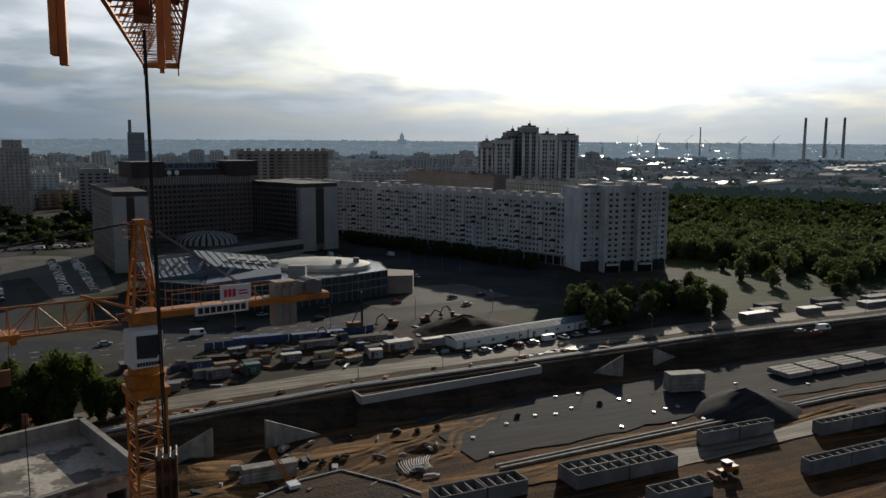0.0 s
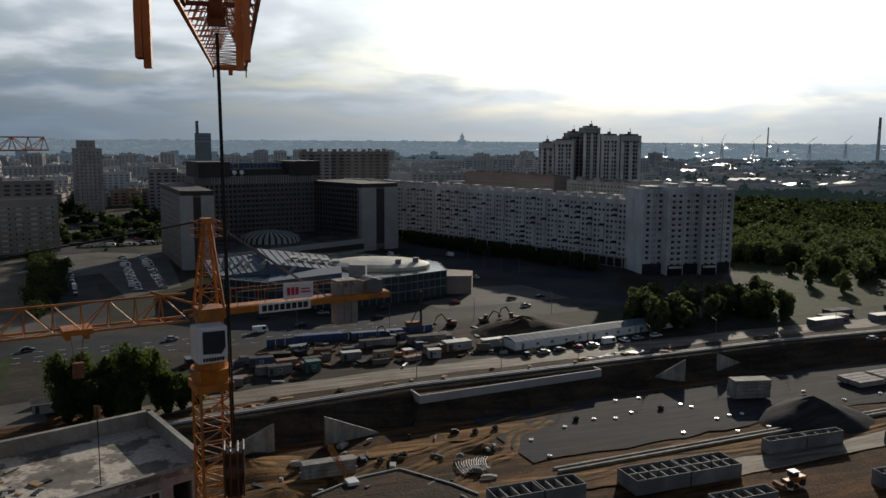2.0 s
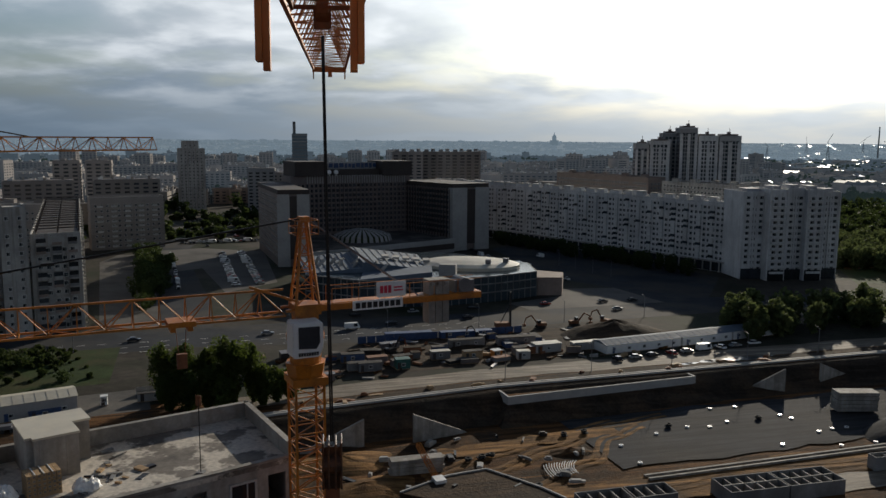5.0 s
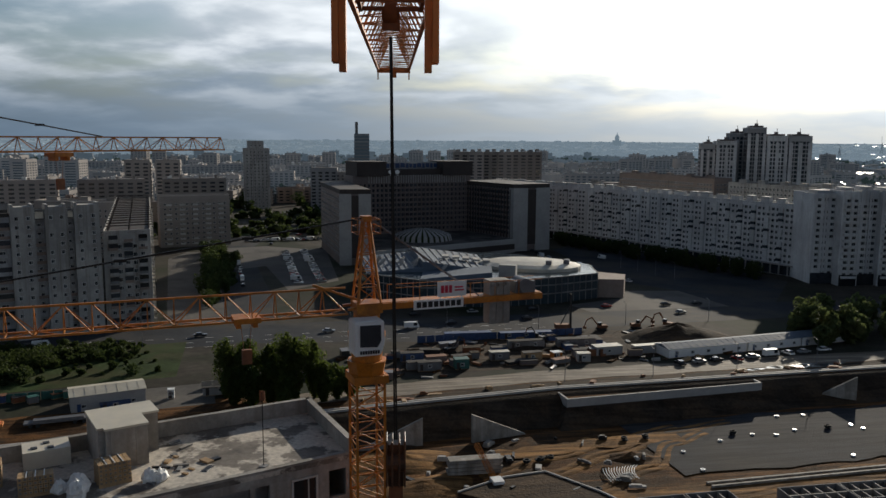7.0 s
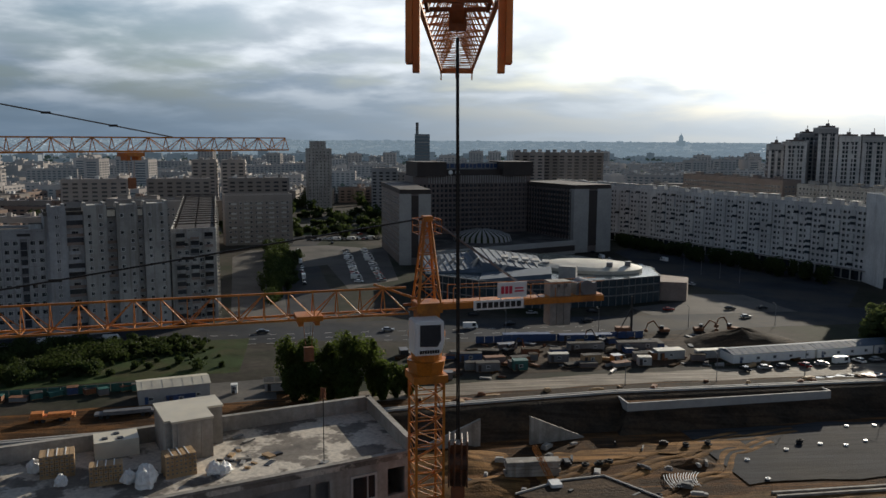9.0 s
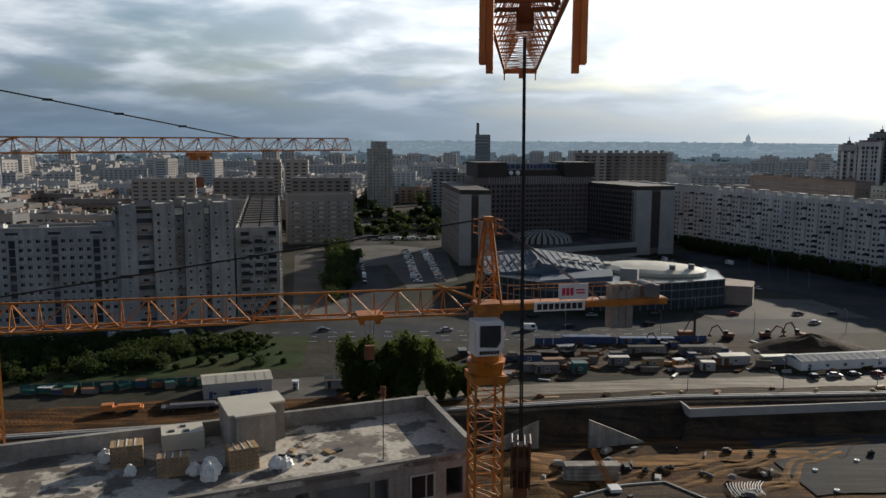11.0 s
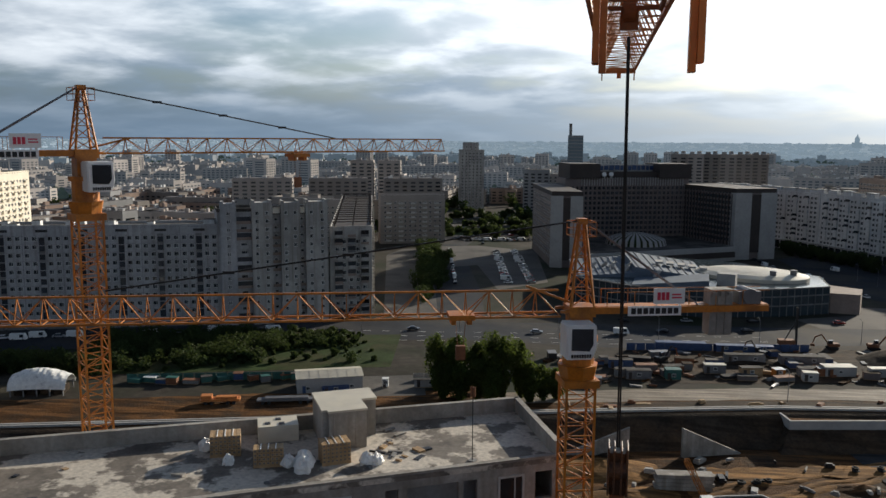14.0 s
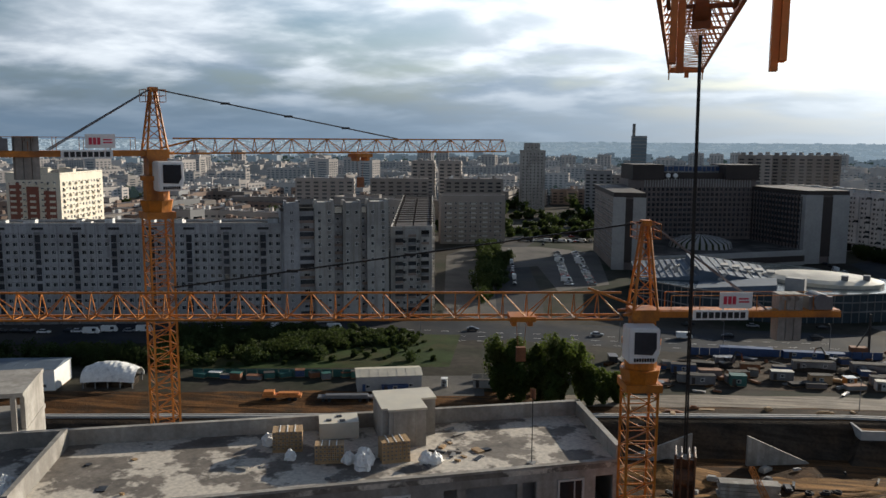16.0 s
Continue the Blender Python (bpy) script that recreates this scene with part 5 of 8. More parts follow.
    for s in (-1.05, 1.05):
        for i in range(int(tail / 1.8)):
            beam(bm, (-1.6 - i * 1.8, s * 0.62, jib_z + 0.2), (-1.6 - i * 1.8, s * 0.62, jib_z + 1.2), 0.04)
        beam(bm, (-1.6, s * 0.62, jib_z + 1.2), (-tail, s * 0.62, jib_z + 1.2), 0.04)
    part("guard_rail", bm, "crane_yellow", c)
    for i in range(3):
        bm = bmesh.new()
        x0 = -tail + 2.4 + i * 0.52
        box(bm, x0, x0 + 0.48, -0.5, 0.5, jib_z - 1.75, jib_z + 1.25)
        box(bm, x0 + 0.1, x0 + 0.38, -0.72, 0.72, jib_z + 0.9, jib_z + 1.1)
        part("counterweight", bm, "concrete", c, "grey concrete counterweight slab")
    bm = bmesh.new()
    box(bm, -tail + 0.5, -tail + 2.0, -0.55, 0.55, jib_z + 0.27, jib_z + 1.1)
    tube(bm, (-tail + 1.3, -0.7, jib_z + 0.8), (-tail + 1.3, 0.7, jib_z + 0.8), 0.5, n=12)
    part("winch", bm, "steel", c, "hoist winch")
    return c, jib_z


def dress_crane(c, jib_z, side, cab_x, sign_x):
    """The white cab and the boards on the counter-jib; side is the local y on which they hang."""
    s = side
    cab = root("cab", "", "")
    cab.parent = c
    del_keys = [k for k in cab.keys()]
    for k in del_keys:
        del cab[k]
    cab.matrix_basis = place(cab_x, s * 1.25, jib_z - 2.75, 0 if s < 0 else 180)
    bm = bmesh.new()
    prof = [(-0.95, 0.0), (0.75, 0.0), (1.0, 0.75), (0.95, 2.2), (-0.95, 2.2)]
    lo = [bm.verts.new((x, -0.85, z)) for x, z in prof]
    hi = [bm.verts.new((x, 0.75, z)) for x, z in prof]
    for i in range(5):
        bm.faces.new((lo[i], lo[(i + 1) % 5], hi[(i + 1) % 5], hi[i]))
    bm.faces.new(lo[::-1])
    bm.faces.new(hi)
    bmesh.ops.bevel(bm, geom=bm.edges[:], offset=0.08, segments=2, affect="EDGES")
    part("cab_body", bm, "white_paint", cab)
    bm = bmesh.new()
    pts = [(-0.62, 0.62), (0.5, 0.55), (0.74, 0.95), (0.72, 1.95), (-0.62, 1.98)]
    lo = [bm.verts.new((x, -0.865, z)) for x, z in pts]
    hi = [bm.verts.new((x, -0.90, z)) for x, z in pts]
    for i in range(5):
        bm.faces.new((lo[i], lo[(i + 1) % 5], hi[(i + 1) % 5], hi[i]))
    bm.faces.new(hi)
    bmesh.ops.recalc_face_normals(bm, faces=bm.faces[:])
    part("cab_window", bm, "glass", cab, "dark cab window")
    bm = bmesh.new()
    box(bm, 0.985, 1.02, -0.65, 0.55, 0.85, 2.0)
    part("cab_window", bm, "glass", cab)
    bm = bmesh.new()
    sign_bars(bm, -0.65, 0.65, 0.14, 0.36, -0.87, 8)
    part("cab_lettering", bm, "black_paint", cab, "row of black bars")
    board = root("board", "", "")
    for k in [k for k in board.keys()]:
        del board[k]
    board.parent = c
    board.matrix_basis = place(sign_x, s * 0.74, jib_z - 0.32, 0 if s < 0 else 180)
    bm = bmesh.new()
    box(bm, -1.75, 1.75, -0.05, 0, 0, 0.62)
    part("name_board", bm, "white_paint", board, "long white board")
    bm = bmesh.new()
    sign_bars(bm, -1.6, 1.6, 0.12, 0.5, -0.053, 8)
    part("board_lettering", bm, "black_paint", board, "row of black bars")
    bm = bmesh.new()
    box(bm, -0.1, 1.95, -0.05, 0, 0.75, 1.75)
    for x in (0.1, 1.6):
        box(bm, x, x + 0.08, 0.0, 0.06, 0.3, 1.7)
    part("logo_board", bm, "white_paint", board, "square white board")
    bm = bmesh.new()
    sign_bars(bm, 0.1, 0.95, 1.0, 1.5, -0.053, 3)
    part("logo_shape", bm, "red_paint", board, "red shapes")
    bm = bmesh.new()
    box(bm, 1.1, 1.7, -0.07, -0.053, 1.3, 1.4)
    box(bm, 1.1, 1.75, -0.07, -0.053, 1.1, 1.2)
    part("logo_shape", bm, "red_paint", board, "red shapes")


crane_a, za = tower_crane("orange-yellow tower crane beside the unfinished building", -18.2, 49.9, -6.0, 57.2, 216.0, 46.0, 12.4, 5.5, trolley=0.14)
dress_crane(crane_a, za, 1, 0.4, -4.7)
crane_b, zb = tower_crane("orange-yellow tower crane behind the unfinished building", -53.4, 40.6, -6.0, 66.7, 70.0, 34.5, 12.0, 4.6, width=1.75, jib_w=1.0, trolley=0.5)
dress_crane(crane_b, zb, -1, 0.5, -5.0)


# ---- our own crane: the jib that reaches out over the camera, as it stands midway through the slew ----
def own_crane():
    bearing = 16.9 + 1.2 + 90.0
    c = root("tower_crane", "orange lattice jib with dark hoist rope and hook block", "crane", place(0, 0, 0, bearing))
    w = 1.3

    def z(x):
        return EYE + 1.79 + 0.028 * x

    for i in range(9):
        bm = bmesh.new()
        x0, x1 = 2.0 + i * 3.8, 2.0 + (i + 1) * 3.8
        lattice(bm, (x0, 0, z(x0)), (x1, 0, z(x1)), w, 3, 0.08, 0.024, kind="tri")
        part("jib_section", bm, "jib_orange", c)
    bm = bmesh.new()
    xe = 2.0 + 9 * 3.8
    box(bm, xe, xe + 0.15, -w / 2 - 0.05, w / 2 + 0.05, z(xe) - 0.12, z(xe) + 0.1)
    for s in (-1, 1):
        beam(bm, (xe + 0.1, s * w / 2, z(xe) - 0.4), (xe + 0.1, s * w / 2, z(xe) + 0.2), 0.05)
    box(bm, xe - 0.1, xe + 0.1, -0.12, 0.05, z(xe) - 0.32, z(xe))
    part("jib_end", bm, "jib_orange", c)
    for s in (-1, 1):                                        # stepped hangers before the cab
        bm = bmesh.new()
        box(bm, 7.25, 7.35, s * 0.31 - 0.026, s * 0.31 + 0.026, EYE + 0.47, z(7.15) + 0.05)
        box(bm, 7.21, 7.39, s * 0.362 - 0.024, s * 0.362 + 0.024, EYE + 0.535, z(7.15) + 0.05)
        part("hanger", bm, "jib_orange", c, "stepped steel hanger")
    bm = bmesh.new()
    beam(bm, (7.3, -w / 2, z(7.3)), (7.3, w / 2, z(7.3)), 0.06)
    part("hanger_beam", bm, "jib_orange", c)
    xt = 14.7
    bm = bmesh.new()
    for s in (-1, 1):
        box(bm, xt - 0.5, xt + 0.5, s * 0.5 - 0.03, s * 0.5 + 0.03, z(xt) - 0.14, z(xt) - 0.05)
        box(bm, xt + s * 0.45 - 0.03, xt + s * 0.45 + 0.03, -0.47, 0.47, z(xt) - 0.13, z(xt) - 0.06)
    tube(bm, (xt, -0.1, z(xt) - 0.2), (xt, 0.1, z(xt) - 0.2), 0.2, n=18)
    box(bm, xt - 0.06, xt + 0.06, -0.14, 0.14, z(xt) - 0.5, z(xt) - 0.14)
    part("trolley", bm, "rust", c, "dark trolley with rope sheave")
    bm = bmesh.new()
    top = Vector((xt, 0.0, z(xt) - 0.6))
    bot = Vector((xt, -0.07, EYE - 5.15))
    for s in (-0.011, 0.011):
        tube(bm, top + Vector((0, s, 0)), bot + Vector((0, s * 1.6, 0)), 0.017, n=6)
    part("hoist_rope", bm, "cable", c, "dark steel hoist rope")
    bm = bmesh.new()
    y = -0.07
    z1 = EYE - 5.1
    for s in (-0.155, -0.06, 0.06, 0.155):
        box(bm, xt - 0.24, xt + 0.24, y + s - 0.016, y + s + 0.016, z1 - 0.82 + 0.02 * abs(s), z1 - (0.02 if abs(s) < 0.1 else 0.0))
    tube(bm, (xt, y - 0.14, z1 - 0.42), (xt, y + 0.14, z1 - 0.42), 0.22, n=18)
    box(bm, xt - 0.14, xt + 0.14, y - 0.135, y + 0.135, z1 - 0.84, z1 - 0.1)
    bmesh.ops.bevel(bm, geom=[e for e in bm.edges if e.calc_length() > 0.3], offset=0.008, segments=1, affect="EDGES")
    part("hook_block", bm, "worn_black", c, "brown-black hook block with worn cheek plates")
    bm = bmesh.new()
    box(bm, xt - 0.1, xt + 0.1, y - 0.12, y + 0.12, z1 - 1.35, z1 - 0.845)
    tube(bm, (xt, y, z1 - 1.9), (xt, y, z1 - 1.3), 0.05, n=10)
    part("hook", bm, "rust", c, "rusty red hook shank")
    bm = bmesh.new()                                         # mast below, out of sight
    box(bm, -0.95, 0.95, -0.95, 0.95, EYE - 4.2, EYE - 3.0)
    part("slewing_ring", bm, "jib_orange", c)
    for i in range(18):
        bm = bmesh.new()
        a = LOW + i * (EYE - 4.3 - LOW) / 18
        lattice(bm, (0, 0, a), (0, 0, a + (EYE - 4.3 - LOW) / 18), 1.8, 2, 0.17, 0.085)
        part("mast_section", bm, "jib_orange", c)
    bm = bmesh.new()
    for s in (-0.7, 0.7):
        beam(bm, (-0.8, s, EYE - 3.0), (-0.6, s * 0.4, EYE + 8), 0.16)
        beam(bm, (-0.75, s, EYE + 1.85), (2.0, s * w / 1.4, z(2)), 0.14)
    part("tower_head", bm, "jib_orange", c)


own_crane()


# ---- things on the unfinished roof ----
def roof_things():
    z = ROOF_Z + 0.004
    h = root("stair_head", "bare concrete stair and lift head on the roof", "stair head", place(-34.9, 45.5, z, 48))
    bm = bmesh.new()
    prism(bm, [(0, 0), (2.7, 0), (2.7, 2.2), (3.9, 2.2), (3.9, 4.6), (-0.4, 4.6), (-0.4, 0.4), (0, 0.4)], 0, 2.75)
    part("wall", bm, "concrete", h)
    bm = bmesh.new()
    prism(bm, [(-0.08, -0.08), (2.78, -0.08), (2.78, 2.12), (3.98, 2.12), (3.98, 4.68), (-0.48, 4.68), (-0.48, 0.32), (-0.08, 0.32)], 2.754, 2.9)
    part("roof_slab", bm, "roof_pale", h)
    for x in (0.3, 1.9):
        bm = bmesh.new()
        box(bm, x, x + 0.5, -0.06, -0.002, 0, 2.7)
        part("wall_rib", bm, "concrete", h)
    h = root("vent_block", "low pale concrete vent block with square holes", "vent", place(-40.2, 44.0, z, 44))
    bm = bmesh.new()
    box(bm, 0, 2.9, 0, 2.1, 0, 1.2)
    part("body", bm, "roof_pale", h)
    # raised black plates stand in for the shade inside the holes
    for x, y in ((0.5, 0.5), (1.3, 1.3), (1.5, 0.3)):
        bm = bmesh.new()
        box(bm, x, x + 0.4, y, y + 0.4, 1.204, 1.26)
        part("hatch", bm, "black_paint", h, "dark square hole")
    h = root("vent_block", "small pale concrete vent with a round opening", "vent", place(-44.0, 43.4, z, 44))
    bm = bmesh.new()
    box(bm, 0, 1.2, 0, 1.1, 0, 0.75)
    part("body", bm, "roof_pale", h)
    # black disc in place of the opening's shade
    bm = bmesh.new()
    tube(bm, (0.6, 0.55, 0.752), (0.6, 0.55, 0.8), 0.36, n=16)
    part("opening", bm, "black_paint", h, "round dark opening")

    def pallet(x, y, deg, nx, nz, w, d, hgt):
        p = root("block_pallet", "pallet of strapped yellowish building blocks on the roof", "pallet", place(x, y, z, deg), "pallets of blocks")
        bm = bmesh.new()
        for k in range(3):
            box(bm, 0, w, k * (d - 0.12) / 2, k * (d - 0.12) / 2 + 0.12, 0, 0.14)
        box(bm, 0, w, 0, d, 0.142, 0.17)
        part("pallet_base", bm, "timber", p)
        bm = bmesh.new()
        box(bm, 0.012, w / nx - 0.012, 0.012, d / 2 - 0.012, 0, hgt / nz - 0.03)
        box(bm, 0.08, w / nx - 0.08, 0.0, 0.02, 0.07, hgt / nz - 0.1, 1)
        me = bpy.data.meshes.new("block")
        bm.to_mesh(me)
        bm.free()
        me.materials.append(M["timber"])
        me.materials.append(M["dark_concrete"])
        for i in range(nx):
            for j in range(2):
                for k in range(nz):
                    ob = new("block", me)
                    ob.parent = p
                    ob.matrix_basis = place(i * w / nx, j * d / 2, 0.18 + k * hgt / nz)
        bm = bmesh.new()
        for i in range(1, 4):
            box(bm, i * w / 4 - 0.03, i * w / 4 + 0.03, -0.02, d + 0.02, 0.18 + hgt - 0.03, 0.18 + hgt + 0.01)
        part("strap", bm, "white_paint", p)

    pallet(-41.2, 40.2, 42, 7, 5, 2.1, 1.4, 1.35)
    pallet(-37.4, 40.4, 39, 7, 4, 2.0, 1.0, 1.15)
    pallet(-33.6, 43.0, 50, 7, 5, 2.0, 1.4, 1.35)
    for x, y, s in ((-35.6, 41.9, 0.5), (-35.1, 42.5, 0.42), (-39.4, 40.1, 0.4), (-42.6, 41.2, 0.5)):
        bag(x, y, z, s)
    for x, y, s in ((-34.2, 41.7, 0.62), (-34.6, 42.3, 0.7), (-31.3, 44.9, 0.5), (-30.7, 45.3, 0.45)):
        bag(x, y, z, s)
    rng = random.Random(77)
    for k in range(26):                                      # offcuts and rubble
        x, y = on_roof(0.30 + 0.62 * rng.random(), 0.12 + 0.7 * rng.random())
        if k < 12:
            x, y = -33.0 + 4.5 * rng.random(), 46.5 + 2.8 * rng.random()
        bm = bmesh.new()
        a, b, c = 0.12 + 0.5 * rng.random() ** 2, 0.08 + 0.2 * rng.random(), 0.04 + 0.14 * rng.random()
        box(bm, -a, a, -b, b, 0, c)
        for v in bm.verts:
            v.co += Vector((rng.uniform(-0.04, 0.04), rng.uniform(-0.04, 0.04), 0))
        ob = part("offcut", bm, ("timber", "dark_concrete", "concrete", "black_paint")[k % 4])
        ob.matrix_basis = place(x, y, z, 360 * rng.random())
        tagged(ob, "loose offcut of building material on the roof", "rubble", "offcuts on the roof")
    c = root("marker_pole", "thin dark steel pole standing by the parapet", "pole", place(-25.3, 49.0, z))
    bm = bmesh.new()
    tube(bm, (0, 0, 0), (0, 0, 5.2), 0.035, n=6)
    part("pole", bm, "cable", c)
    bm = bmesh.new()
    box(bm, -0.2, 0.2, -0.02, 0.02, 4.6, 5.3)
    part("tag", bm, "rust", c)
    bm = bmesh.new()
    box(bm, -0.25, 0.25, -0.25, 0.25, 0, 0.1)
    part("foot", bm, "dark_concrete", c)
    # a further concrete frame beyond the cross wall
    f = root("unfinished_block", "open concrete frame of the next building section", "building", place(-63.6, 34.5, 0, 48))
    for k in range(4):
        bm = bmesh.new()
        box(bm, -9.6 + k * 3.0, -9.2 + k * 3.0, -0.2, 0.2, ROOF_Z - 8, ROOF_Z + 1.5)
        part("column", bm, "concrete", f)
    for zz in (ROOF_Z - 1.7, ROOF_Z + 1.5):
        bm = bmesh.new()
        box(bm, -10, 0.4, -0.3, 7, zz, zz + 0.35)
        part("slab", bm, "concrete", f)
    bm = bmesh.new()
    box(bm, 0.0, 0.35, 0.3, 6.8, ROOF_Z - 8, ROOF_Z + 1.48)
    part("end_wall", bm, "concrete", f)
    bm = bmesh.new()
    box(bm, -10, 0.4, -0.25, 7, -6.5, ROOF_Z - 8.01)
    part("lower_storeys", bm, "concrete", f)
    for k in range(9):
        bag(-51.5 + 3.2 * rng.random(), 23.5 + 3.2 * rng.random(), z, 0.45 + 0.2 * rng.random())


def bag(x, y, z, s):
    bm = bmesh.new()
    bmesh.ops.create_icosphere(bm, subdivisions=3, radius=1.0)
    for v in bm.verts:
        here = Vector((x * 3, y * 3, 0))
        n = 1 + 0.3 * noise.noise(v.co * 2.0 + here) + 0.28 * noise.noise(v.co * 5.0 + here)
        neck = 1.0 - 0.35 * max(0.0, v.co.z)
        v.co = Vector((v.co.x * n * neck, v.co.y * n * neck, max(-0.6, v.co.z * n * 1.15) + 0.6)) * s
    ob = part("plastic_bag", bm, "tarp", smooth=False)
    ob.matrix_basis = place(x, y, z)
    tagged(ob, "crumpled white plastic sack of insulation", "sack", "white sacks")


roof_things()


# ---- plants ----
def leaf_cloud(rng, lumps, count, size):
    """Leaf quads on the shells of several lumps (centre, radii); returns vertices as an array."""
    lumps = np.array(lumps, float)
    pick = rng.integers(0, len(lumps), count)
    d = rng.normal(size=(count, 3))
    d /= np.linalg.norm(d, axis=1)[:, None]
    r = 0.62 + 0.42 * rng.random(count)
    c = lumps[pick, :3] + d * lumps[pick, 3:6] * r[:, None]
    a = rng.normal(size=(count, 3))
    a /= np.linalg.norm(a, axis=1)[:, None]
    b = np.cross(a, rng.normal(size=(count, 3)))
    b /= np.linalg.norm(b, axis=1)[:, None]
    s = size * (0.6 + 0.8 * rng.random(count))[:, None]
    return np.stack([c - a * s, c - b * s * 0.6, c + a * s, c + b * s * 0.6], 1).reshape(-1, 3)


def quads(name, verts, key, parent=None):
    n = len(verts) // 4
    me = bpy.data.meshes.new(name)
    me.vertices.add(4 * n)
    me.vertices.foreach_set("co", verts.ravel())
    me.loops.add(4 * n)
    me.loops.foreach_set("vertex_index", np.arange(4 * n, dtype=np.int32))
    me.polygons.add(n)
    me.polygons.foreach_set("loop_start", np.arange(0, 4 * n, 4, dtype=np.int32))
    me.update(calc_edges=True)
    me.materials.append(M[key])
    ob = new(name, me)
    if parent:
        ob.parent = parent
    return ob


def crown_lumps(rng, h, w, n=9, low=0.25):
    out = []
    for i in range(n):
        f = low + (0.95 - low) * (i + 0.5) / n
        spread = w * 0.5 * math.sin(math.pi * min(1, 0.22 + 0.8 * (1 - f)))
        t = rng.random() * 6.28
        r = spread * 0.6 * rng.random()
        s = spread * (0.55 + 0.3 * rng.random())
        out.append((r * math.cos(t), r * math.sin(t), h * f, s, s, h * 0.13 + s * 0.4))
    return out


def tree(x, y, z, h, w, seed, key="leaf_dark", leaves=6500, size=0.40, label="leafy dark green tree standing by the site road", group="trees by the site road"):
    rng = np.random.default_rng(seed)
    t = root("tree", label, "tree", place(x, y, z), group)
    bm = bmesh.new()
    tube(bm, (0, 0, -0.4), (0.15, 0, h * 0.45), 0.3, 0.2, 8)
    tube(bm, (0.15, 0, h * 0.45), (0.0, 0.1, h * 0.85), 0.2, 0.05, 8)
    for i in range(6):
        a = 1.05 * i + rng.random()
        f = 0.25 + 0.09 * i
        tube(bm, (0.1, 0, h * f), (w * 0.32 * math.cos(a), w * 0.32 * math.sin(a), h * (f + 0.16)), 0.1, 0.03, 6)
    part("trunk", bm, "bark", t)
    lumps = crown_lumps(rng, h * 0.92, w, 26, 0.06)
    for i in range(6):                            # the upper shoots narrow to a point
        f = i / 6
        lumps.append((0.5 * (rng.random() - 0.5) * w * (1 - f), 0.5 * (rng.random() - 0.5) * w * (1 - f), h * (0.72 + 0.26 * f), w * 0.2 * (1.1 - f), w * 0.2 * (1.1 - f), h * 0.07))
    quads("crown", leaf_cloud(rng, lumps, leaves, size), key, t)
    return t


for k, (x, y, h, w) in enumerate(((-107.5, 187, 15.5, 7), (-104, 190.5, 14.5, 6.5), (-100.5, 186, 16.5, 7.5), (-97.5, 191, 14, 6.5), (-92, 191.5, 17.5, 7.5), (-88.5, 188.5, 17, 8), (-85.5, 193, 15.5, 7), (-98, 182.5, 10, 7), (-102.5, 182, 9.5, 7), (-94, 185, 11, 7), (-82, 191, 10.5, 7), (-79.5, 194, 9.5, 6), (-77, 197, 8, 6), (-90, 184.5, 9, 6))):
    tree(x, y, 0, h, w, 100 + k, "leaf_near", 6800, 0.3)


def wood(name, label, spots, key, leaves, size, seed):
    """Many trees or bushes as one stand; spots are x, y, z, height, width."""
    rng = np.random.default_rng(seed)
    out = []
    for x, y, z, h, w in spots:
        v = leaf_cloud(rng, crown_lumps(rng, h, w, 7, 0.12), leaves, size)
        out.append(v + np.array([x, y, z]))
    return tagged(quads(name, np.concatenate(out), key), label, "trees", kind="stuff")


rngw = random.Random(12)
far_wood, near_wood, hedge, scrub, street_trees = [], [], [], [], []
for k in range(2300):                                        # the wood beyond the long block
    az, d = radians(rngw.uniform(-32, -15.3)), 400 + 640 * rngw.random() ** 0.9
    if d < 480 and az > radians(-19):
        continue
    if d < 445 and rngw.random() < 0.86:
        continue
    if rngw.random() < (0.45 if d < 470 else 0.12):
        continue
    h = rngw.uniform(4.5, 12.5)
    (near_wood if d < 620 else far_wood).append((-d * math.sin(az), d * math.cos(az), -0.3, h, h * rngw.uniform(0.8, 1.2)))
for k in range(46):                                          # trees at the end of the cabins
    u, v = rngw.uniform(66, 130), rngw.uniform(26, 52)
    x, y = site(u, v)
    near_wood.append((x, y, -0.2, rngw.uniform(7, 13), rngw.uniform(6, 9)))
for k in range(560):                                         # scrub before the slab building
    f = rngw.random()
    x0, y0 = -205 + 66 * f, 150 + 52 * f
    d = rngw.random() ** 0.8
    x, y = x0 - 26 * d + rngw.uniform(-3, 3), y0 + 29 * d + rngw.uniform(-3, 3)
    if f > 0.62 and d < 0.45 and rngw.random() < 0.75:
        continue
    h = (1.0 + 3.6 * rngw.random() ** 2) * (0.6 if f > 0.7 else 1)
    scrub.append((x, y, -0.1, h, h * rngw.uniform(1.3, 2.4)))
for k in range(150):
    f = rngw.random()
    x, y = -300 + 100 * f + rngw.uniform(-4, 4), 95 + 60 * f + rngw.uniform(-5, 5)
    h = rngw.uniform(3, 6)
    scrub.append((x, y, -0.1, h, h * 1.2))
for k in range(56):                                          # the shaded row before the winding block
    f = (k + rngw.random()) / 56
    x, y = -50 + 108 * f - 11 + rngw.uniform(-6, 2), 545 - 104 * f - 11 + rngw.uniform(-7, 3)
    hedge.append((x, y, -0.2, rngw.uniform(5, 8.5), rngw.uniform(6, 9)))
for k in range(46):                                          # street trees by the corner block
    f = rngw.random()
    x, y = -173 - 52 * f + rngw.uniform(-5, 5), 290 + 105 * f + rngw.uniform(-6, 6)
    street_trees.append((x, y, -0.2, rngw.uniform(4, 8), rngw.uniform(4, 7)))
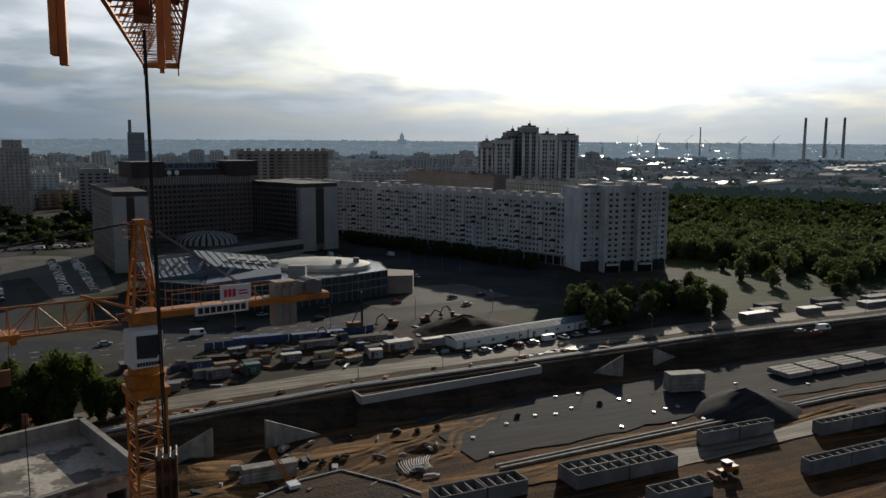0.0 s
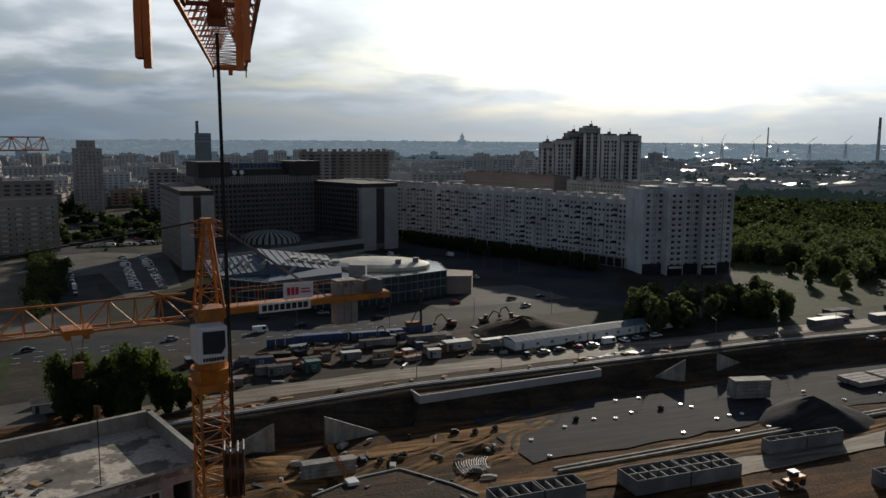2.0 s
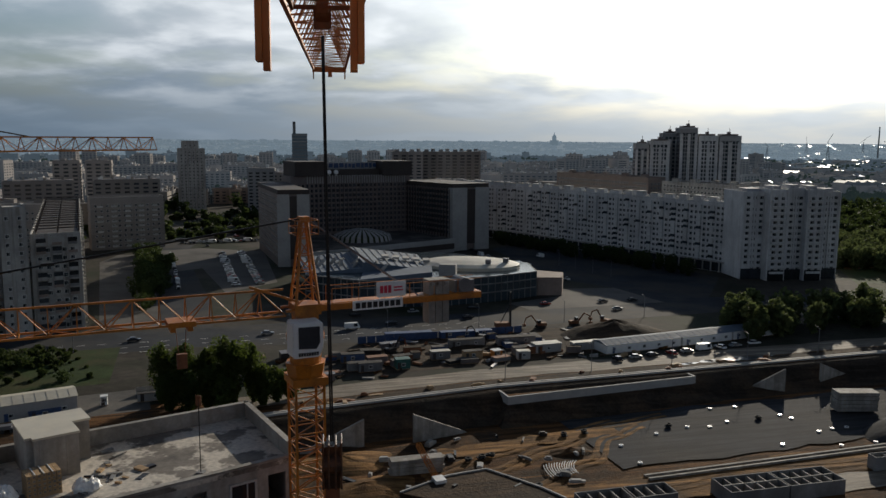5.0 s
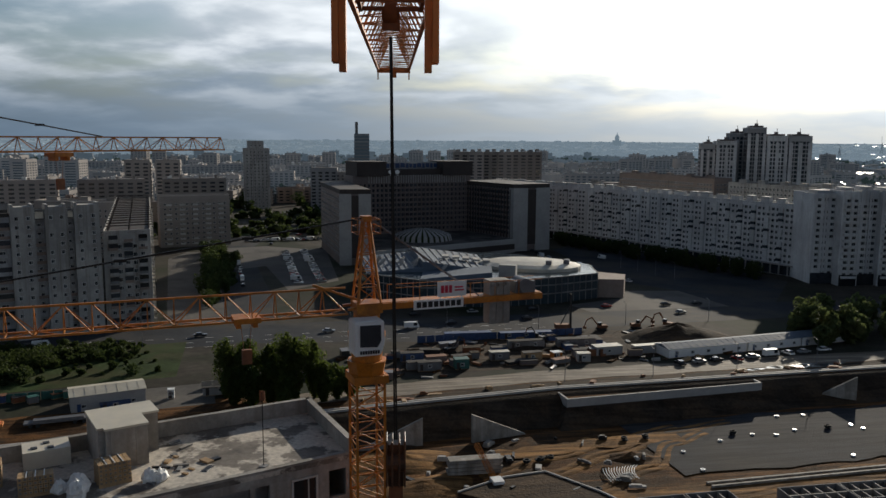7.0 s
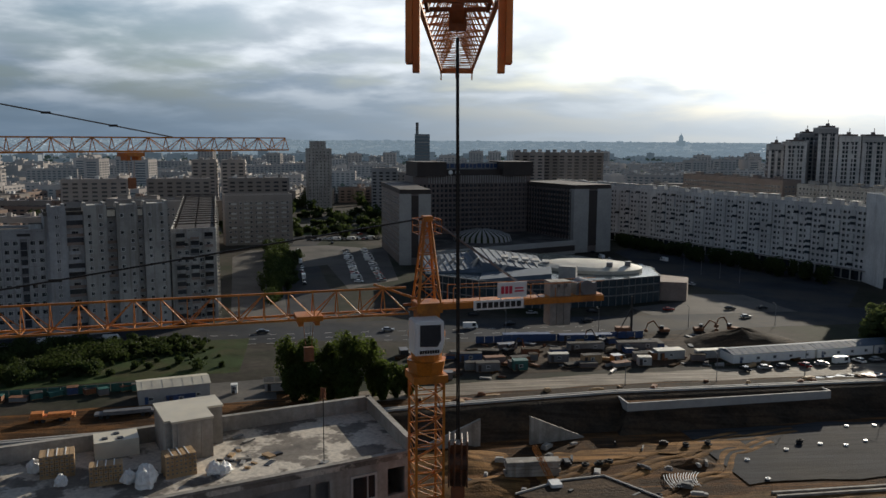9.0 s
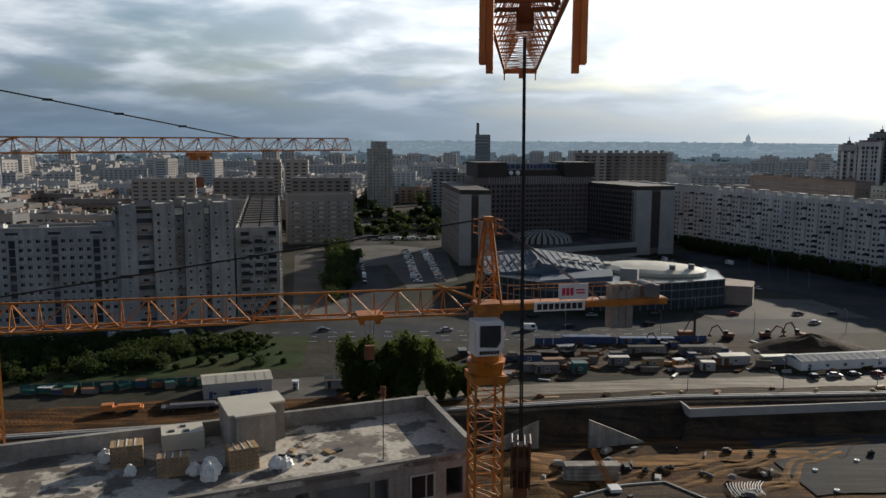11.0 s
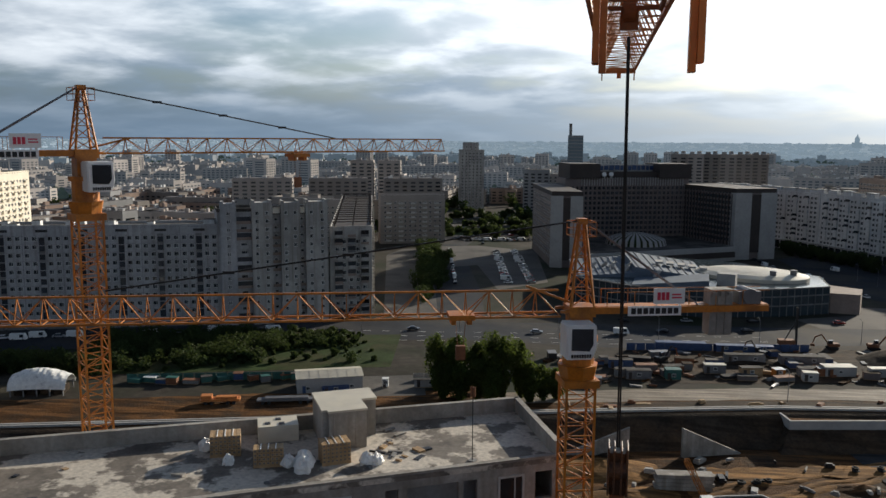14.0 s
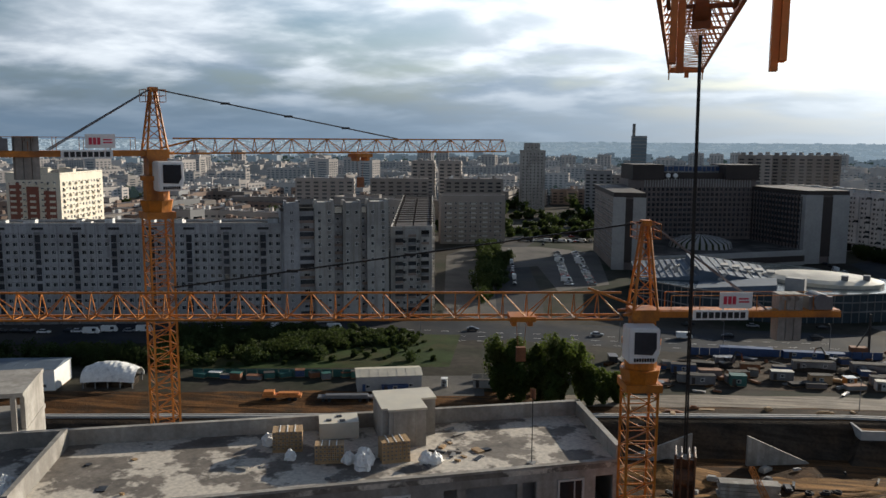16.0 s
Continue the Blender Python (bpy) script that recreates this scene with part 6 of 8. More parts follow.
for k in range(44):                                          # the dark stand beside the side street
    f = rngw.random()
    x, y = -185 - 72 * f + rngw.uniform(-8, 7), 314 + 124 * f + rngw.uniform(-6, 6)
    street_trees.append((x, y, -0.2, rngw.uniform(5, 9), rngw.uniform(5, 8)))
for k in range(260):                                         # green courtyards among the far blocks
    az, d = radians(rngw.uniform(8, 62)), rngw.uniform(560, 1500)
    far_wood.append((-d * math.sin(az), d * math.cos(az), -0.3, rngw.uniform(7, 13), rngw.uniform(9, 15)))
for k in range(80):                                          # dark verge trees beyond the cross street
    az, d = radians(rngw.uniform(23, 35)), rngw.choice((575, 590, 640, 700, 740)) + rngw.uniform(-6, 6)
    far_wood.append((-d * math.sin(az), d * math.cos(az), -0.3, rngw.uniform(3, 6), rngw.uniform(6, 10)))
wood("woodland", "dense dark green wood of broad-leaved trees", near_wood, "leaf", 420, 0.85, 1)
wood("woodland", "far dark green treetops", [w for w in far_wood if math.hypot(w[0], w[1]) < 900], "leaf_dark", 140, 1.5, 2)
# these treetops glow with haze painted into their leaf material
wood("woodland", "hazy treetops in the distance", [w for w in far_wood if math.hypot(w[0], w[1]) >= 900], "haze_leaf", 110, 1.9, 6)
wood("scrub", "low green bushes on rough ground before the slab building", scrub, "leaf_dark", 330, 0.36, 3)
wood("hedge", "row of dark trees along the winding block", hedge, "leaf_dark", 420, 0.6, 4)
wood("street_trees", "rows of small street trees beside the corner block", street_trees, "leaf_dark", 420, 0.45, 5)


# ---- streets, squares and verges ----
def sheet(name, key, pts, z, label, category):
    bm = bmesh.new()
    bm.faces.new([bm.verts.new((x, y, z)) for x, y in pts])
    bmesh.ops.recalc_face_normals(bm, faces=bm.faces[:])
    if bm.faces[:][0].normal.z < 0:
        bmesh.ops.reverse_faces(bm, faces=bm.faces[:])
    return tagged(part(name, bm, key), label, category, kind="structure")


sheet("avenue", "asphalt", [(-330, 88), (-190, 196), (-134, 238), (-76, 258), (-20, 296), (60, 340), (140, 372), (140, 396), (50, 366), (-24, 322), (-84, 294), (-146, 262), (-200, 230), (-340, 122)], 0.03, "wide asphalt avenue between the site and the town", "road")
sheet("street", "asphalt", [(-150, 262), (-128, 258), (-160, 318), (-236, 440), (-262, 520), (-290, 600), (-312, 596), (-262, 446), (-184, 318)], 0.04, "side street with parked cars", "road")
sheet("cross_street", "asphalt", [(-420, 470), (-190, 575), (-60, 640), (-66, 654), (-200, 592), (-428, 488)], 0.035, "cross street beyond the hotel", "road")
sheet("pavement", "paving", [(-172, 258), (-150, 262), (-184, 318), (-255, 430), (-268, 424), (-262, 396)], 0.05, "pale dusty pavement beside the corner block", "pavement")
sheet("cross_street", "paving", [(-317, 544), (-244, 572), (-252, 591), (-327, 562)], 0.06, "pale far lane of the cross street", "road")
sheet("verge", "grass", [(-281, 525), (-235, 544), (-244, 564), (-292, 544)], 0.07, "dark green strip along the cross street", "grass")
sheet("pavement", "paving", [(-254, 446), (-236, 462), (-212, 459), (-190, 435), (-198, 393), (-209, 374), (-236, 414)], 0.065, "pale dusty ground at the street crossing", "pavement")
# pale sheet laid over the sunlit patch; its brightness is in the colour
sheet("square", "paving", [(-24, 322), (30, 350), (10, 380), (-14, 372), (-13, 355), (-34, 334)], 0.06, "pale paved forecourt, its sun patch put into the colour", "square")
sheet("car_park", "paving", [(-158, 330), (-146, 360), (-196, 462), (-228, 432)], 0.05, "pale parking ground beside the hotel", "car park")
sheet("square", "asphalt", [(50, 366), (62, 420), (-40, 560), (-62, 500), (-20, 400), (10, 380), (30, 350)], 0.045, "grey asphalt square before the winding block", "square")
sheet("verge", "grass", [(-296, 512), (-252, 598), (-244, 596), (-236, 560), (-280, 496)], 0.07, "green verge with hedges", "grass")
sheet("verge", "grass", [(-205, 145), (-131, 200), (-150, 236), (-235, 180)], 0.05, "rough green grass under the bushes", "grass")
sheet("verge", "grass", [(118, 352), (214, 382), (440, 800), (262, 960), (130, 474)], 0.04, "grassy ground at the edge of the wood", "grass")
sheet("verge", "grass", [(84, 322), (112, 322), (230, 384), (240, 424), (134, 400), (112, 352)], 0.05, "rough meadow beside the site road", "grass")
sheet("clearing", "sand", [(132, 462), (150, 470), (158, 494), (136, 490)], 0.08, "pale sandy clearing", "ground")
sheet("yard", "dark_soil", [(-72, 222), (-58, 224), (-10, 252), (10, 268), (40, 300), (-20, 292), (-76, 256)], 0.04, "dark muddy equipment yard", "yard")
sheet("yard", "paving", [(-128, 168), (-108, 182), (-118, 198), (-140, 182)], 0.06, "grey trampled yard beside the shed", "yard")
for k in range(3):                                           # lane lines on the avenue
    for i in range(26):
        f = i / 26
        x, y = -180 + 150 * f - 3.2 * k, 206 + 76 * f + 5.5 * k + 6
        bm = bmesh.new()
        box(bm, -1.4, 1.4, -0.09, 0.09, 0, 0.008)
        ob = part("lane_line", bm, "white_paint")
        ob.matrix_basis = place(x, y, 0.034, 28)
        tagged(ob, "white painted lane line on the asphalt", "road marking", kind="structure")


# ---- cutting: kerbs, wing walls, trough ----
def cutting_works():
    for name, v, zz, key, hgt in (("kerb", 1.2, 0.0, "hotel_pale", 0.55), ("kerb", 2.9, 0.0, "hotel_pale", 0.4), ("kerb", -51.0, LOW, "concrete", 0.5), ("kerb", -53.0, LOW, "concrete", 0.6)):
        u0, u1 = (-330, 330) if v > 0 else (-12, 330)
        bm = bmesh.new()
        n = 110
        for i in range(n):
            a, b = u0 + (u1 - u0) * i / n, u0 + (u1 - u0) * (i + 0.985) / n
            p, q = Vector(site(a, v)), Vector(site(b, v))
            m = Matrix.Translation((*p, zz - 0.3)) @ Matrix.Rotation(math.atan2((q - p).y, (q - p).x), 4, "Z")
            box(bm, 0, (q - p).length, -0.3, 0.3, 0, hgt + 0.3, 0, m)
        tagged(part(name, bm, key), "pale concrete kerb blocks along the cutting", "kerb", kind="structure")

    def wing(x, y, deg, length, hgt, flip):
        bm = bmesh.new()
        pts = [(0, 0), (length, 0), (length, 0.4), (0, hgt)] if not flip else [(0, 0), (length, 0), (length, hgt), (0, 0.4)]
        lo = [bm.verts.new((px, 0, pz)) for px, pz in pts]
        hi = [bm.verts.new((px, 0.7, pz)) for px, pz in pts]
        for i in range(4):
            bm.faces.new((lo[i], lo[(i + 1) % 4], hi[(i + 1) % 4], hi[i]))
        bm.faces.new(lo[::-1])
        bm.faces.new(hi)
        bmesh.ops.recalc_face_normals(bm, faces=bm.faces[:])
        ob = part("wing_wall", bm, "concrete")
        ob.matrix_basis = place(x, y, LOW - 0.3, deg)
        tagged(ob, "triangular concrete wing wall of an underpass", "wing wall", "wing walls")

    wing(-41.8, 188.5, 40, 15, 7.4, False)
    wing(-66.5, 176, 30, 15.5, 7.0, True)
    wing(69.0, 258.2, 36, 17, 7.4, False)
    wing(44.0, 246.8, 12, 13.2, 7.4, True)
    # the long open trough that juts out of the slope
    t = root("concrete_trough", "long open concrete trough filled with earth", "trough", place(-21.2, 210.5, -2.2, 30.5))
    L = 59.8
    for x0, x1, y0, y1, zz in ((0, L, 0, 0.5, 2.1), (0, 0.5, 0.5, 9.0, 2.1), (L - 0.5, L, 0.5, 9.0, 2.1)):
        bm = bmesh.new()
        box(bm, x0, x1, y0, y1, -0.3, zz)
        part("wall", bm, "hotel_pale", t)
    bm = bmesh.new()
    box(bm, 0.5, L - 0.5, 0.5, 8.4, -1.5, 1.3)
    part("earth_fill", bm, "soil", t, "brown earth")
    bm = bmesh.new()                                         # earth bank that carries it
    lo = [bm.verts.new(p) for p in ((-5, -7, -4.2), (L + 5, -7, -4.2), (L + 2, 9, -4.2), (-2, 9, -4.2))]
    hi = [bm.verts.new(p) for p in ((-0.5, -0.7, -0.15), (L + 0.5, -0.7, -0.15), (L + 0.5, 8.6, -0.15), (-0.5, 8.6, -0.15))]
    for i in range(4):
        bm.faces.new((lo[i], lo[(i + 1) % 4], hi[(i + 1) % 4], hi[i]))
    bm.faces.new(hi)
    part("earth_bank", bm, "dark_soil", t, "dark earth bank")


cutting_works()


# ---- precast units, stacks and heaps on the low ground ----
def heap(name, label, x, y, z, r, hgt, key, seed, sx=1.0, deg=0.0, category="heap"):
    bm = bmesh.new()
    n, m = 30, 9
    rings = []
    for j in range(m):
        f = j / (m - 1)
        ring = []
        for i in range(n):
            t = 2 * math.pi * i / n
            rr = r * (1 - f) * (1 + 0.22 * noise.noise((math.cos(t) * 1.4 + seed, math.sin(t) * 1.4, f)))
            zz = hgt * (f ** 0.85) * (1 + 0.15 * noise.noise((math.cos(t) * 2, math.sin(t) * 2, f * 3 + seed)))
            ring.append(bm.verts.new((rr * math.cos(t) * sx, rr * math.sin(t), zz - 0.3)))
        rings.append(ring)
    for j in range(m - 1):
        for i in range(n):
            bm.faces.new((rings[j][i], rings[j][(i + 1) % n], rings[j + 1][(i + 1) % n], rings[j + 1][i]))
    ob = part(name, bm, key, smooth=True)
    ob.matrix_basis = place(x, y, z, deg)
    return tagged(ob, label, category)


def precast_unit(x, y, deg, length, depth, hgt, cells, rows=1):
    p = root("precast_unit", "open-topped concrete box unit with inner ribs", "precast unit", place(x, y, LOW - 0.1, deg), "precast units")
    t = 0.2
    for x0, x1, y0, y1 in ((0, length, 0, t), (0, length, depth - t, depth), (0, t, t, depth - t), (length - t, length, t, depth - t)):
        bm = bmesh.new()
        box(bm, x0, x1, y0, y1, 0, hgt)
        # dark concrete puts the walls' backlit shade into their colour
        part("wall", bm, "dark_concrete", p)
    for i in range(1, cells):
        bm = bmesh.new()
        box(bm, i * length / cells - 0.12, i * length / cells + 0.12, t, depth - t, 0, hgt - 0.25)
        part("rib", bm, "concrete", p)
        bm = bmesh.new()
        box(bm, i * length / cells - 0.1, i * length / cells + 0.1, -0.05, -0.002, hgt - 0.7, hgt - 0.35)
        part("lug", bm, "dark_concrete", p)
    for i in range(1, rows):
        bm = bmesh.new()
        box(bm, t, length - t, i * depth / rows - 0.12, i * depth / rows + 0.12, 0, hgt - 0.1)
        part("long_rib", bm, "concrete", p)
    bm = bmesh.new()
    box(bm, t, length - t, t, depth - t, 0.1, 0.4)
    part("bottom", bm, "dark_soil", p)


A25 = 25.0
precast_unit(29.0, 166.4, A25, 13.6, 7.5, 3.3, 5, 2)
precast_unit(41.6, 172.3, A25, 13.4, 7.5, 3.3, 5, 2)
precast_unit(64, 192, 24, 11.2, 2.6, 3.4, 3)
precast_unit(74.6, 196.7, 24, 11.2, 2.6, 3.4, 3)
precast_unit(96, 199.4, 24, 11.4, 2.8, 3.4, 4)
precast_unit(106.8, 204.3, 24, 11.4, 2.8, 3.4, 4)
precast_unit(117.6, 209.2, 24, 11.4, 2.8, 3.4, 4)
precast_unit(82.4, 174.8, 25, 13.0, 2.8, 3.4, 5)
precast_unit(94.5, 180.4, 25, 13.0, 2.8, 3.4, 5)
precast_unit(106.6, 186.1, 25, 13.0, 2.8, 3.4, 5)
precast_unit(0.0, 155.5, 26, 10.5, 5.5, 3.2, 4)
precast_unit(9.8, 160.4, 26, 9.5, 5.5, 3.2, 4)
precast_unit(44, 158.0, 25, 14.5, 4.0, 3.2, 5)

heap("gravel_heap", "dark heap of crushed stone", 84, 219, LOW + 0.3, 13, 6.2, "gravel", 2, 1.15, 24)
heap("earth_heap", "dark earth mound in the yard", 8, 288, 0, 12, 5.5, "dark_soil", 3, 1.9, 30)
heap("earth_heap", "brown earth heap beside the cutting", -52, 196, LOW, 5, 2.4, "sand", 4, 1.6)
heap("earth_heap", "sandy spoil heap on the low ground", -56, 172, LOW, 8, 2.6, "sand", 5, 1.7, 30)
heap("earth_heap", "sandy spoil heap on the low ground", -46, 160, LOW, 7, 2.0, "sand", 6, 1.8, 40)
heap("earth_heap", "dark earth heap beside the track", -60, 183, LOW, 4, 1.8, "dark_soil", 7, 1.5)
heap("earth_heap", "small brown heap by the gravel bed", -4, 190, LOW, 3.5, 1.5, "soil", 8, 1.8, 20)
heap("earth_heap", "dark spoil by the yard", -40, 262, 0, 6, 2.4, "dark_soil", 9, 2.0, 25)


def slab_stack(x, y, z, deg, length, depth, layers, each, rows, label):
    s = root("slab_stack", label, "stack", place(x, y, z, deg))
    rng = random.Random(int(x * 7))
    for r in range(rows):
        for k in range(layers):
            bm = bmesh.new()
            o = rng.uniform(-0.25, 0.25)
            box(bm, o, length + o, r * (depth / rows), (r + 0.86) * depth / rows, k * (each + 0.12), k * (each + 0.12) + each)
            part("slab", bm, "concrete", s)
            bm = bmesh.new()
            for f in (0.15, 0.8):
                box(bm, length * f, length * f + 0.25, r * (depth / rows), (r + 0.86) * depth / rows, k * (each + 0.12) - 0.115, k * (each + 0.12) - 0.003)
            part("batten", bm, "timber", s)


slab_stack(67, 232.5, LOW + 0.55, 12, 11.2, 5, 5, 0.95, 1, "tall stack of grey concrete beams")
for k in range(4):
    slab_stack(108 + 11 * k, 247 + 5.6 * k, LOW + 0.55, 27, 10.5, 9, 2, 0.7, 4, "low stack of grey concrete slabs")
slab_stack(-42.3, 167.4, LOW + 0.1, 25, 12, 3.4, 4, 0.75, 1, "block of stacked grey concrete slabs")


def low_wing_wall():
    b = root("low_abutment", "ramp coloured dark for its shadow, edged by sloping pale concrete coping", "abutment", place(0, 0, LOW))
    bm = bmesh.new()
    outline = [(-38, 158), (-2, 150), (-4, 162), (-9.6, 166.5), (-22, 173.6), (-30, 168.2)]
    prism(bm, outline, -0.3, 0.9)
    # dark soil carries the ramp's shadow in its colour
    part("ramp", bm, "dark_soil", b)
    for p, q in (((-38, 158), (-30, 168.2)), ((-30, 168.2), (-22, 173.6)), ((-22, 173.6), (-9.6, 166.5)), ((-9.6, 166.5), (-4, 162))):
        bm = bmesh.new()
        beam(bm, (*p, 1.05), (*q, 1.05), 0.35)
        part("coping", bm, "hotel_pale", b, "pale concrete coping")


low_wing_wall()


def puddles():
    rng = random.Random(4)
    for k in range(12):
        if k < 12:
            x, y = 30 + 2.2 * k + rng.uniform(-2, 2), 254.5 + 1.25 * k + rng.uniform(-1.5, 1.5)
            z = 0.07
        else:
            x, y = rng.uniform(-10, 60), 0
            y = edge_y(x) - rng.uniform(28, 46)
            z = LOW + 0.14
        bm = bmesh.new()
        r = rng.uniform(0.6, 2.0)
        pts = []
        for i in range(16):
            t = 2 * math.pi * i / 16
            rr = r * (1 + 0.4 * noise.noise((math.cos(t) + k, math.sin(t), 0)))
            pts.append((2.2 * rr * math.cos(t), 0.7 * rr * math.sin(t)))
        prism(bm, pts, 0, 0.01)
        ob = part("puddle", bm, "wet")
        ob.matrix_basis = place(x, y, z, 28)
        tagged(ob, "shallow rain puddle on the dusty ground", "puddle", kind="structure")


puddles()


def pipe_bundle():
    p = root("pipe_bundle", "fanned bundle of pale plastic pipes on sandy ground", "pipes", place(-9, 176, LOW + 0.3, 30))
    for i in range(13):
        bm = bmesh.new()
        prev = None
        for k in range(9):
            f = k / 8
            q = Vector((i * 0.55 + 3.0 * f * f * (0.4 + i * 0.05), -3 + 8.0 * f - 1.4 * f * f, 0.15 + 0.1 * (i % 3)))
            if prev is not None:
                tube(bm, prev, q, 0.09, n=6)
            prev = q
        part("pipe", bm, "white_paint", p)


pipe_bundle()


def low_clutter():
    rng = random.Random(21)
    # manhole rings painted white as sun glints on the gravel, and dark stacks of tyres
    for x, y in ((50.9, 227.2), (53.4, 225.2), (46.8, 204.5), (25.2, 212.8), (36, 219), (31, 214), (17, 206), (58, 216), (62, 219), (66, 221), (70, 211), (40, 232), (33, 229), (8, 196), (12, 186), (90, 243), (99, 236), (112, 243), (76, 226), (61, 207)):
        o = root("manhole_ring", "manhole ring on the gravel, painted white for a sun glint", "manhole ring", place(x, y, LOW + 0.1), "manhole rings")
        bm = bmesh.new()
        tube(bm, (0, 0, 0), (0, 0, 0.35), 0.55, 0.55, 14)
        part("ring", bm, "white_paint", o)
        bm = bmesh.new()
        tube(bm, (0, 0, 0.352), (0, 0, 0.37), 0.36, 0.36, 12)
        part("opening", bm, "wet", o)
    for x, y in ((44.5, 223), (20.5, 212), (-24, 181.5), (-22, 183), (-27, 179), (-6, 200), (-1, 203), (-17, 171), (-14, 169.5), (-10, 168), (88, 236)):
        o = root("tyre_stack", "stack of old dark tyres on the ground", "tyres", place(x, y, LOW + 0.35, 360 * rng.random()), "tyre stacks")
        for k in range(3):
            bm = bmesh.new()
            r = 0.62
            prev = None
            for i in range(15):
                t = 2 * math.pi * i / 14
                q = Vector((r * math.cos(t) + (k == 2) * 0.8, r * math.sin(t), 0.2 + 0.36 * (k % 2)))
                if prev is not None:
                    tube(bm, prev, q, 0.2, n=6, caps=False)
                prev = q
            part("tyre", bm, "rubber", o)
    for k in range(60):                                      # timber, plates and blocks strewn about
        if k % 3:
            x, y = rng.uniform(-60, 0), rng.uniform(160, 200)
            if edge_y(x) - y < 16:
                continue
            z = LOW + 0.2
        else:
            x, y = site(rng.uniform(-70, 60), rng.uniform(3.5, 8))
            z = 0.02
        bm = bmesh.new()
        a, b, c = rng.uniform(0.3, 2.4), rng.uniform(0.15, 0.8), rng.uniform(0.12, 0.7)
        box(bm, -a, a, -b, b, 0, c)
        box(bm, -a * 0.8, a * 0.5, -b * 0.7, b * 0.9, c + 0.003, c * 1.5)
        ob = part("material_pile", bm, ("timber", "dark_concrete", "concrete", "rust", "hotel_pale", "black_paint")[k % 6])
        ob.matrix_basis = place(x, y, z, rng.uniform(0, 180))
        tagged(ob, "small pile of building material on bare earth", "pile", "piles of material")


low_clutter()


# ---- vehicles and machines ----
def car(paint, long=4.4, tall=1.45, van=False):
    c = root("car", "parked car with dark windows", "car", None, "parked cars")
    w = 1.76
    bm = bmesh.new()
    prof = [(-long / 2, 0.35), (long / 2, 0.35), (long / 2, 0.75), (long * 0.28, 0.88), (-long / 2, 0.92)]
    if van:
        prof = [(-long / 2, 0.35), (long / 2, 0.35), (long / 2, 1.0), (long * 0.36, tall), (-long / 2, tall)]
    lo = [bm.verts.new((x, -w / 2, z)) for x, z in prof]
    hi = [bm.verts.new((x, w / 2, z)) for x, z in prof]
    for i in range(5):
        bm.faces.new((lo[i], lo[(i + 1) % 5], hi[(i + 1) % 5], hi[i]))
    bm.faces.new(lo[::-1])
    bm.faces.new(hi)
    bmesh.ops.recalc_face_normals(bm, faces=bm.faces[:])
    bmesh.ops.bevel(bm, geom=bm.edges[:], offset=0.07, segments=2, affect="EDGES")
    part("body", bm, paint, c)
    if not van:
        bm = bmesh.new()
        a = [bm.verts.new((x, y, z)) for x, y, z in ((-1.75, -0.8, 0.9), (1.05, -0.8, 0.86), (1.05, 0.8, 0.86), (-1.75, 0.8, 0.9))]
        b = [bm.verts.new((x, y, z)) for x, y, z in ((-1.25, -0.66, tall - 0.06), (0.35, -0.66, tall - 0.04), (0.35, 0.66, tall - 0.04), (-1.25, 0.66, tall - 0.06))]
        for i in range(4):
            bm.faces.new((a[i], a[(i + 1) % 4], b[(i + 1) % 4], b[i]))
        part("windows", bm, "glass", c)
        bm = bmesh.new()
        box(bm, -1.28, 0.38, -0.68, 0.68, tall - 0.055, tall)
        part("car_roof", bm, paint, c)
    else:
        bm = bmesh.new()
        box(bm, long * 0.1, long * 0.34, -w / 2 - 0.01, w / 2 + 0.01, 1.05, tall - 0.2)
        part("windows", bm, "glass", c)
    for x in (-long * 0.3, long * 0.3):
        for y in (-w / 2 + 0.1, w / 2 - 0.1):
            bm = bmesh.new()
            tube(bm, (x, y - 0.1, 0.32), (x, y + 0.1, 0.32), 0.32, n=10)
            part("wheel", bm, "rubber", c)
    return c


M["car_white"], M["car_silver"], M["car_dark"], M["car_red"] = (
    mat("car_white", (0.75, 0.75, 0.74), 0.25, var=0.04), mat("car_silver", (0.36, 0.37, 0.38), 0.3, 0.4, var=0.05),
    mat("car_dark", (0.02, 0.022, 0.028), 0.2, var=0.1), mat("car_red", (0.28, 0.02, 0.02), 0.25, var=0.1))


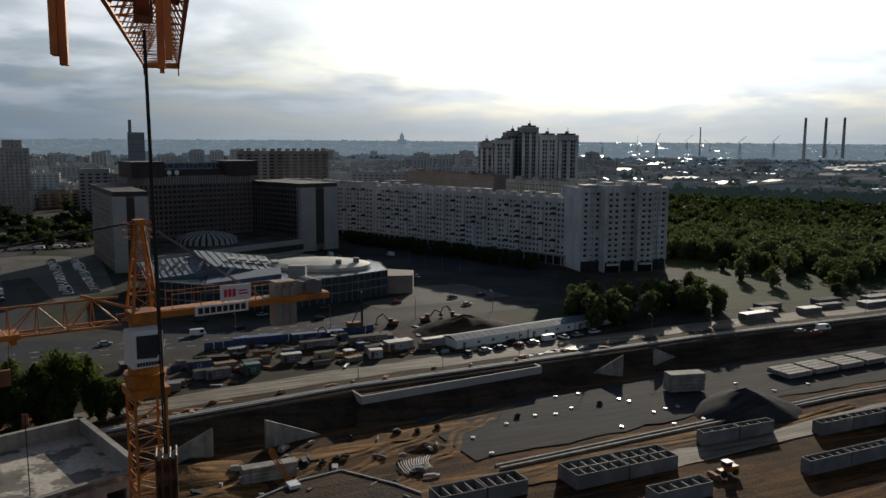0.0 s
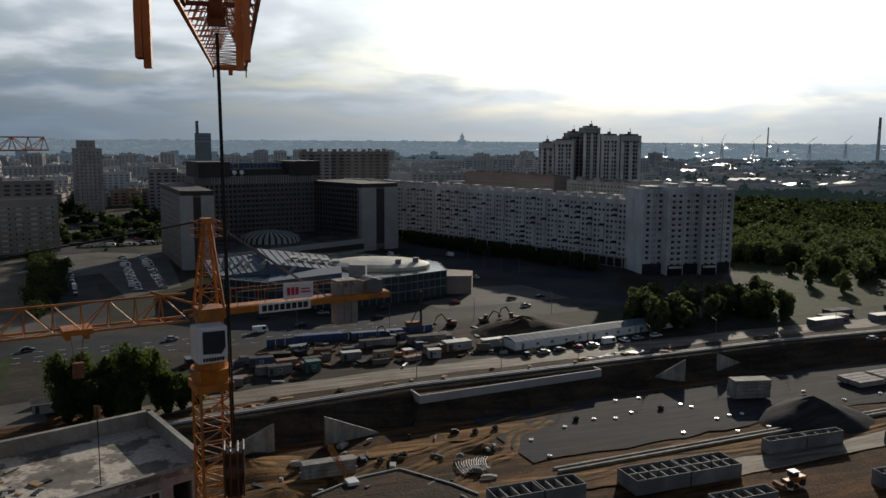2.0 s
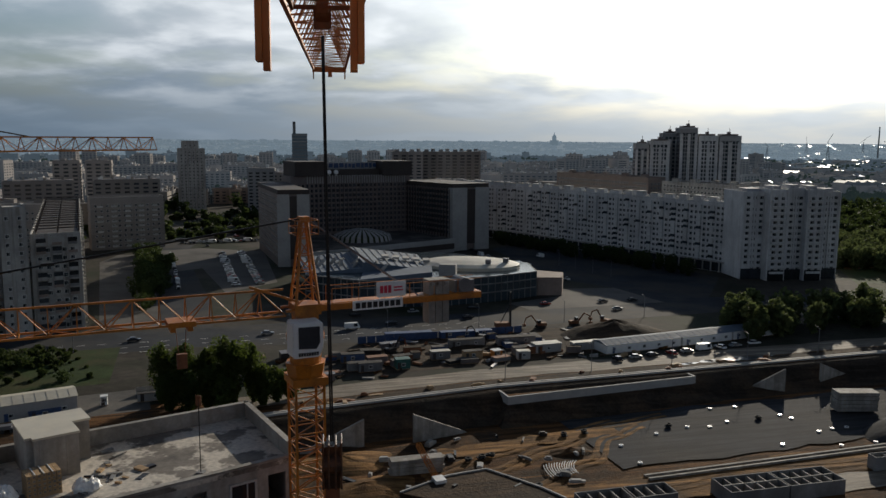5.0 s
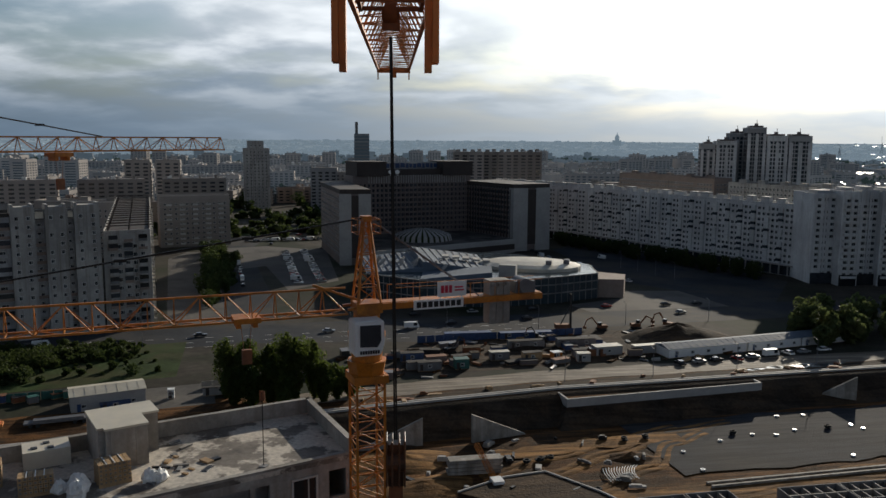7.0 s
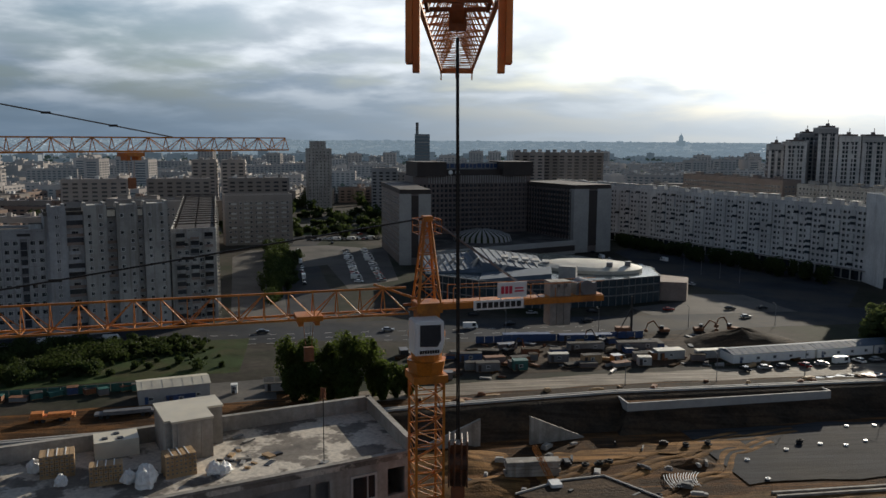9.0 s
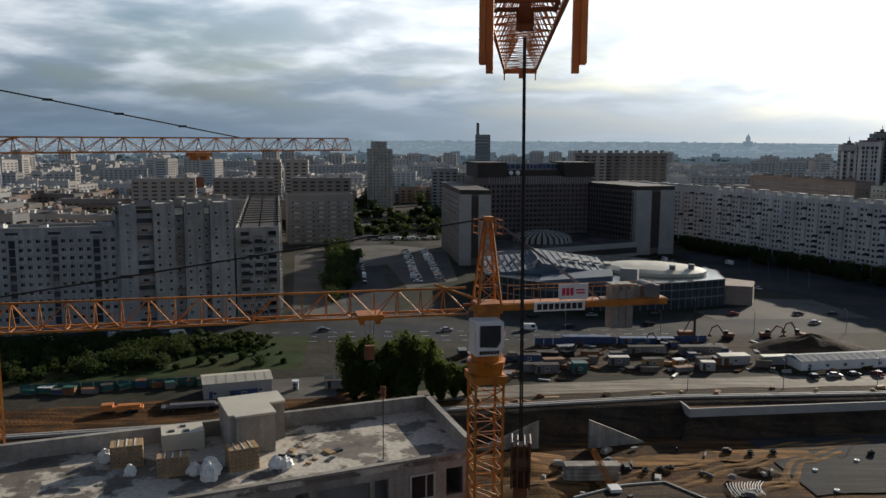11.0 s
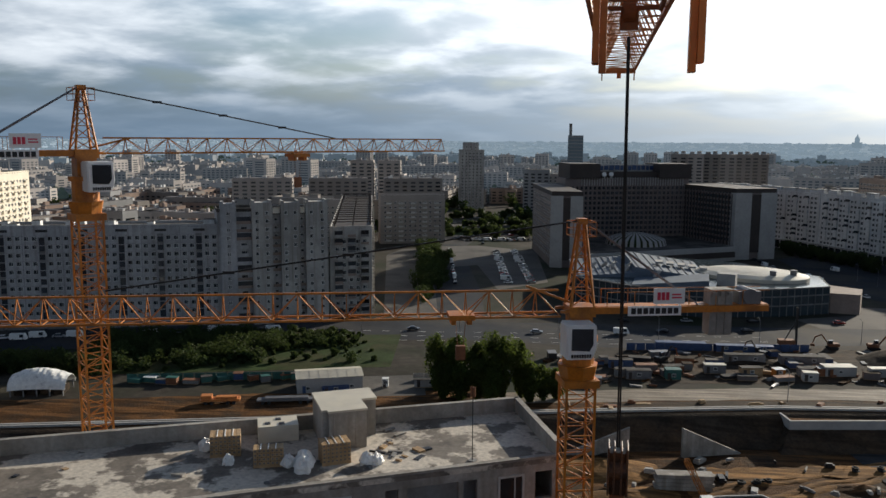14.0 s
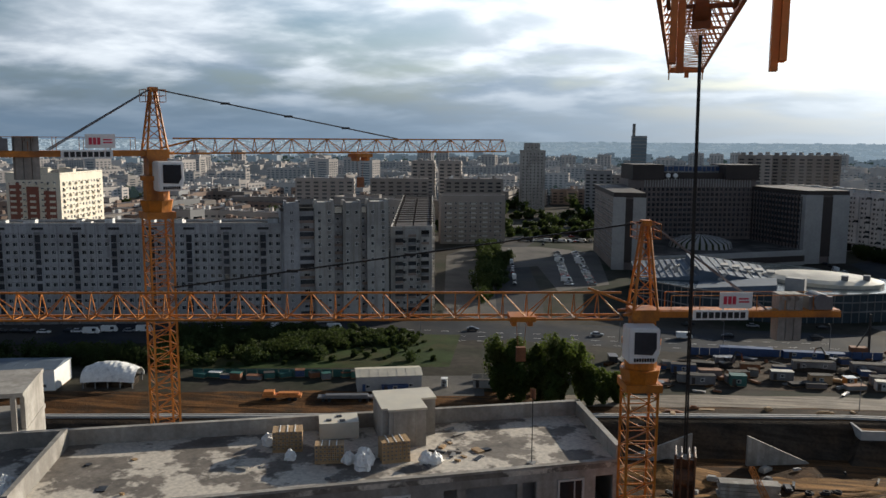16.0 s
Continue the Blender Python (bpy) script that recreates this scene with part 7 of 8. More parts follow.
def park_cars():
    rng = random.Random(33)
    kinds = [car("car_white"), car("car_silver"), car("car_dark"), car("car_red"), car("white_paint", 5.4, 2.3, True)]
    spots = []
    for k in range(24):                                      # hotel car park, two rows
        for r in range(2):
            f = (k + 0.5) / 24
            if rng.random() < 0.12:
                continue
            spots.append((-160 - 54 * f + 9 * r, 345 + 98 * f + 7 * r, 25 + 180 * (k % 2)))
    for k in range(15):
        f = (k + 0.5) / 15
        spots.append((-180 - 62 * f, 330 + 106 * f, 120))
    for k in range(9):                                       # before the white cabins
        f = (k + rng.random() * 0.5) / 9
        spots.append((8 + 50 * f, 252.5 + 33 * f, 34 + 90 * (k % 3 == 0)))
    for k in range(26):                                      # before the slab building
        f = (k + rng.random() * 0.6) / 26
        spots.append((-300 + 112 * f, 128 + 88 * f + rng.uniform(0, 5), 38))
    for k in range(16):                                      # square
        spots.append((-14 - 5.5 * k + rng.uniform(-2, 2), 396 + 8.2 * k + rng.uniform(-3, 3), 122 + rng.uniform(-8, 8)))
    for k in range(6):                                       # along the avenue and the square
        f = (k + rng.random() * 0.7) / 6
        spots.append((-92 + 130 * f, 296 + 66 * f + rng.uniform(-1, 1), 27))
    for k in range(14):
        f = (k + rng.random()) / 14
        spots.append((70 - 112 * f, 436 + 140 * f, 128))
    for x, y, d in ((-84, 276, 26), (-72, 286, 206), (-46, 302, 30), (-150, 244, 34), (-170, 226, 214), (-110, 262, 28), (-208, 205, 38), (10, 330, 26), (128, 286, 30), (133, 284, 10), (138, 290, 20), (-240, 520, 60), (-250, 540, 60), (-246, 560, 240), (-30, 470, 128), (-44, 520, 128), (-52, 560, 310), (-236, 470, 110)):
        spots.append((x, y, d))
    for k in range(22):                                      # along the cross street
        f = (k + rng.random() * 0.6) / 22
        spots.append((-257 + 42 * f, 479 + 26 * f + rng.uniform(-3, 3), 22 + 90 * (k % 2)))
    for i, (x, y, d) in enumerate(spots):
        z = 0.06 if not 125 < x < 140 else 0.02
        k = 4 if rng.random() < 0.1 else (0, 1, 1, 2, 2, 2, 3)[rng.randrange(7)]
        m = place(x + rng.uniform(-0.3, 0.3), y + rng.uniform(-0.3, 0.3), z, d + rng.uniform(-3, 3))
        if i < 5:
            kinds[i].matrix_basis = m
        else:
            copy_thing(kinds[k], m)


park_cars()


def cabin(x, y, deg, long, paint, roof="roof_felt", z=0.05, hgt=2.6, deep=2.5, label="site cabin with flat roof", gable=False, plain=False):
    c = root("site_cabin", label, "cabin", place(x, y, z, deg), "site cabins")
    bm = bmesh.new()
    box(bm, 0, long, 0, deep, 0.15, hgt)
    part("body", bm, paint, c)
    bm = bmesh.new()
    if gable:
        rz = hgt + 0.9
        a = [bm.verts.new(p) for p in ((-0.3, -0.3, hgt), (long + 0.3, -0.3, hgt), (long + 0.3, deep / 2, rz), (-0.3, deep / 2, rz), (-0.3, deep + 0.3, hgt), (long + 0.3, deep + 0.3, hgt))]
        bm.faces.new((a[0], a[1], a[2], a[3]))
        bm.faces.new((a[3], a[2], a[5], a[4]))
        bm.faces.new((a[0], a[3], a[4]))
        bm.faces.new((a[1], a[5], a[2]))
        bm.faces.new((a[0], a[4], a[5], a[1]))
        for i in range(int(long / 2.5)):
            beam(bm, (i * 2.5 + 1, -0.3, hgt + 0.02), (i * 2.5 + 1, deep / 2, rz + 0.02), 0.07)
    else:
        box(bm, -0.1, long + 0.1, -0.1, deep + 0.1, hgt + 0.004, hgt + 0.14)
    part("roof", bm, roof, c)
    bm = bmesh.new()
    box(bm, 0, long, 0.1, deep - 0.1, 0.0, 0.148)
    part("skid", bm, "timber", c)
    if plain:
        for i in range(int(long / 0.8)):
            bm = bmesh.new()
            box(bm, i * 0.8 + 0.1, i * 0.8 + 0.4, -0.05, -0.003, 0.2, hgt - 0.1)
            part("rib", bm, paint, c)
        return c
    n = max(1, int(long / 5))
    for i in range(n):
        ob = new("window", CABIN_WINDOW)
        ob.parent = c
        ob.matrix_basis = place((i + 0.5) * long / n, 0, 1.0)
    bm = bmesh.new()
    box(bm, long * 0.08, long * 0.08 + 0.9, -0.05, -0.003, 0.2, 2.15)
    part("door", bm, "blue_paint" if gable else "hotel_bronze", c, "blue door" if gable else "dark door")
    return c


CABIN_WINDOW = window_mesh("window", 1.2, 1.0)
cabin(5, 259, 33, 29, "white_paint", "roof_blue", hgt=3.0, deep=8, label="long white site building with pale gabled roof", gable=True)
cabin(30, 275.3, 34, 21, "white_paint", "roof_blue", hgt=3.0, deep=8, label="long white site building with pale gabled roof", gable=True)
cabin(48, 287.5, 35, 20, "white_paint", "roof_blue", hgt=3.0, deep=8, label="long white site building with bluish gabled roof", gable=True)
cabin(-5.4, 261.2, 30, 10.5, "hotel_pale", "roof_pale", label="white site cabin with flat pale roof")
cabin(-17, 255.5, 30, 9, "hotel_pale", "roof_pale", hgt=2.8, deep=4, label="grey site shelter with flat pale roof")
cabin(-22, 247, 20, 4, "hotel_pale", "roof_pale", label="small white site cabin")
cabin(-66, 223.5, 28, 7, "steel", "roof_felt", label="grey steel container in the yard")
cabin(-56, 228.5, 28, 4.2, "green_paint", "green_paint", hgt=3.0, deep=3, label="green steel container in the yard")
cabin(-45, 256, 26, 12, "dark_concrete", "roof_felt", label="grey site cabin with flat dark roof")
cabin(-30, 263, 24, 13, "steel", "roof_felt", deep=3, label="grey site cabin with flat dark roof")
cabin(-68, 262, 24, 16, "blue_paint", "blue_paint", hgt=2.2, deep=2.6, label="long dark blue container row")
cabin(-50, 268, 24, 18, "blue_paint", "blue_paint", hgt=2.2, deep=2.6, label="long dark blue container row")
cabin(-29.5, 247.5, 35, 3, "crane_yellow", "white_paint", hgt=2.2, label="small yellow site hut")
cabin(-38, 243, 30, 6, "timber", "roof_felt", label="brown site container in the yard")
cabin(-48, 241, 25, 6, "steel", "roof_pale", label="grey site container in the yard")
cabin(-74, 232, 25, 7, "blue_paint", "roof_felt", label="blue site container in the yard")
cabin(-137.7, 165, 42, 17.5, "hotel_pale", "roof_pale", hgt=4.2, deep=9, label="pale shed with ribbed gabled roof", gable=True)
cabin(-131.5, 168, 42, 7, "blue_paint", "blue_paint", hgt=1.8, deep=2.0, label="low blue container against the shed")
cabin(-222, 106, 38, 22, "white_paint", "roof_blue", hgt=6.0, deep=12, label="large white shed with blue gabled roof", gable=True)
cabin(-121.5, 181.5, 30, 1.6, "white_paint", "white_paint", hgt=2.4, deep=1.6, label="small white guard booth")
cabin(-114, 186, 30, 9, "hotel_pale", "roof_felt", hgt=2.2, deep=1.2, label="pale low wall cabin")
rngc = random.Random(8)
for k in range(13):
    x, y = -184 + 3.4 * k + rngc.uniform(-1, 1), 147.5 + 2.4 * k + rngc.uniform(-1.5, 1.5)
    cabin(x, y, rngc.uniform(10, 70), rngc.uniform(2.2, 4.2), ("green_paint", "green_paint", "blue_paint", "rust", "dark_concrete")[k % 5], ("white_paint" if k == 1 else ("green_paint", "rust", "roof_felt")[k % 3]), hgt=rngc.uniform(1.1, 2.0), deep=2.0, label="weathered teal or rusty skip beside the fence", plain=True)
for k in range(34):
    x, y = site(rngc.uniform(-70, 8), rngc.uniform(22, 52))
    cabin(x, y, rngc.choice((28, 118, 20, 40)) + rngc.uniform(-8, 8), rngc.uniform(2.4, 7), ("steel", "rust", "blue_paint", "dark_concrete", "hotel_dark", "black_paint")[k % 6], ("roof_felt", "dark_soil", "rust", "roof_felt", "steel")[k % 5], hgt=rngc.uniform(0.8, 2.4), label="battered dark site container in the muddy yard", plain=True)
for k in range(90):
    x, y = site(rngc.uniform(-78, 40), rngc.uniform(20, 60))
    bm = bmesh.new()
    a, b, c = rngc.uniform(0.4, 2.6), rngc.uniform(0.2, 0.9), rngc.uniform(0.2, 1.0)
    vs = box(bm, -a, a, -b, b, 0, c)
    for v in vs[4:]:
        v.co += Vector((rngc.uniform(-0.3, 0.3) * a, rngc.uniform(-0.3, 0.3) * b, rngc.uniform(-0.3, 0.2) * c))
    ob = part("scrap_pile", bm, ("dark_soil", "rust", "steel", "timber", "dark_concrete", "black_paint", "soil", "hotel_pale")[k % 8])
    ob.matrix_basis = place(x, y, 0.03, rngc.uniform(0, 180))
    tagged(ob, "low pile of scrap and material in the muddy yard", "pile", "scrap piles")
for k in range(12):
    x, y = site(122 + 10 * k + rngc.uniform(-2, 2), 15 + 5.5 * (k % 3) + rngc.uniform(-1, 1))
    cabin(x, y, 25 + rngc.uniform(-3, 3), rngc.uniform(8, 17), ("dark_concrete", "hotel_dark", "steel")[k % 3], ("roof_pale", "concrete", "roof_felt")[k % 3], hgt=rngc.uniform(1.1, 2.6), deep=rngc.uniform(2.5, 5), label="long low stack or trailer by the site road", plain=True)


def tent():
    t = root("storage_tent", "sagging white tarpaulin over a dark rack", "tent", place(-201, 124.5, 0, 36))
    bm = bmesh.new()
    n, m = 22, 14

    def spot(i, j):
        u, a = i / n, math.pi * (0.04 + 0.92 * j / m)
        swell = 0.62 + 0.38 * math.sin(math.pi * min(1, max(0, u * 0.9 + 0.08)))
        wrinkle = 0.28 * noise.noise((i * 0.55, j * 0.8, 2)) + 0.16 * noise.noise((i * 1.7, j * 0.5, 5))
        return 14.5 * u, 4.2 - 4.4 * math.cos(a) * (1 + 0.05 * wrinkle), 1.0 + (5.6 * swell + wrinkle) * math.sin(a) ** 0.8

    grid = [[bm.verts.new(spot(i, j)) for j in range(m + 1)] for i in range(n + 1)]
    for i in range(n):
        for j in range(m):
            bm.faces.new((grid[i][j], grid[i + 1][j], grid[i + 1][j + 1], grid[i][j + 1]))
    bmesh.ops.recalc_face_normals(bm, faces=bm.faces[:])
    bmesh.ops.solidify(bm, geom=bm.faces[:], thickness=0.1)
    part("tarpaulin", bm, "tarp", t)
    for i in range(5):
        for j in (0.2, 8.2):
            bm = bmesh.new()
            box(bm, 0.5 + 3.3 * i, 0.8 + 3.3 * i, j - 0.15, j + 0.15, -0.1, 2.2)
            part("post", bm, "dark_concrete", t)
    for i in range(4):
        bm = bmesh.new()
        box(bm, 1.0 + 3.3 * i, 3.6 + 3.3 * i, 1.5, 6.5, 0, 1.6 + 0.3 * (i % 2))
        part("crate", bm, "dark_soil", t, "dark stored crate")


tent()


def excavator(x, y, z, deg, paint="crane_yellow", s=1.0):
    e = root("excavator", "tracked excavator with raised arm", "excavator", place(x, y, z, deg), "excavators")
    e.scale = (s, s, s)
    for yy in (-1.3, 0.8):
        bm = bmesh.new()
        box(bm, -2.0, 2.0, yy, yy + 0.6, 0, 0.9)
        bmesh.ops.bevel(bm, geom=bm.edges[:], offset=0.25, segments=2, affect="EDGES")
        part("track", bm, "rubber", e)
    bm = bmesh.new()
    box(bm, -2.2, 1.4, -1.3, 1.3, 1.0, 2.1)
    bmesh.ops.bevel(bm, geom=bm.edges[:], offset=0.15, segments=2, affect="EDGES")
    part("body", bm, paint, e)
    bm = bmesh.new()
    box(bm, 0.2, 1.5, 0.2, 1.3, 2.11, 3.2)
    part("cab", bm, "glass", e)
    bm = bmesh.new()
    beam(bm, (1.2, -0.3, 1.7), (3.6, -0.3, 4.9), 0.5, d=0.4)
    beam(bm, (3.6, -0.3, 4.9), (5.6, -0.3, 4.0), 0.45, d=0.4)
    part("boom", bm, paint, e)
    bm = bmesh.new()
    beam(bm, (5.6, -0.3, 4.2), (6.4, -0.3, 1.6), 0.35, d=0.3)
    box(bm, 5.8, 6.9, -0.9, 0.3, 0.7, 1.6)
    part("bucket_arm", bm, "rust", e)


excavator(-18, 292, 0.05, 200, "rust", 0.95)
excavator(-6, 298, 0.05, 20, "rust", 0.95)
excavator(5, 303, 0.05, 150, "rust", 1.0)
excavator(-37, 270, 0.05, 160, "black_paint", 0.9)
excavator(-62, 246, 0.05, 60, "black_paint", 1.0)


def loader(x, y, deg):
    e = root("wheel_loader", "dusty wheel loader with white cab roof", "loader", place(x, y, LOW + 0.1, deg))
    bm = bmesh.new()
    box(bm, -2.8, 0.2, -1.0, 1.0, 0.9, 2.1)
    box(bm, 0.2, 2.2, -0.7, 0.7, 0.8, 1.5)
    part("body", bm, "crane_yellow", e)
    bm = bmesh.new()
    box(bm, -0.9, 0.8, -0.8, 0.8, 2.11, 3.1)
    part("cab", bm, "glass", e)
    bm = bmesh.new()
    box(bm, -1.1, 0.9, -0.95, 0.95, 3.11, 3.28)
    part("cab_roof", bm, "white_paint", e)
    for xx in (-1.8, 1.5):
        for yy in (-1.25, 0.75):
            bm = bmesh.new()
            tube(bm, (xx, yy, 0.75), (xx, yy + 0.5, 0.75), 0.75, n=14)
            part("wheel", bm, "rubber", e)
    bm = bmesh.new()
    beam(bm, (1.6, -0.6, 1.4), (3.4, -0.6, 0.7), 0.25)
    beam(bm, (1.6, 0.6, 1.4), (3.4, 0.6, 0.7), 0.25)
    box(bm, 3.2, 4.2, -1.4, 1.4, 0.1, 1.1)
    part("bucket", bm, "rust", e)


loader(63.5, 174.5, 205)


def rig(x, y):
    e = root("drill_rig", "dark piling rig with upright mast", "piling rig", place(x, y, 0.05, 20))
    bm = bmesh.new()
    box(bm, -3, 2, -1.5, 1.5, 0.9, 2.6)
    part("body", bm, "rust", e)
    for yy in (-1.7, 0.9):
        bm = bmesh.new()
        box(bm, -2.6, 2.4, yy, yy + 0.8, 0, 0.9)
        part("track", bm, "rubber", e)
    for yy in (-0.5, 0.5):
        bm = bmesh.new()
        beam(bm, (2.6, yy, 0.1), (2.4, yy, 13.5), 0.45)
        part("mast", bm, "black_paint", e)
    bm = bmesh.new()
    beam(bm, (-1.0, 0, 2.5), (2.3, 0, 9), 0.3)
    part("stay", bm, "black_paint", e)


rig(-31, 287)


def yellow_trailer():
    e = root("flat_trailer", "low rusty orange machine trailer loaded with steel", "trailer", place(-153.3, 145.4, -0.05, 36))
    bm = bmesh.new()
    box(bm, 0, 10, 0, 2.6, 0.9, 1.5)
    box(bm, 0.3, 3, 0.2, 2.4, 1.51, 2.4)
    box(bm, 4, 9.4, 0.4, 2.2, 1.51, 2.0)
    part("bed", bm, "jib_orange", e)
    for x in (1.5, 3, 7, 8.5):
        bm = bmesh.new()
        tube(bm, (x, -0.05, 0.5), (x, 2.65, 0.5), 0.5, n=12)
        part("wheel", bm, "rubber", e)
    f = root("flat_trailer", "long dark flat trailer", "trailer", place(-141, 153, -0.05, 36))
    bm = bmesh.new()
    box(bm, 0, 15, 0, 2.6, 0.9, 1.3)
    box(bm, 2, 13, 0.3, 2.3, 1.31, 1.7)
    part("bed", bm, "steel", f)
    for x in (1.5, 3, 11, 13):
        bm = bmesh.new()
        tube(bm, (x, -0.05, 0.5), (x, 2.65, 0.5), 0.5, n=12)
        part("wheel", bm, "rubber", f)


yellow_trailer()


def yellow_boom():
    e = root("mobile_crane", "yellow lattice boom lying against the slab block", "crane", place(-33.5, 169.5, LOW, 120))
    bm = bmesh.new()
    lattice(bm, (-4, 0, 0.6), (5.5, 1.5, 5.6), 0.9, 6, 0.14, 0.08)
    part("boom", bm, "crane_yellow", e)
    bm = bmesh.new()
    box(bm, -6.2, -3.2, -1.2, 1.2, 0.0, 1.6)
    part("base", bm, "white_paint", e)


yellow_boom()


def lamp_posts():
    spots = [site(-20 + 24 * k, 7.5) for k in range(9)] + [(-160 + 30 * k, 226 + 15.5 * k) for k in range(7)] + [(-18 + 9 * k, 440 - 10 * k) for k in range(4)]
    for x, y in spots:
        p = root("street_lamp", "thin dark street lamp beside the road", "lamp", place(x, y, 0, 118), "street lamps")
        bm = bmesh.new()
        tube(bm, (0, 0, 0), (0, 0, 8), 0.11, 0.07, 6)
        beam(bm, (0, 0, 8), (1.6, 0, 8.4), 0.08)
        part("post", bm, "steel", p)
        bm = bmesh.new()
        box(bm, 1.4, 2.1, -0.14, 0.14, 8.33, 8.47)
        part("head", bm, "dark_concrete", p)


lamp_posts()


def fence(p, q, label, key, hgt=2.2):
    p, q = Vector(p), Vector(q)
    f = root("site_fence", label, "fence")
    n = int((q - p).length / 3)
    ang = math.degrees(math.atan2((q - p).y, (q - p).x))
    bm = bmesh.new()
    box(bm, 0, 2.9, -0.03, 0.03, 0, hgt)
    for i in range(10):
        box(bm, i * 0.3, i * 0.3 + 0.1, -0.06, -0.031, 0.05, hgt - 0.05)
    me = bpy.data.meshes.new("fence_panel")
    bm.to_mesh(me)
    bm.free()
    me.materials.append(M[key])
    for i in range(n):
        w = p.lerp(q, i / n)
        ob = new("fence_panel", me)
        ob.parent = f
        ob.matrix_basis = place(w.x, w.y, 0, ang)


fence((-186, 150), (-140, 181), "dark green site fence before the bushes", "green_paint")
fence((-118, 192), (-76, 222), "weathered pale site fence behind the trees", "hotel_pale", 2.0)
fence((-76, 256), (-24, 284), "dark blue site fence along the avenue", "blue_paint", 2.4)


# ---- the wider town ----
def block_mesh(w, d, h, seed, wall="far_wall", rest=("glass", "far_roof")):
    """A far apartment block: body, window bands storey by storey, roof huts."""
    rng = random.Random(seed)
    bm = bmesh.new()
    box(bm, -w / 2, w / 2, -d / 2, d / 2, -1, h)
    for r in range(int(h / 3) - 1):
        z = 2.0 + 3 * r
        n = max(2, int(w / 6.0))
        for i in range(n):
            x = -w / 2 + (i + 0.2) * w / n
            box(bm, x, x + w / n * 0.55, -d / 2 - 0.05, -d / 2 + 0.1, z, z + 1.4, 1)
        box(bm, w / 2 - 0.1, w / 2 + 0.05, -d * 0.3, d * 0.3, z, z + 1.4, 1)
        box(bm, -w / 2 - 0.05, -w / 2 + 0.1, -d * 0.3, d * 0.3, z, z + 1.4, 1)
    for k in range(int(w / 6) + rng.randrange(1, 4)):                # stair heads, flues and sheds on the roof
        x, y = rng.uniform(-w / 2 + 1, w / 2 - 5), rng.uniform(-d / 2 + 1, d / 2 - 4)
        # a third of the huts are white in place of sunlit faces
        box(bm, x, x + rng.uniform(1, 4.5), y, y + rng.uniform(1, 3), h + 0.01, h + rng.uniform(1.0, 3.2), rng.choice((0, 0, 3)))
    box(bm, -w / 2 + 0.4, w / 2 - 0.4, -d / 2 + 0.4, d / 2 - 0.4, h + 0.004, h + 0.2, 2)
    me = bpy.data.meshes.new("apartment_block")
    bm.to_mesh(me)
    bm.free()
    for k in (wall, *rest, "panel_white"):
        me.materials.append(M[k])
    return me


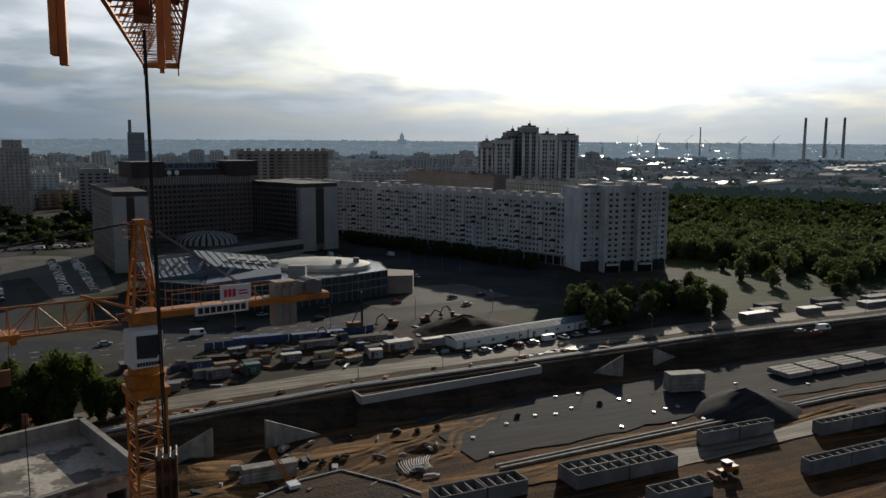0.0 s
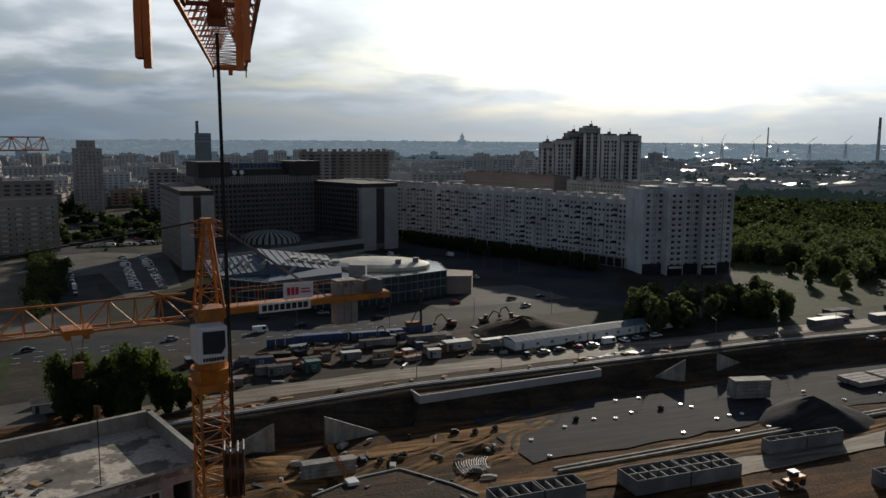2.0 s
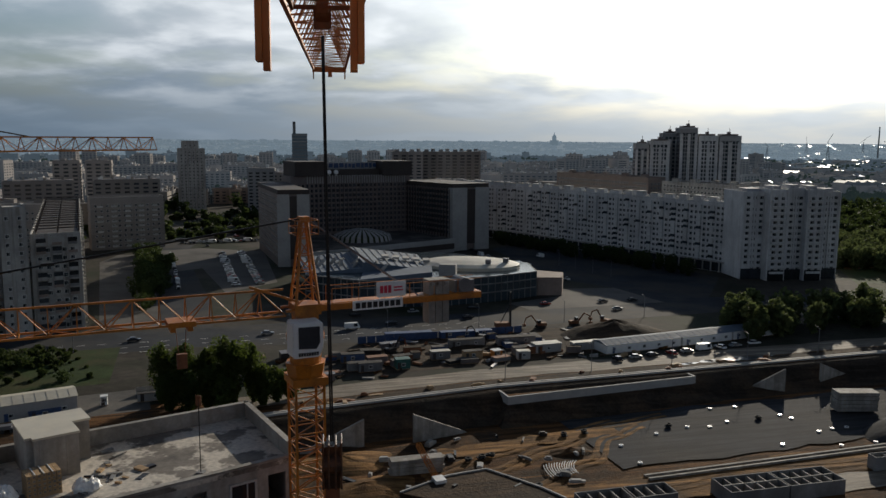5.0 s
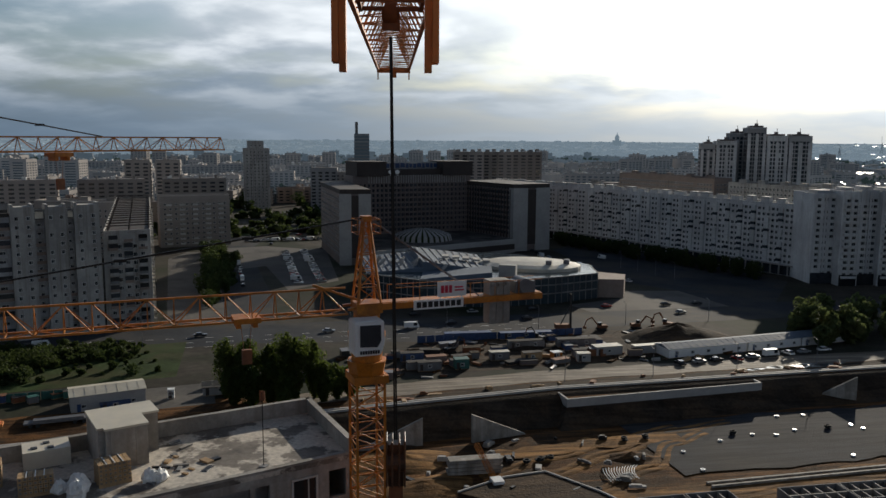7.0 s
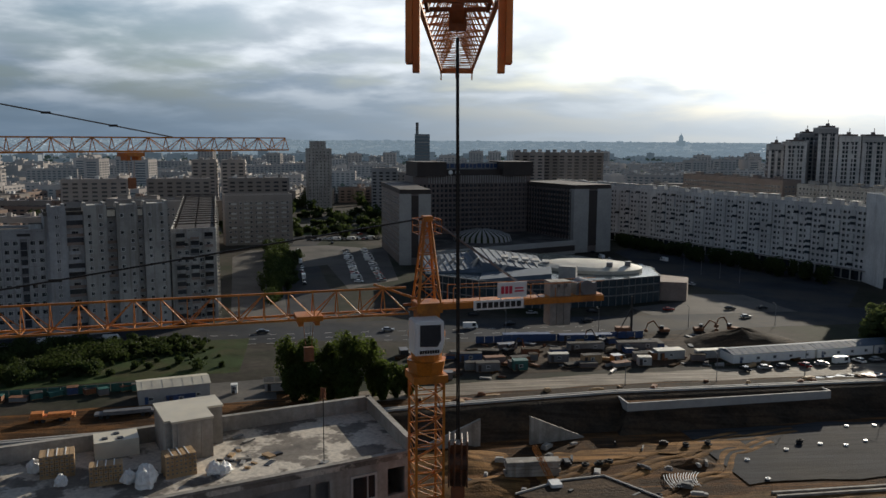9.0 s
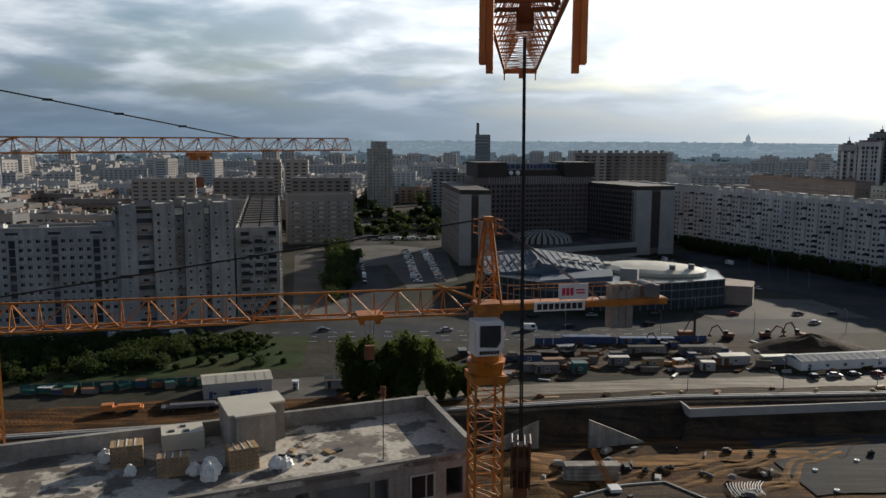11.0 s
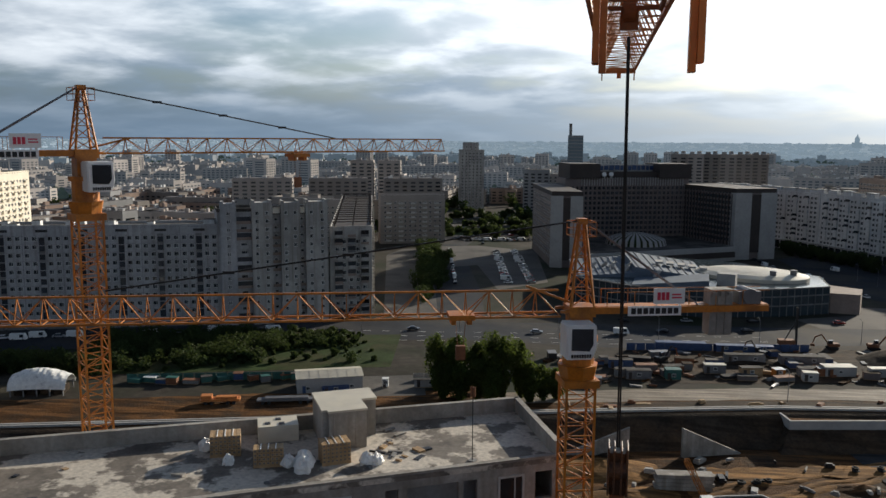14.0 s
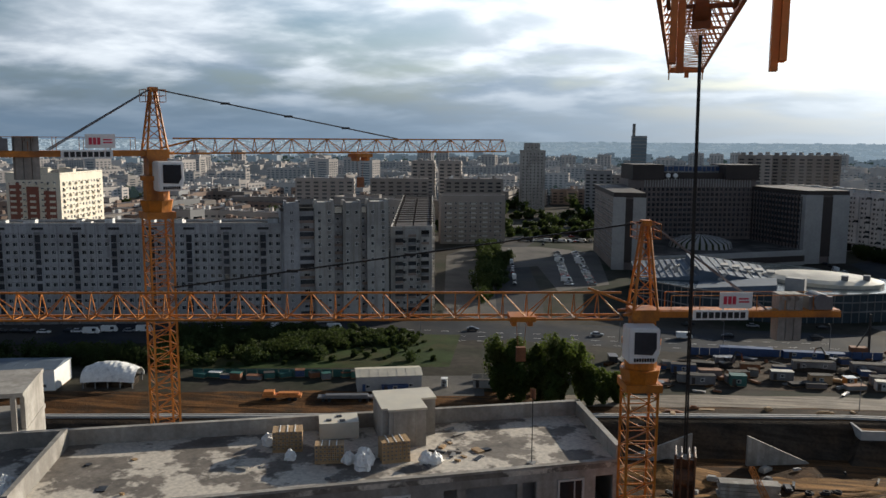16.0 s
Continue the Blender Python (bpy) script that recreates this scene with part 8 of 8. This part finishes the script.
def town():
    rng = random.Random(64)
    sizes = ((60, 13, 27), (40, 13, 16), (24, 20, 40), (80, 13, 30), (30, 14, 27), (50, 16, 12), (20, 20, 48), (46, 14, 36), (70, 14, 16), (34, 12, 15), (36, 14, 20), (15, 18, 54.5))
    walls = ("far_wall", "far_brown", "far_blue", "far_wall", "far_brown", "far_brown", "far_wall", "far_wall")
    kinds = [block_mesh(*v, i, walls[i % 8]) for i, v in enumerate(sizes)]
    # copies of the blocks with haze painted into wall, window and roof
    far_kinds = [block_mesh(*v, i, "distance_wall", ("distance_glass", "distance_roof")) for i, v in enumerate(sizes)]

    blocks = []

    def put(k, x, y, deg, label="pale panel apartment block among far houses"):
        blocks.append((math.hypot(x, y), k, place(x, y, 0, deg), label))

    # rows that stand out on the skyline
    for k in range(6):
        put(11, -185.9 + 13.10 * k, 774.1 + 6.61 * k, 12, "tall pale tower of a row behind the hotel")
    put(2, -297, 700, 20)
    put(7, -268, 712, 20)
    for k in range(3):
        put(7, -440 + 48 * k, 490 + 34 * k, 36, "pale apartment block with red-brown panels")
    for k in range(2):
        put(6, -422 + 22 * k, 600 + 10 * k, 30, "tall pale residential tower")
    put(3, -60, 905, 2)
    put(3, 20, 908, 2)
    for k in range(4):
        put(k % 2 * 3, -60 + 40 * k, 720 + 14 * (k % 2), 8)
    count = 0
    while count < 640:
        az = rng.uniform(-12, 66)
        d = (470 if az > 36 else 560) + 1300 * rng.random() ** 0.9
        if az < 22 and d < 720:
            continue
        if 22 < az < 34 and d < 840:
            continue
        if az < -3 and d < 760:
            continue
        x, y = -d * math.sin(radians(az)), d * math.cos(radians(az))
        k = rng.choice((1, 1, 1, 5, 5, 5, 8, 8, 9, 9, 9, 10) if d < 1000 else (0, 1, 4, 5, 5, 1, 2, 8, 8, 9, 9, 10))
        put(k, x, y, 30 + rng.choice((0, 90, 0, 90, 14)) - 0.4 * az)
        count += 1
    blocks.sort(key=lambda v: v[0])
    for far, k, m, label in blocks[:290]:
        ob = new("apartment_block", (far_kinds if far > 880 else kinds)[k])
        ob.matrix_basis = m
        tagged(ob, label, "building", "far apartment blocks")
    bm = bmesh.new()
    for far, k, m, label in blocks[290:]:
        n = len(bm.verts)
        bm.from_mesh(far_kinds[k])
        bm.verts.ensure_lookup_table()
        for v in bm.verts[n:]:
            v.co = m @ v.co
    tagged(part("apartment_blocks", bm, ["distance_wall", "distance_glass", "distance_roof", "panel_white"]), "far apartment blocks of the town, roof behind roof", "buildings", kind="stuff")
    # works and sheds beyond the wood
    for i in range(70):
        az, d = radians(rng.uniform(-34, -9)), 1010 + 1500 * rng.random()
        if az > radians(-14) and d < 1100:
            continue
        w, dp, h = rng.uniform(25, 90), rng.uniform(18, 40), rng.uniform(6, 14)
        bm = bmesh.new()
        box(bm, -w / 2, w / 2, -dp / 2, dp / 2, -1, h)
        n = rng.randrange(1, 5)
        for j in range(n):                                   # pitched bays
            x0, x1 = -w / 2 + j * w / n, -w / 2 + (j + 1) * w / n
            v = [bm.verts.new(p) for p in ((x0, -dp / 2, h + 0.01), (x1, -dp / 2, h + 0.01), ((x0 + x1) / 2, -dp / 2, h + 3), (x0, dp / 2, h + 0.01), (x1, dp / 2, h + 0.01), ((x0 + x1) / 2, dp / 2, h + 3))]
            for q in ((0, 1, 2), (3, 5, 4), (0, 2, 5, 3), (1, 4, 5, 2)):
                bm.faces.new([v[a] for a in q]).material_index = 1
        # every fifth roof is pale in place of a sun glint; walls carry haze
        ob = part("factory_shed", bm, ["distance_wall", ("roof_pale" if i % 5 == 0 else "distance_roof")])
        ob.matrix_basis = place(-d * math.sin(az), d * math.cos(az), 0, rng.uniform(10, 50))
        tagged(ob, "low factory shed with pitched roof bays", "shed", "factory sheds")
    # chimney materials glow faintly to imitate haze
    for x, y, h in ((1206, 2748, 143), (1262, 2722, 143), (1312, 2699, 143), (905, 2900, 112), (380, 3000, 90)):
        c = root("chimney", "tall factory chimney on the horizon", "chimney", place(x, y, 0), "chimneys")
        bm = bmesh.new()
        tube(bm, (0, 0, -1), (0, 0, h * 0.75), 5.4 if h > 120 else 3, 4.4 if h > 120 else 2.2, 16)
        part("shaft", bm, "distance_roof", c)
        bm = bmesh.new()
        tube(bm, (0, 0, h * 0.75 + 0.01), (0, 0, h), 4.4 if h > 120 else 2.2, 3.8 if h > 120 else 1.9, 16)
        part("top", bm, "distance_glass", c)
    # crane steel takes a haze-glowing material as well
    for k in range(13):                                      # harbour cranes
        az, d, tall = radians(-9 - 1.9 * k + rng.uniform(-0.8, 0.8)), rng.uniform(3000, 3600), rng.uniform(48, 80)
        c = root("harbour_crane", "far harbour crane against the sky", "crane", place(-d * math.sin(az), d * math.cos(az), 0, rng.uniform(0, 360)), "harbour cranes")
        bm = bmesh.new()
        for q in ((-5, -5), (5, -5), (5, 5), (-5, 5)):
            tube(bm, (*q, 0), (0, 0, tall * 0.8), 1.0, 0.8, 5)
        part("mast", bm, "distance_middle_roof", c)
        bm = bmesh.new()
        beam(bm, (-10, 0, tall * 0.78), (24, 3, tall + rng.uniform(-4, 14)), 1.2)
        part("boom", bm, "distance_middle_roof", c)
    # the shaft's glass has haze painted in as emission
    s = root("office_tower", "dark slim tower with a mast on its roof", "building", place(-349, 938, 0, 20))
    bm = bmesh.new()
    box(bm, -9, 9, -8, 8, -1, 72)
    part("shaft", bm, "distance_glass", s)
    bm = bmesh.new()
    for z in range(6, 72, 4):
        box(bm, -9.15, 9.15, -8.15, 8.15, z, z + 0.7)
    part("floor_band", bm, "far_wall", s)
    bm = bmesh.new()
    box(bm, -8, -4.5, -2, 2, 72.01, 86)
    part("roof_mast", bm, "dark_concrete", s)
    # walls and dome are paled by emission that stands in for haze
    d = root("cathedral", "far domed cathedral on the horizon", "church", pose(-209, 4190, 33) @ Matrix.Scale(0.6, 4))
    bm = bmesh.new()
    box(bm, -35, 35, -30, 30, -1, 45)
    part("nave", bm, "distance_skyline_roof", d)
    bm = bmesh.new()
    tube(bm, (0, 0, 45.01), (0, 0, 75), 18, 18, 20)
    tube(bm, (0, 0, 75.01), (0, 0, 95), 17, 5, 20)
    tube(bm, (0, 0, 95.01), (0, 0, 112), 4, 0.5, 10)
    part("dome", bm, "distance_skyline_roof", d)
    # the rest of the town as far as the horizon, belt by belt
    def rise(r):
        return 0.3 + max(0.0, r - 2800) * 0.024

    # painted haze glows stronger in each farther belt
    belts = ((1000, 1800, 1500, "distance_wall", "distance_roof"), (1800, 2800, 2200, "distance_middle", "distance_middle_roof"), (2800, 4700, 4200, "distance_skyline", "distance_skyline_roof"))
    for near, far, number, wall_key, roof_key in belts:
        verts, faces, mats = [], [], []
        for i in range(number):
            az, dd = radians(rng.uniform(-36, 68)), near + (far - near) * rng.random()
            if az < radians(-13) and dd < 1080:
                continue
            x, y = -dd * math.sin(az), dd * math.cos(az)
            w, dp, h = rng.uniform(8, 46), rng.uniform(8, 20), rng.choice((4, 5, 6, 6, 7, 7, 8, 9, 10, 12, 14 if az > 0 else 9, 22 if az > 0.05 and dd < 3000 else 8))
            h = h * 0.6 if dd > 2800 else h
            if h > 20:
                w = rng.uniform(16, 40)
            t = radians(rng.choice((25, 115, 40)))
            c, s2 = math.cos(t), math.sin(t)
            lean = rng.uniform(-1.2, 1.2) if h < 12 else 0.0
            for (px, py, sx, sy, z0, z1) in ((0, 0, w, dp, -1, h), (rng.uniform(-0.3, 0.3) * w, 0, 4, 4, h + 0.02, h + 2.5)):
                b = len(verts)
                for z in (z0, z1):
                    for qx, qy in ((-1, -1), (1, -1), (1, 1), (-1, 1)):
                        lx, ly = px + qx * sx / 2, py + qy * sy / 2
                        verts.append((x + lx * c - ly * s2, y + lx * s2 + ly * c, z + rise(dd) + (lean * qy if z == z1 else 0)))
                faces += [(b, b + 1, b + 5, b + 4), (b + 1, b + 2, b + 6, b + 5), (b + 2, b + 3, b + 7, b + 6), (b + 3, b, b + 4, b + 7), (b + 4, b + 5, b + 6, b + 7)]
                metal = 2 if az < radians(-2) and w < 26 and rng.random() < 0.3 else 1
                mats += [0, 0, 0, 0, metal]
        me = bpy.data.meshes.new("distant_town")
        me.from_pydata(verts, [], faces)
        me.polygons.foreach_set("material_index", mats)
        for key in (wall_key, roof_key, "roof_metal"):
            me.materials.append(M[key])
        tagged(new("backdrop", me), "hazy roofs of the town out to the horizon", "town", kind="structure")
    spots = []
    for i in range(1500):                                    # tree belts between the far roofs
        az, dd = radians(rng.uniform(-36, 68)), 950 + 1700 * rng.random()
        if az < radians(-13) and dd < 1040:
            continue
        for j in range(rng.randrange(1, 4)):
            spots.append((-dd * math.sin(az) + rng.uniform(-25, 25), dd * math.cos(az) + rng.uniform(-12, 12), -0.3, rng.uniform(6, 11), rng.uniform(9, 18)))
    # leaf material here carries a painted haze glow
    wood("woodland", "hazy tree belts among far roofs", spots, "haze_leaf", 26, 4.0, 9)
    # ground rings brighten outward with haze painted into their materials
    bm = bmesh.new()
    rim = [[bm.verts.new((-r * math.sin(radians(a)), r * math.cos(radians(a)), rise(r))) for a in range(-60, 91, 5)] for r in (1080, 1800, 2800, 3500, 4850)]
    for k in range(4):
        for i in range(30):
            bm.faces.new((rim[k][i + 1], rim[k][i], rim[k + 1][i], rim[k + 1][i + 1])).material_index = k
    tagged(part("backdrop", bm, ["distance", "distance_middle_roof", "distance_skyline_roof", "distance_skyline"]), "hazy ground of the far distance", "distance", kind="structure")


town()
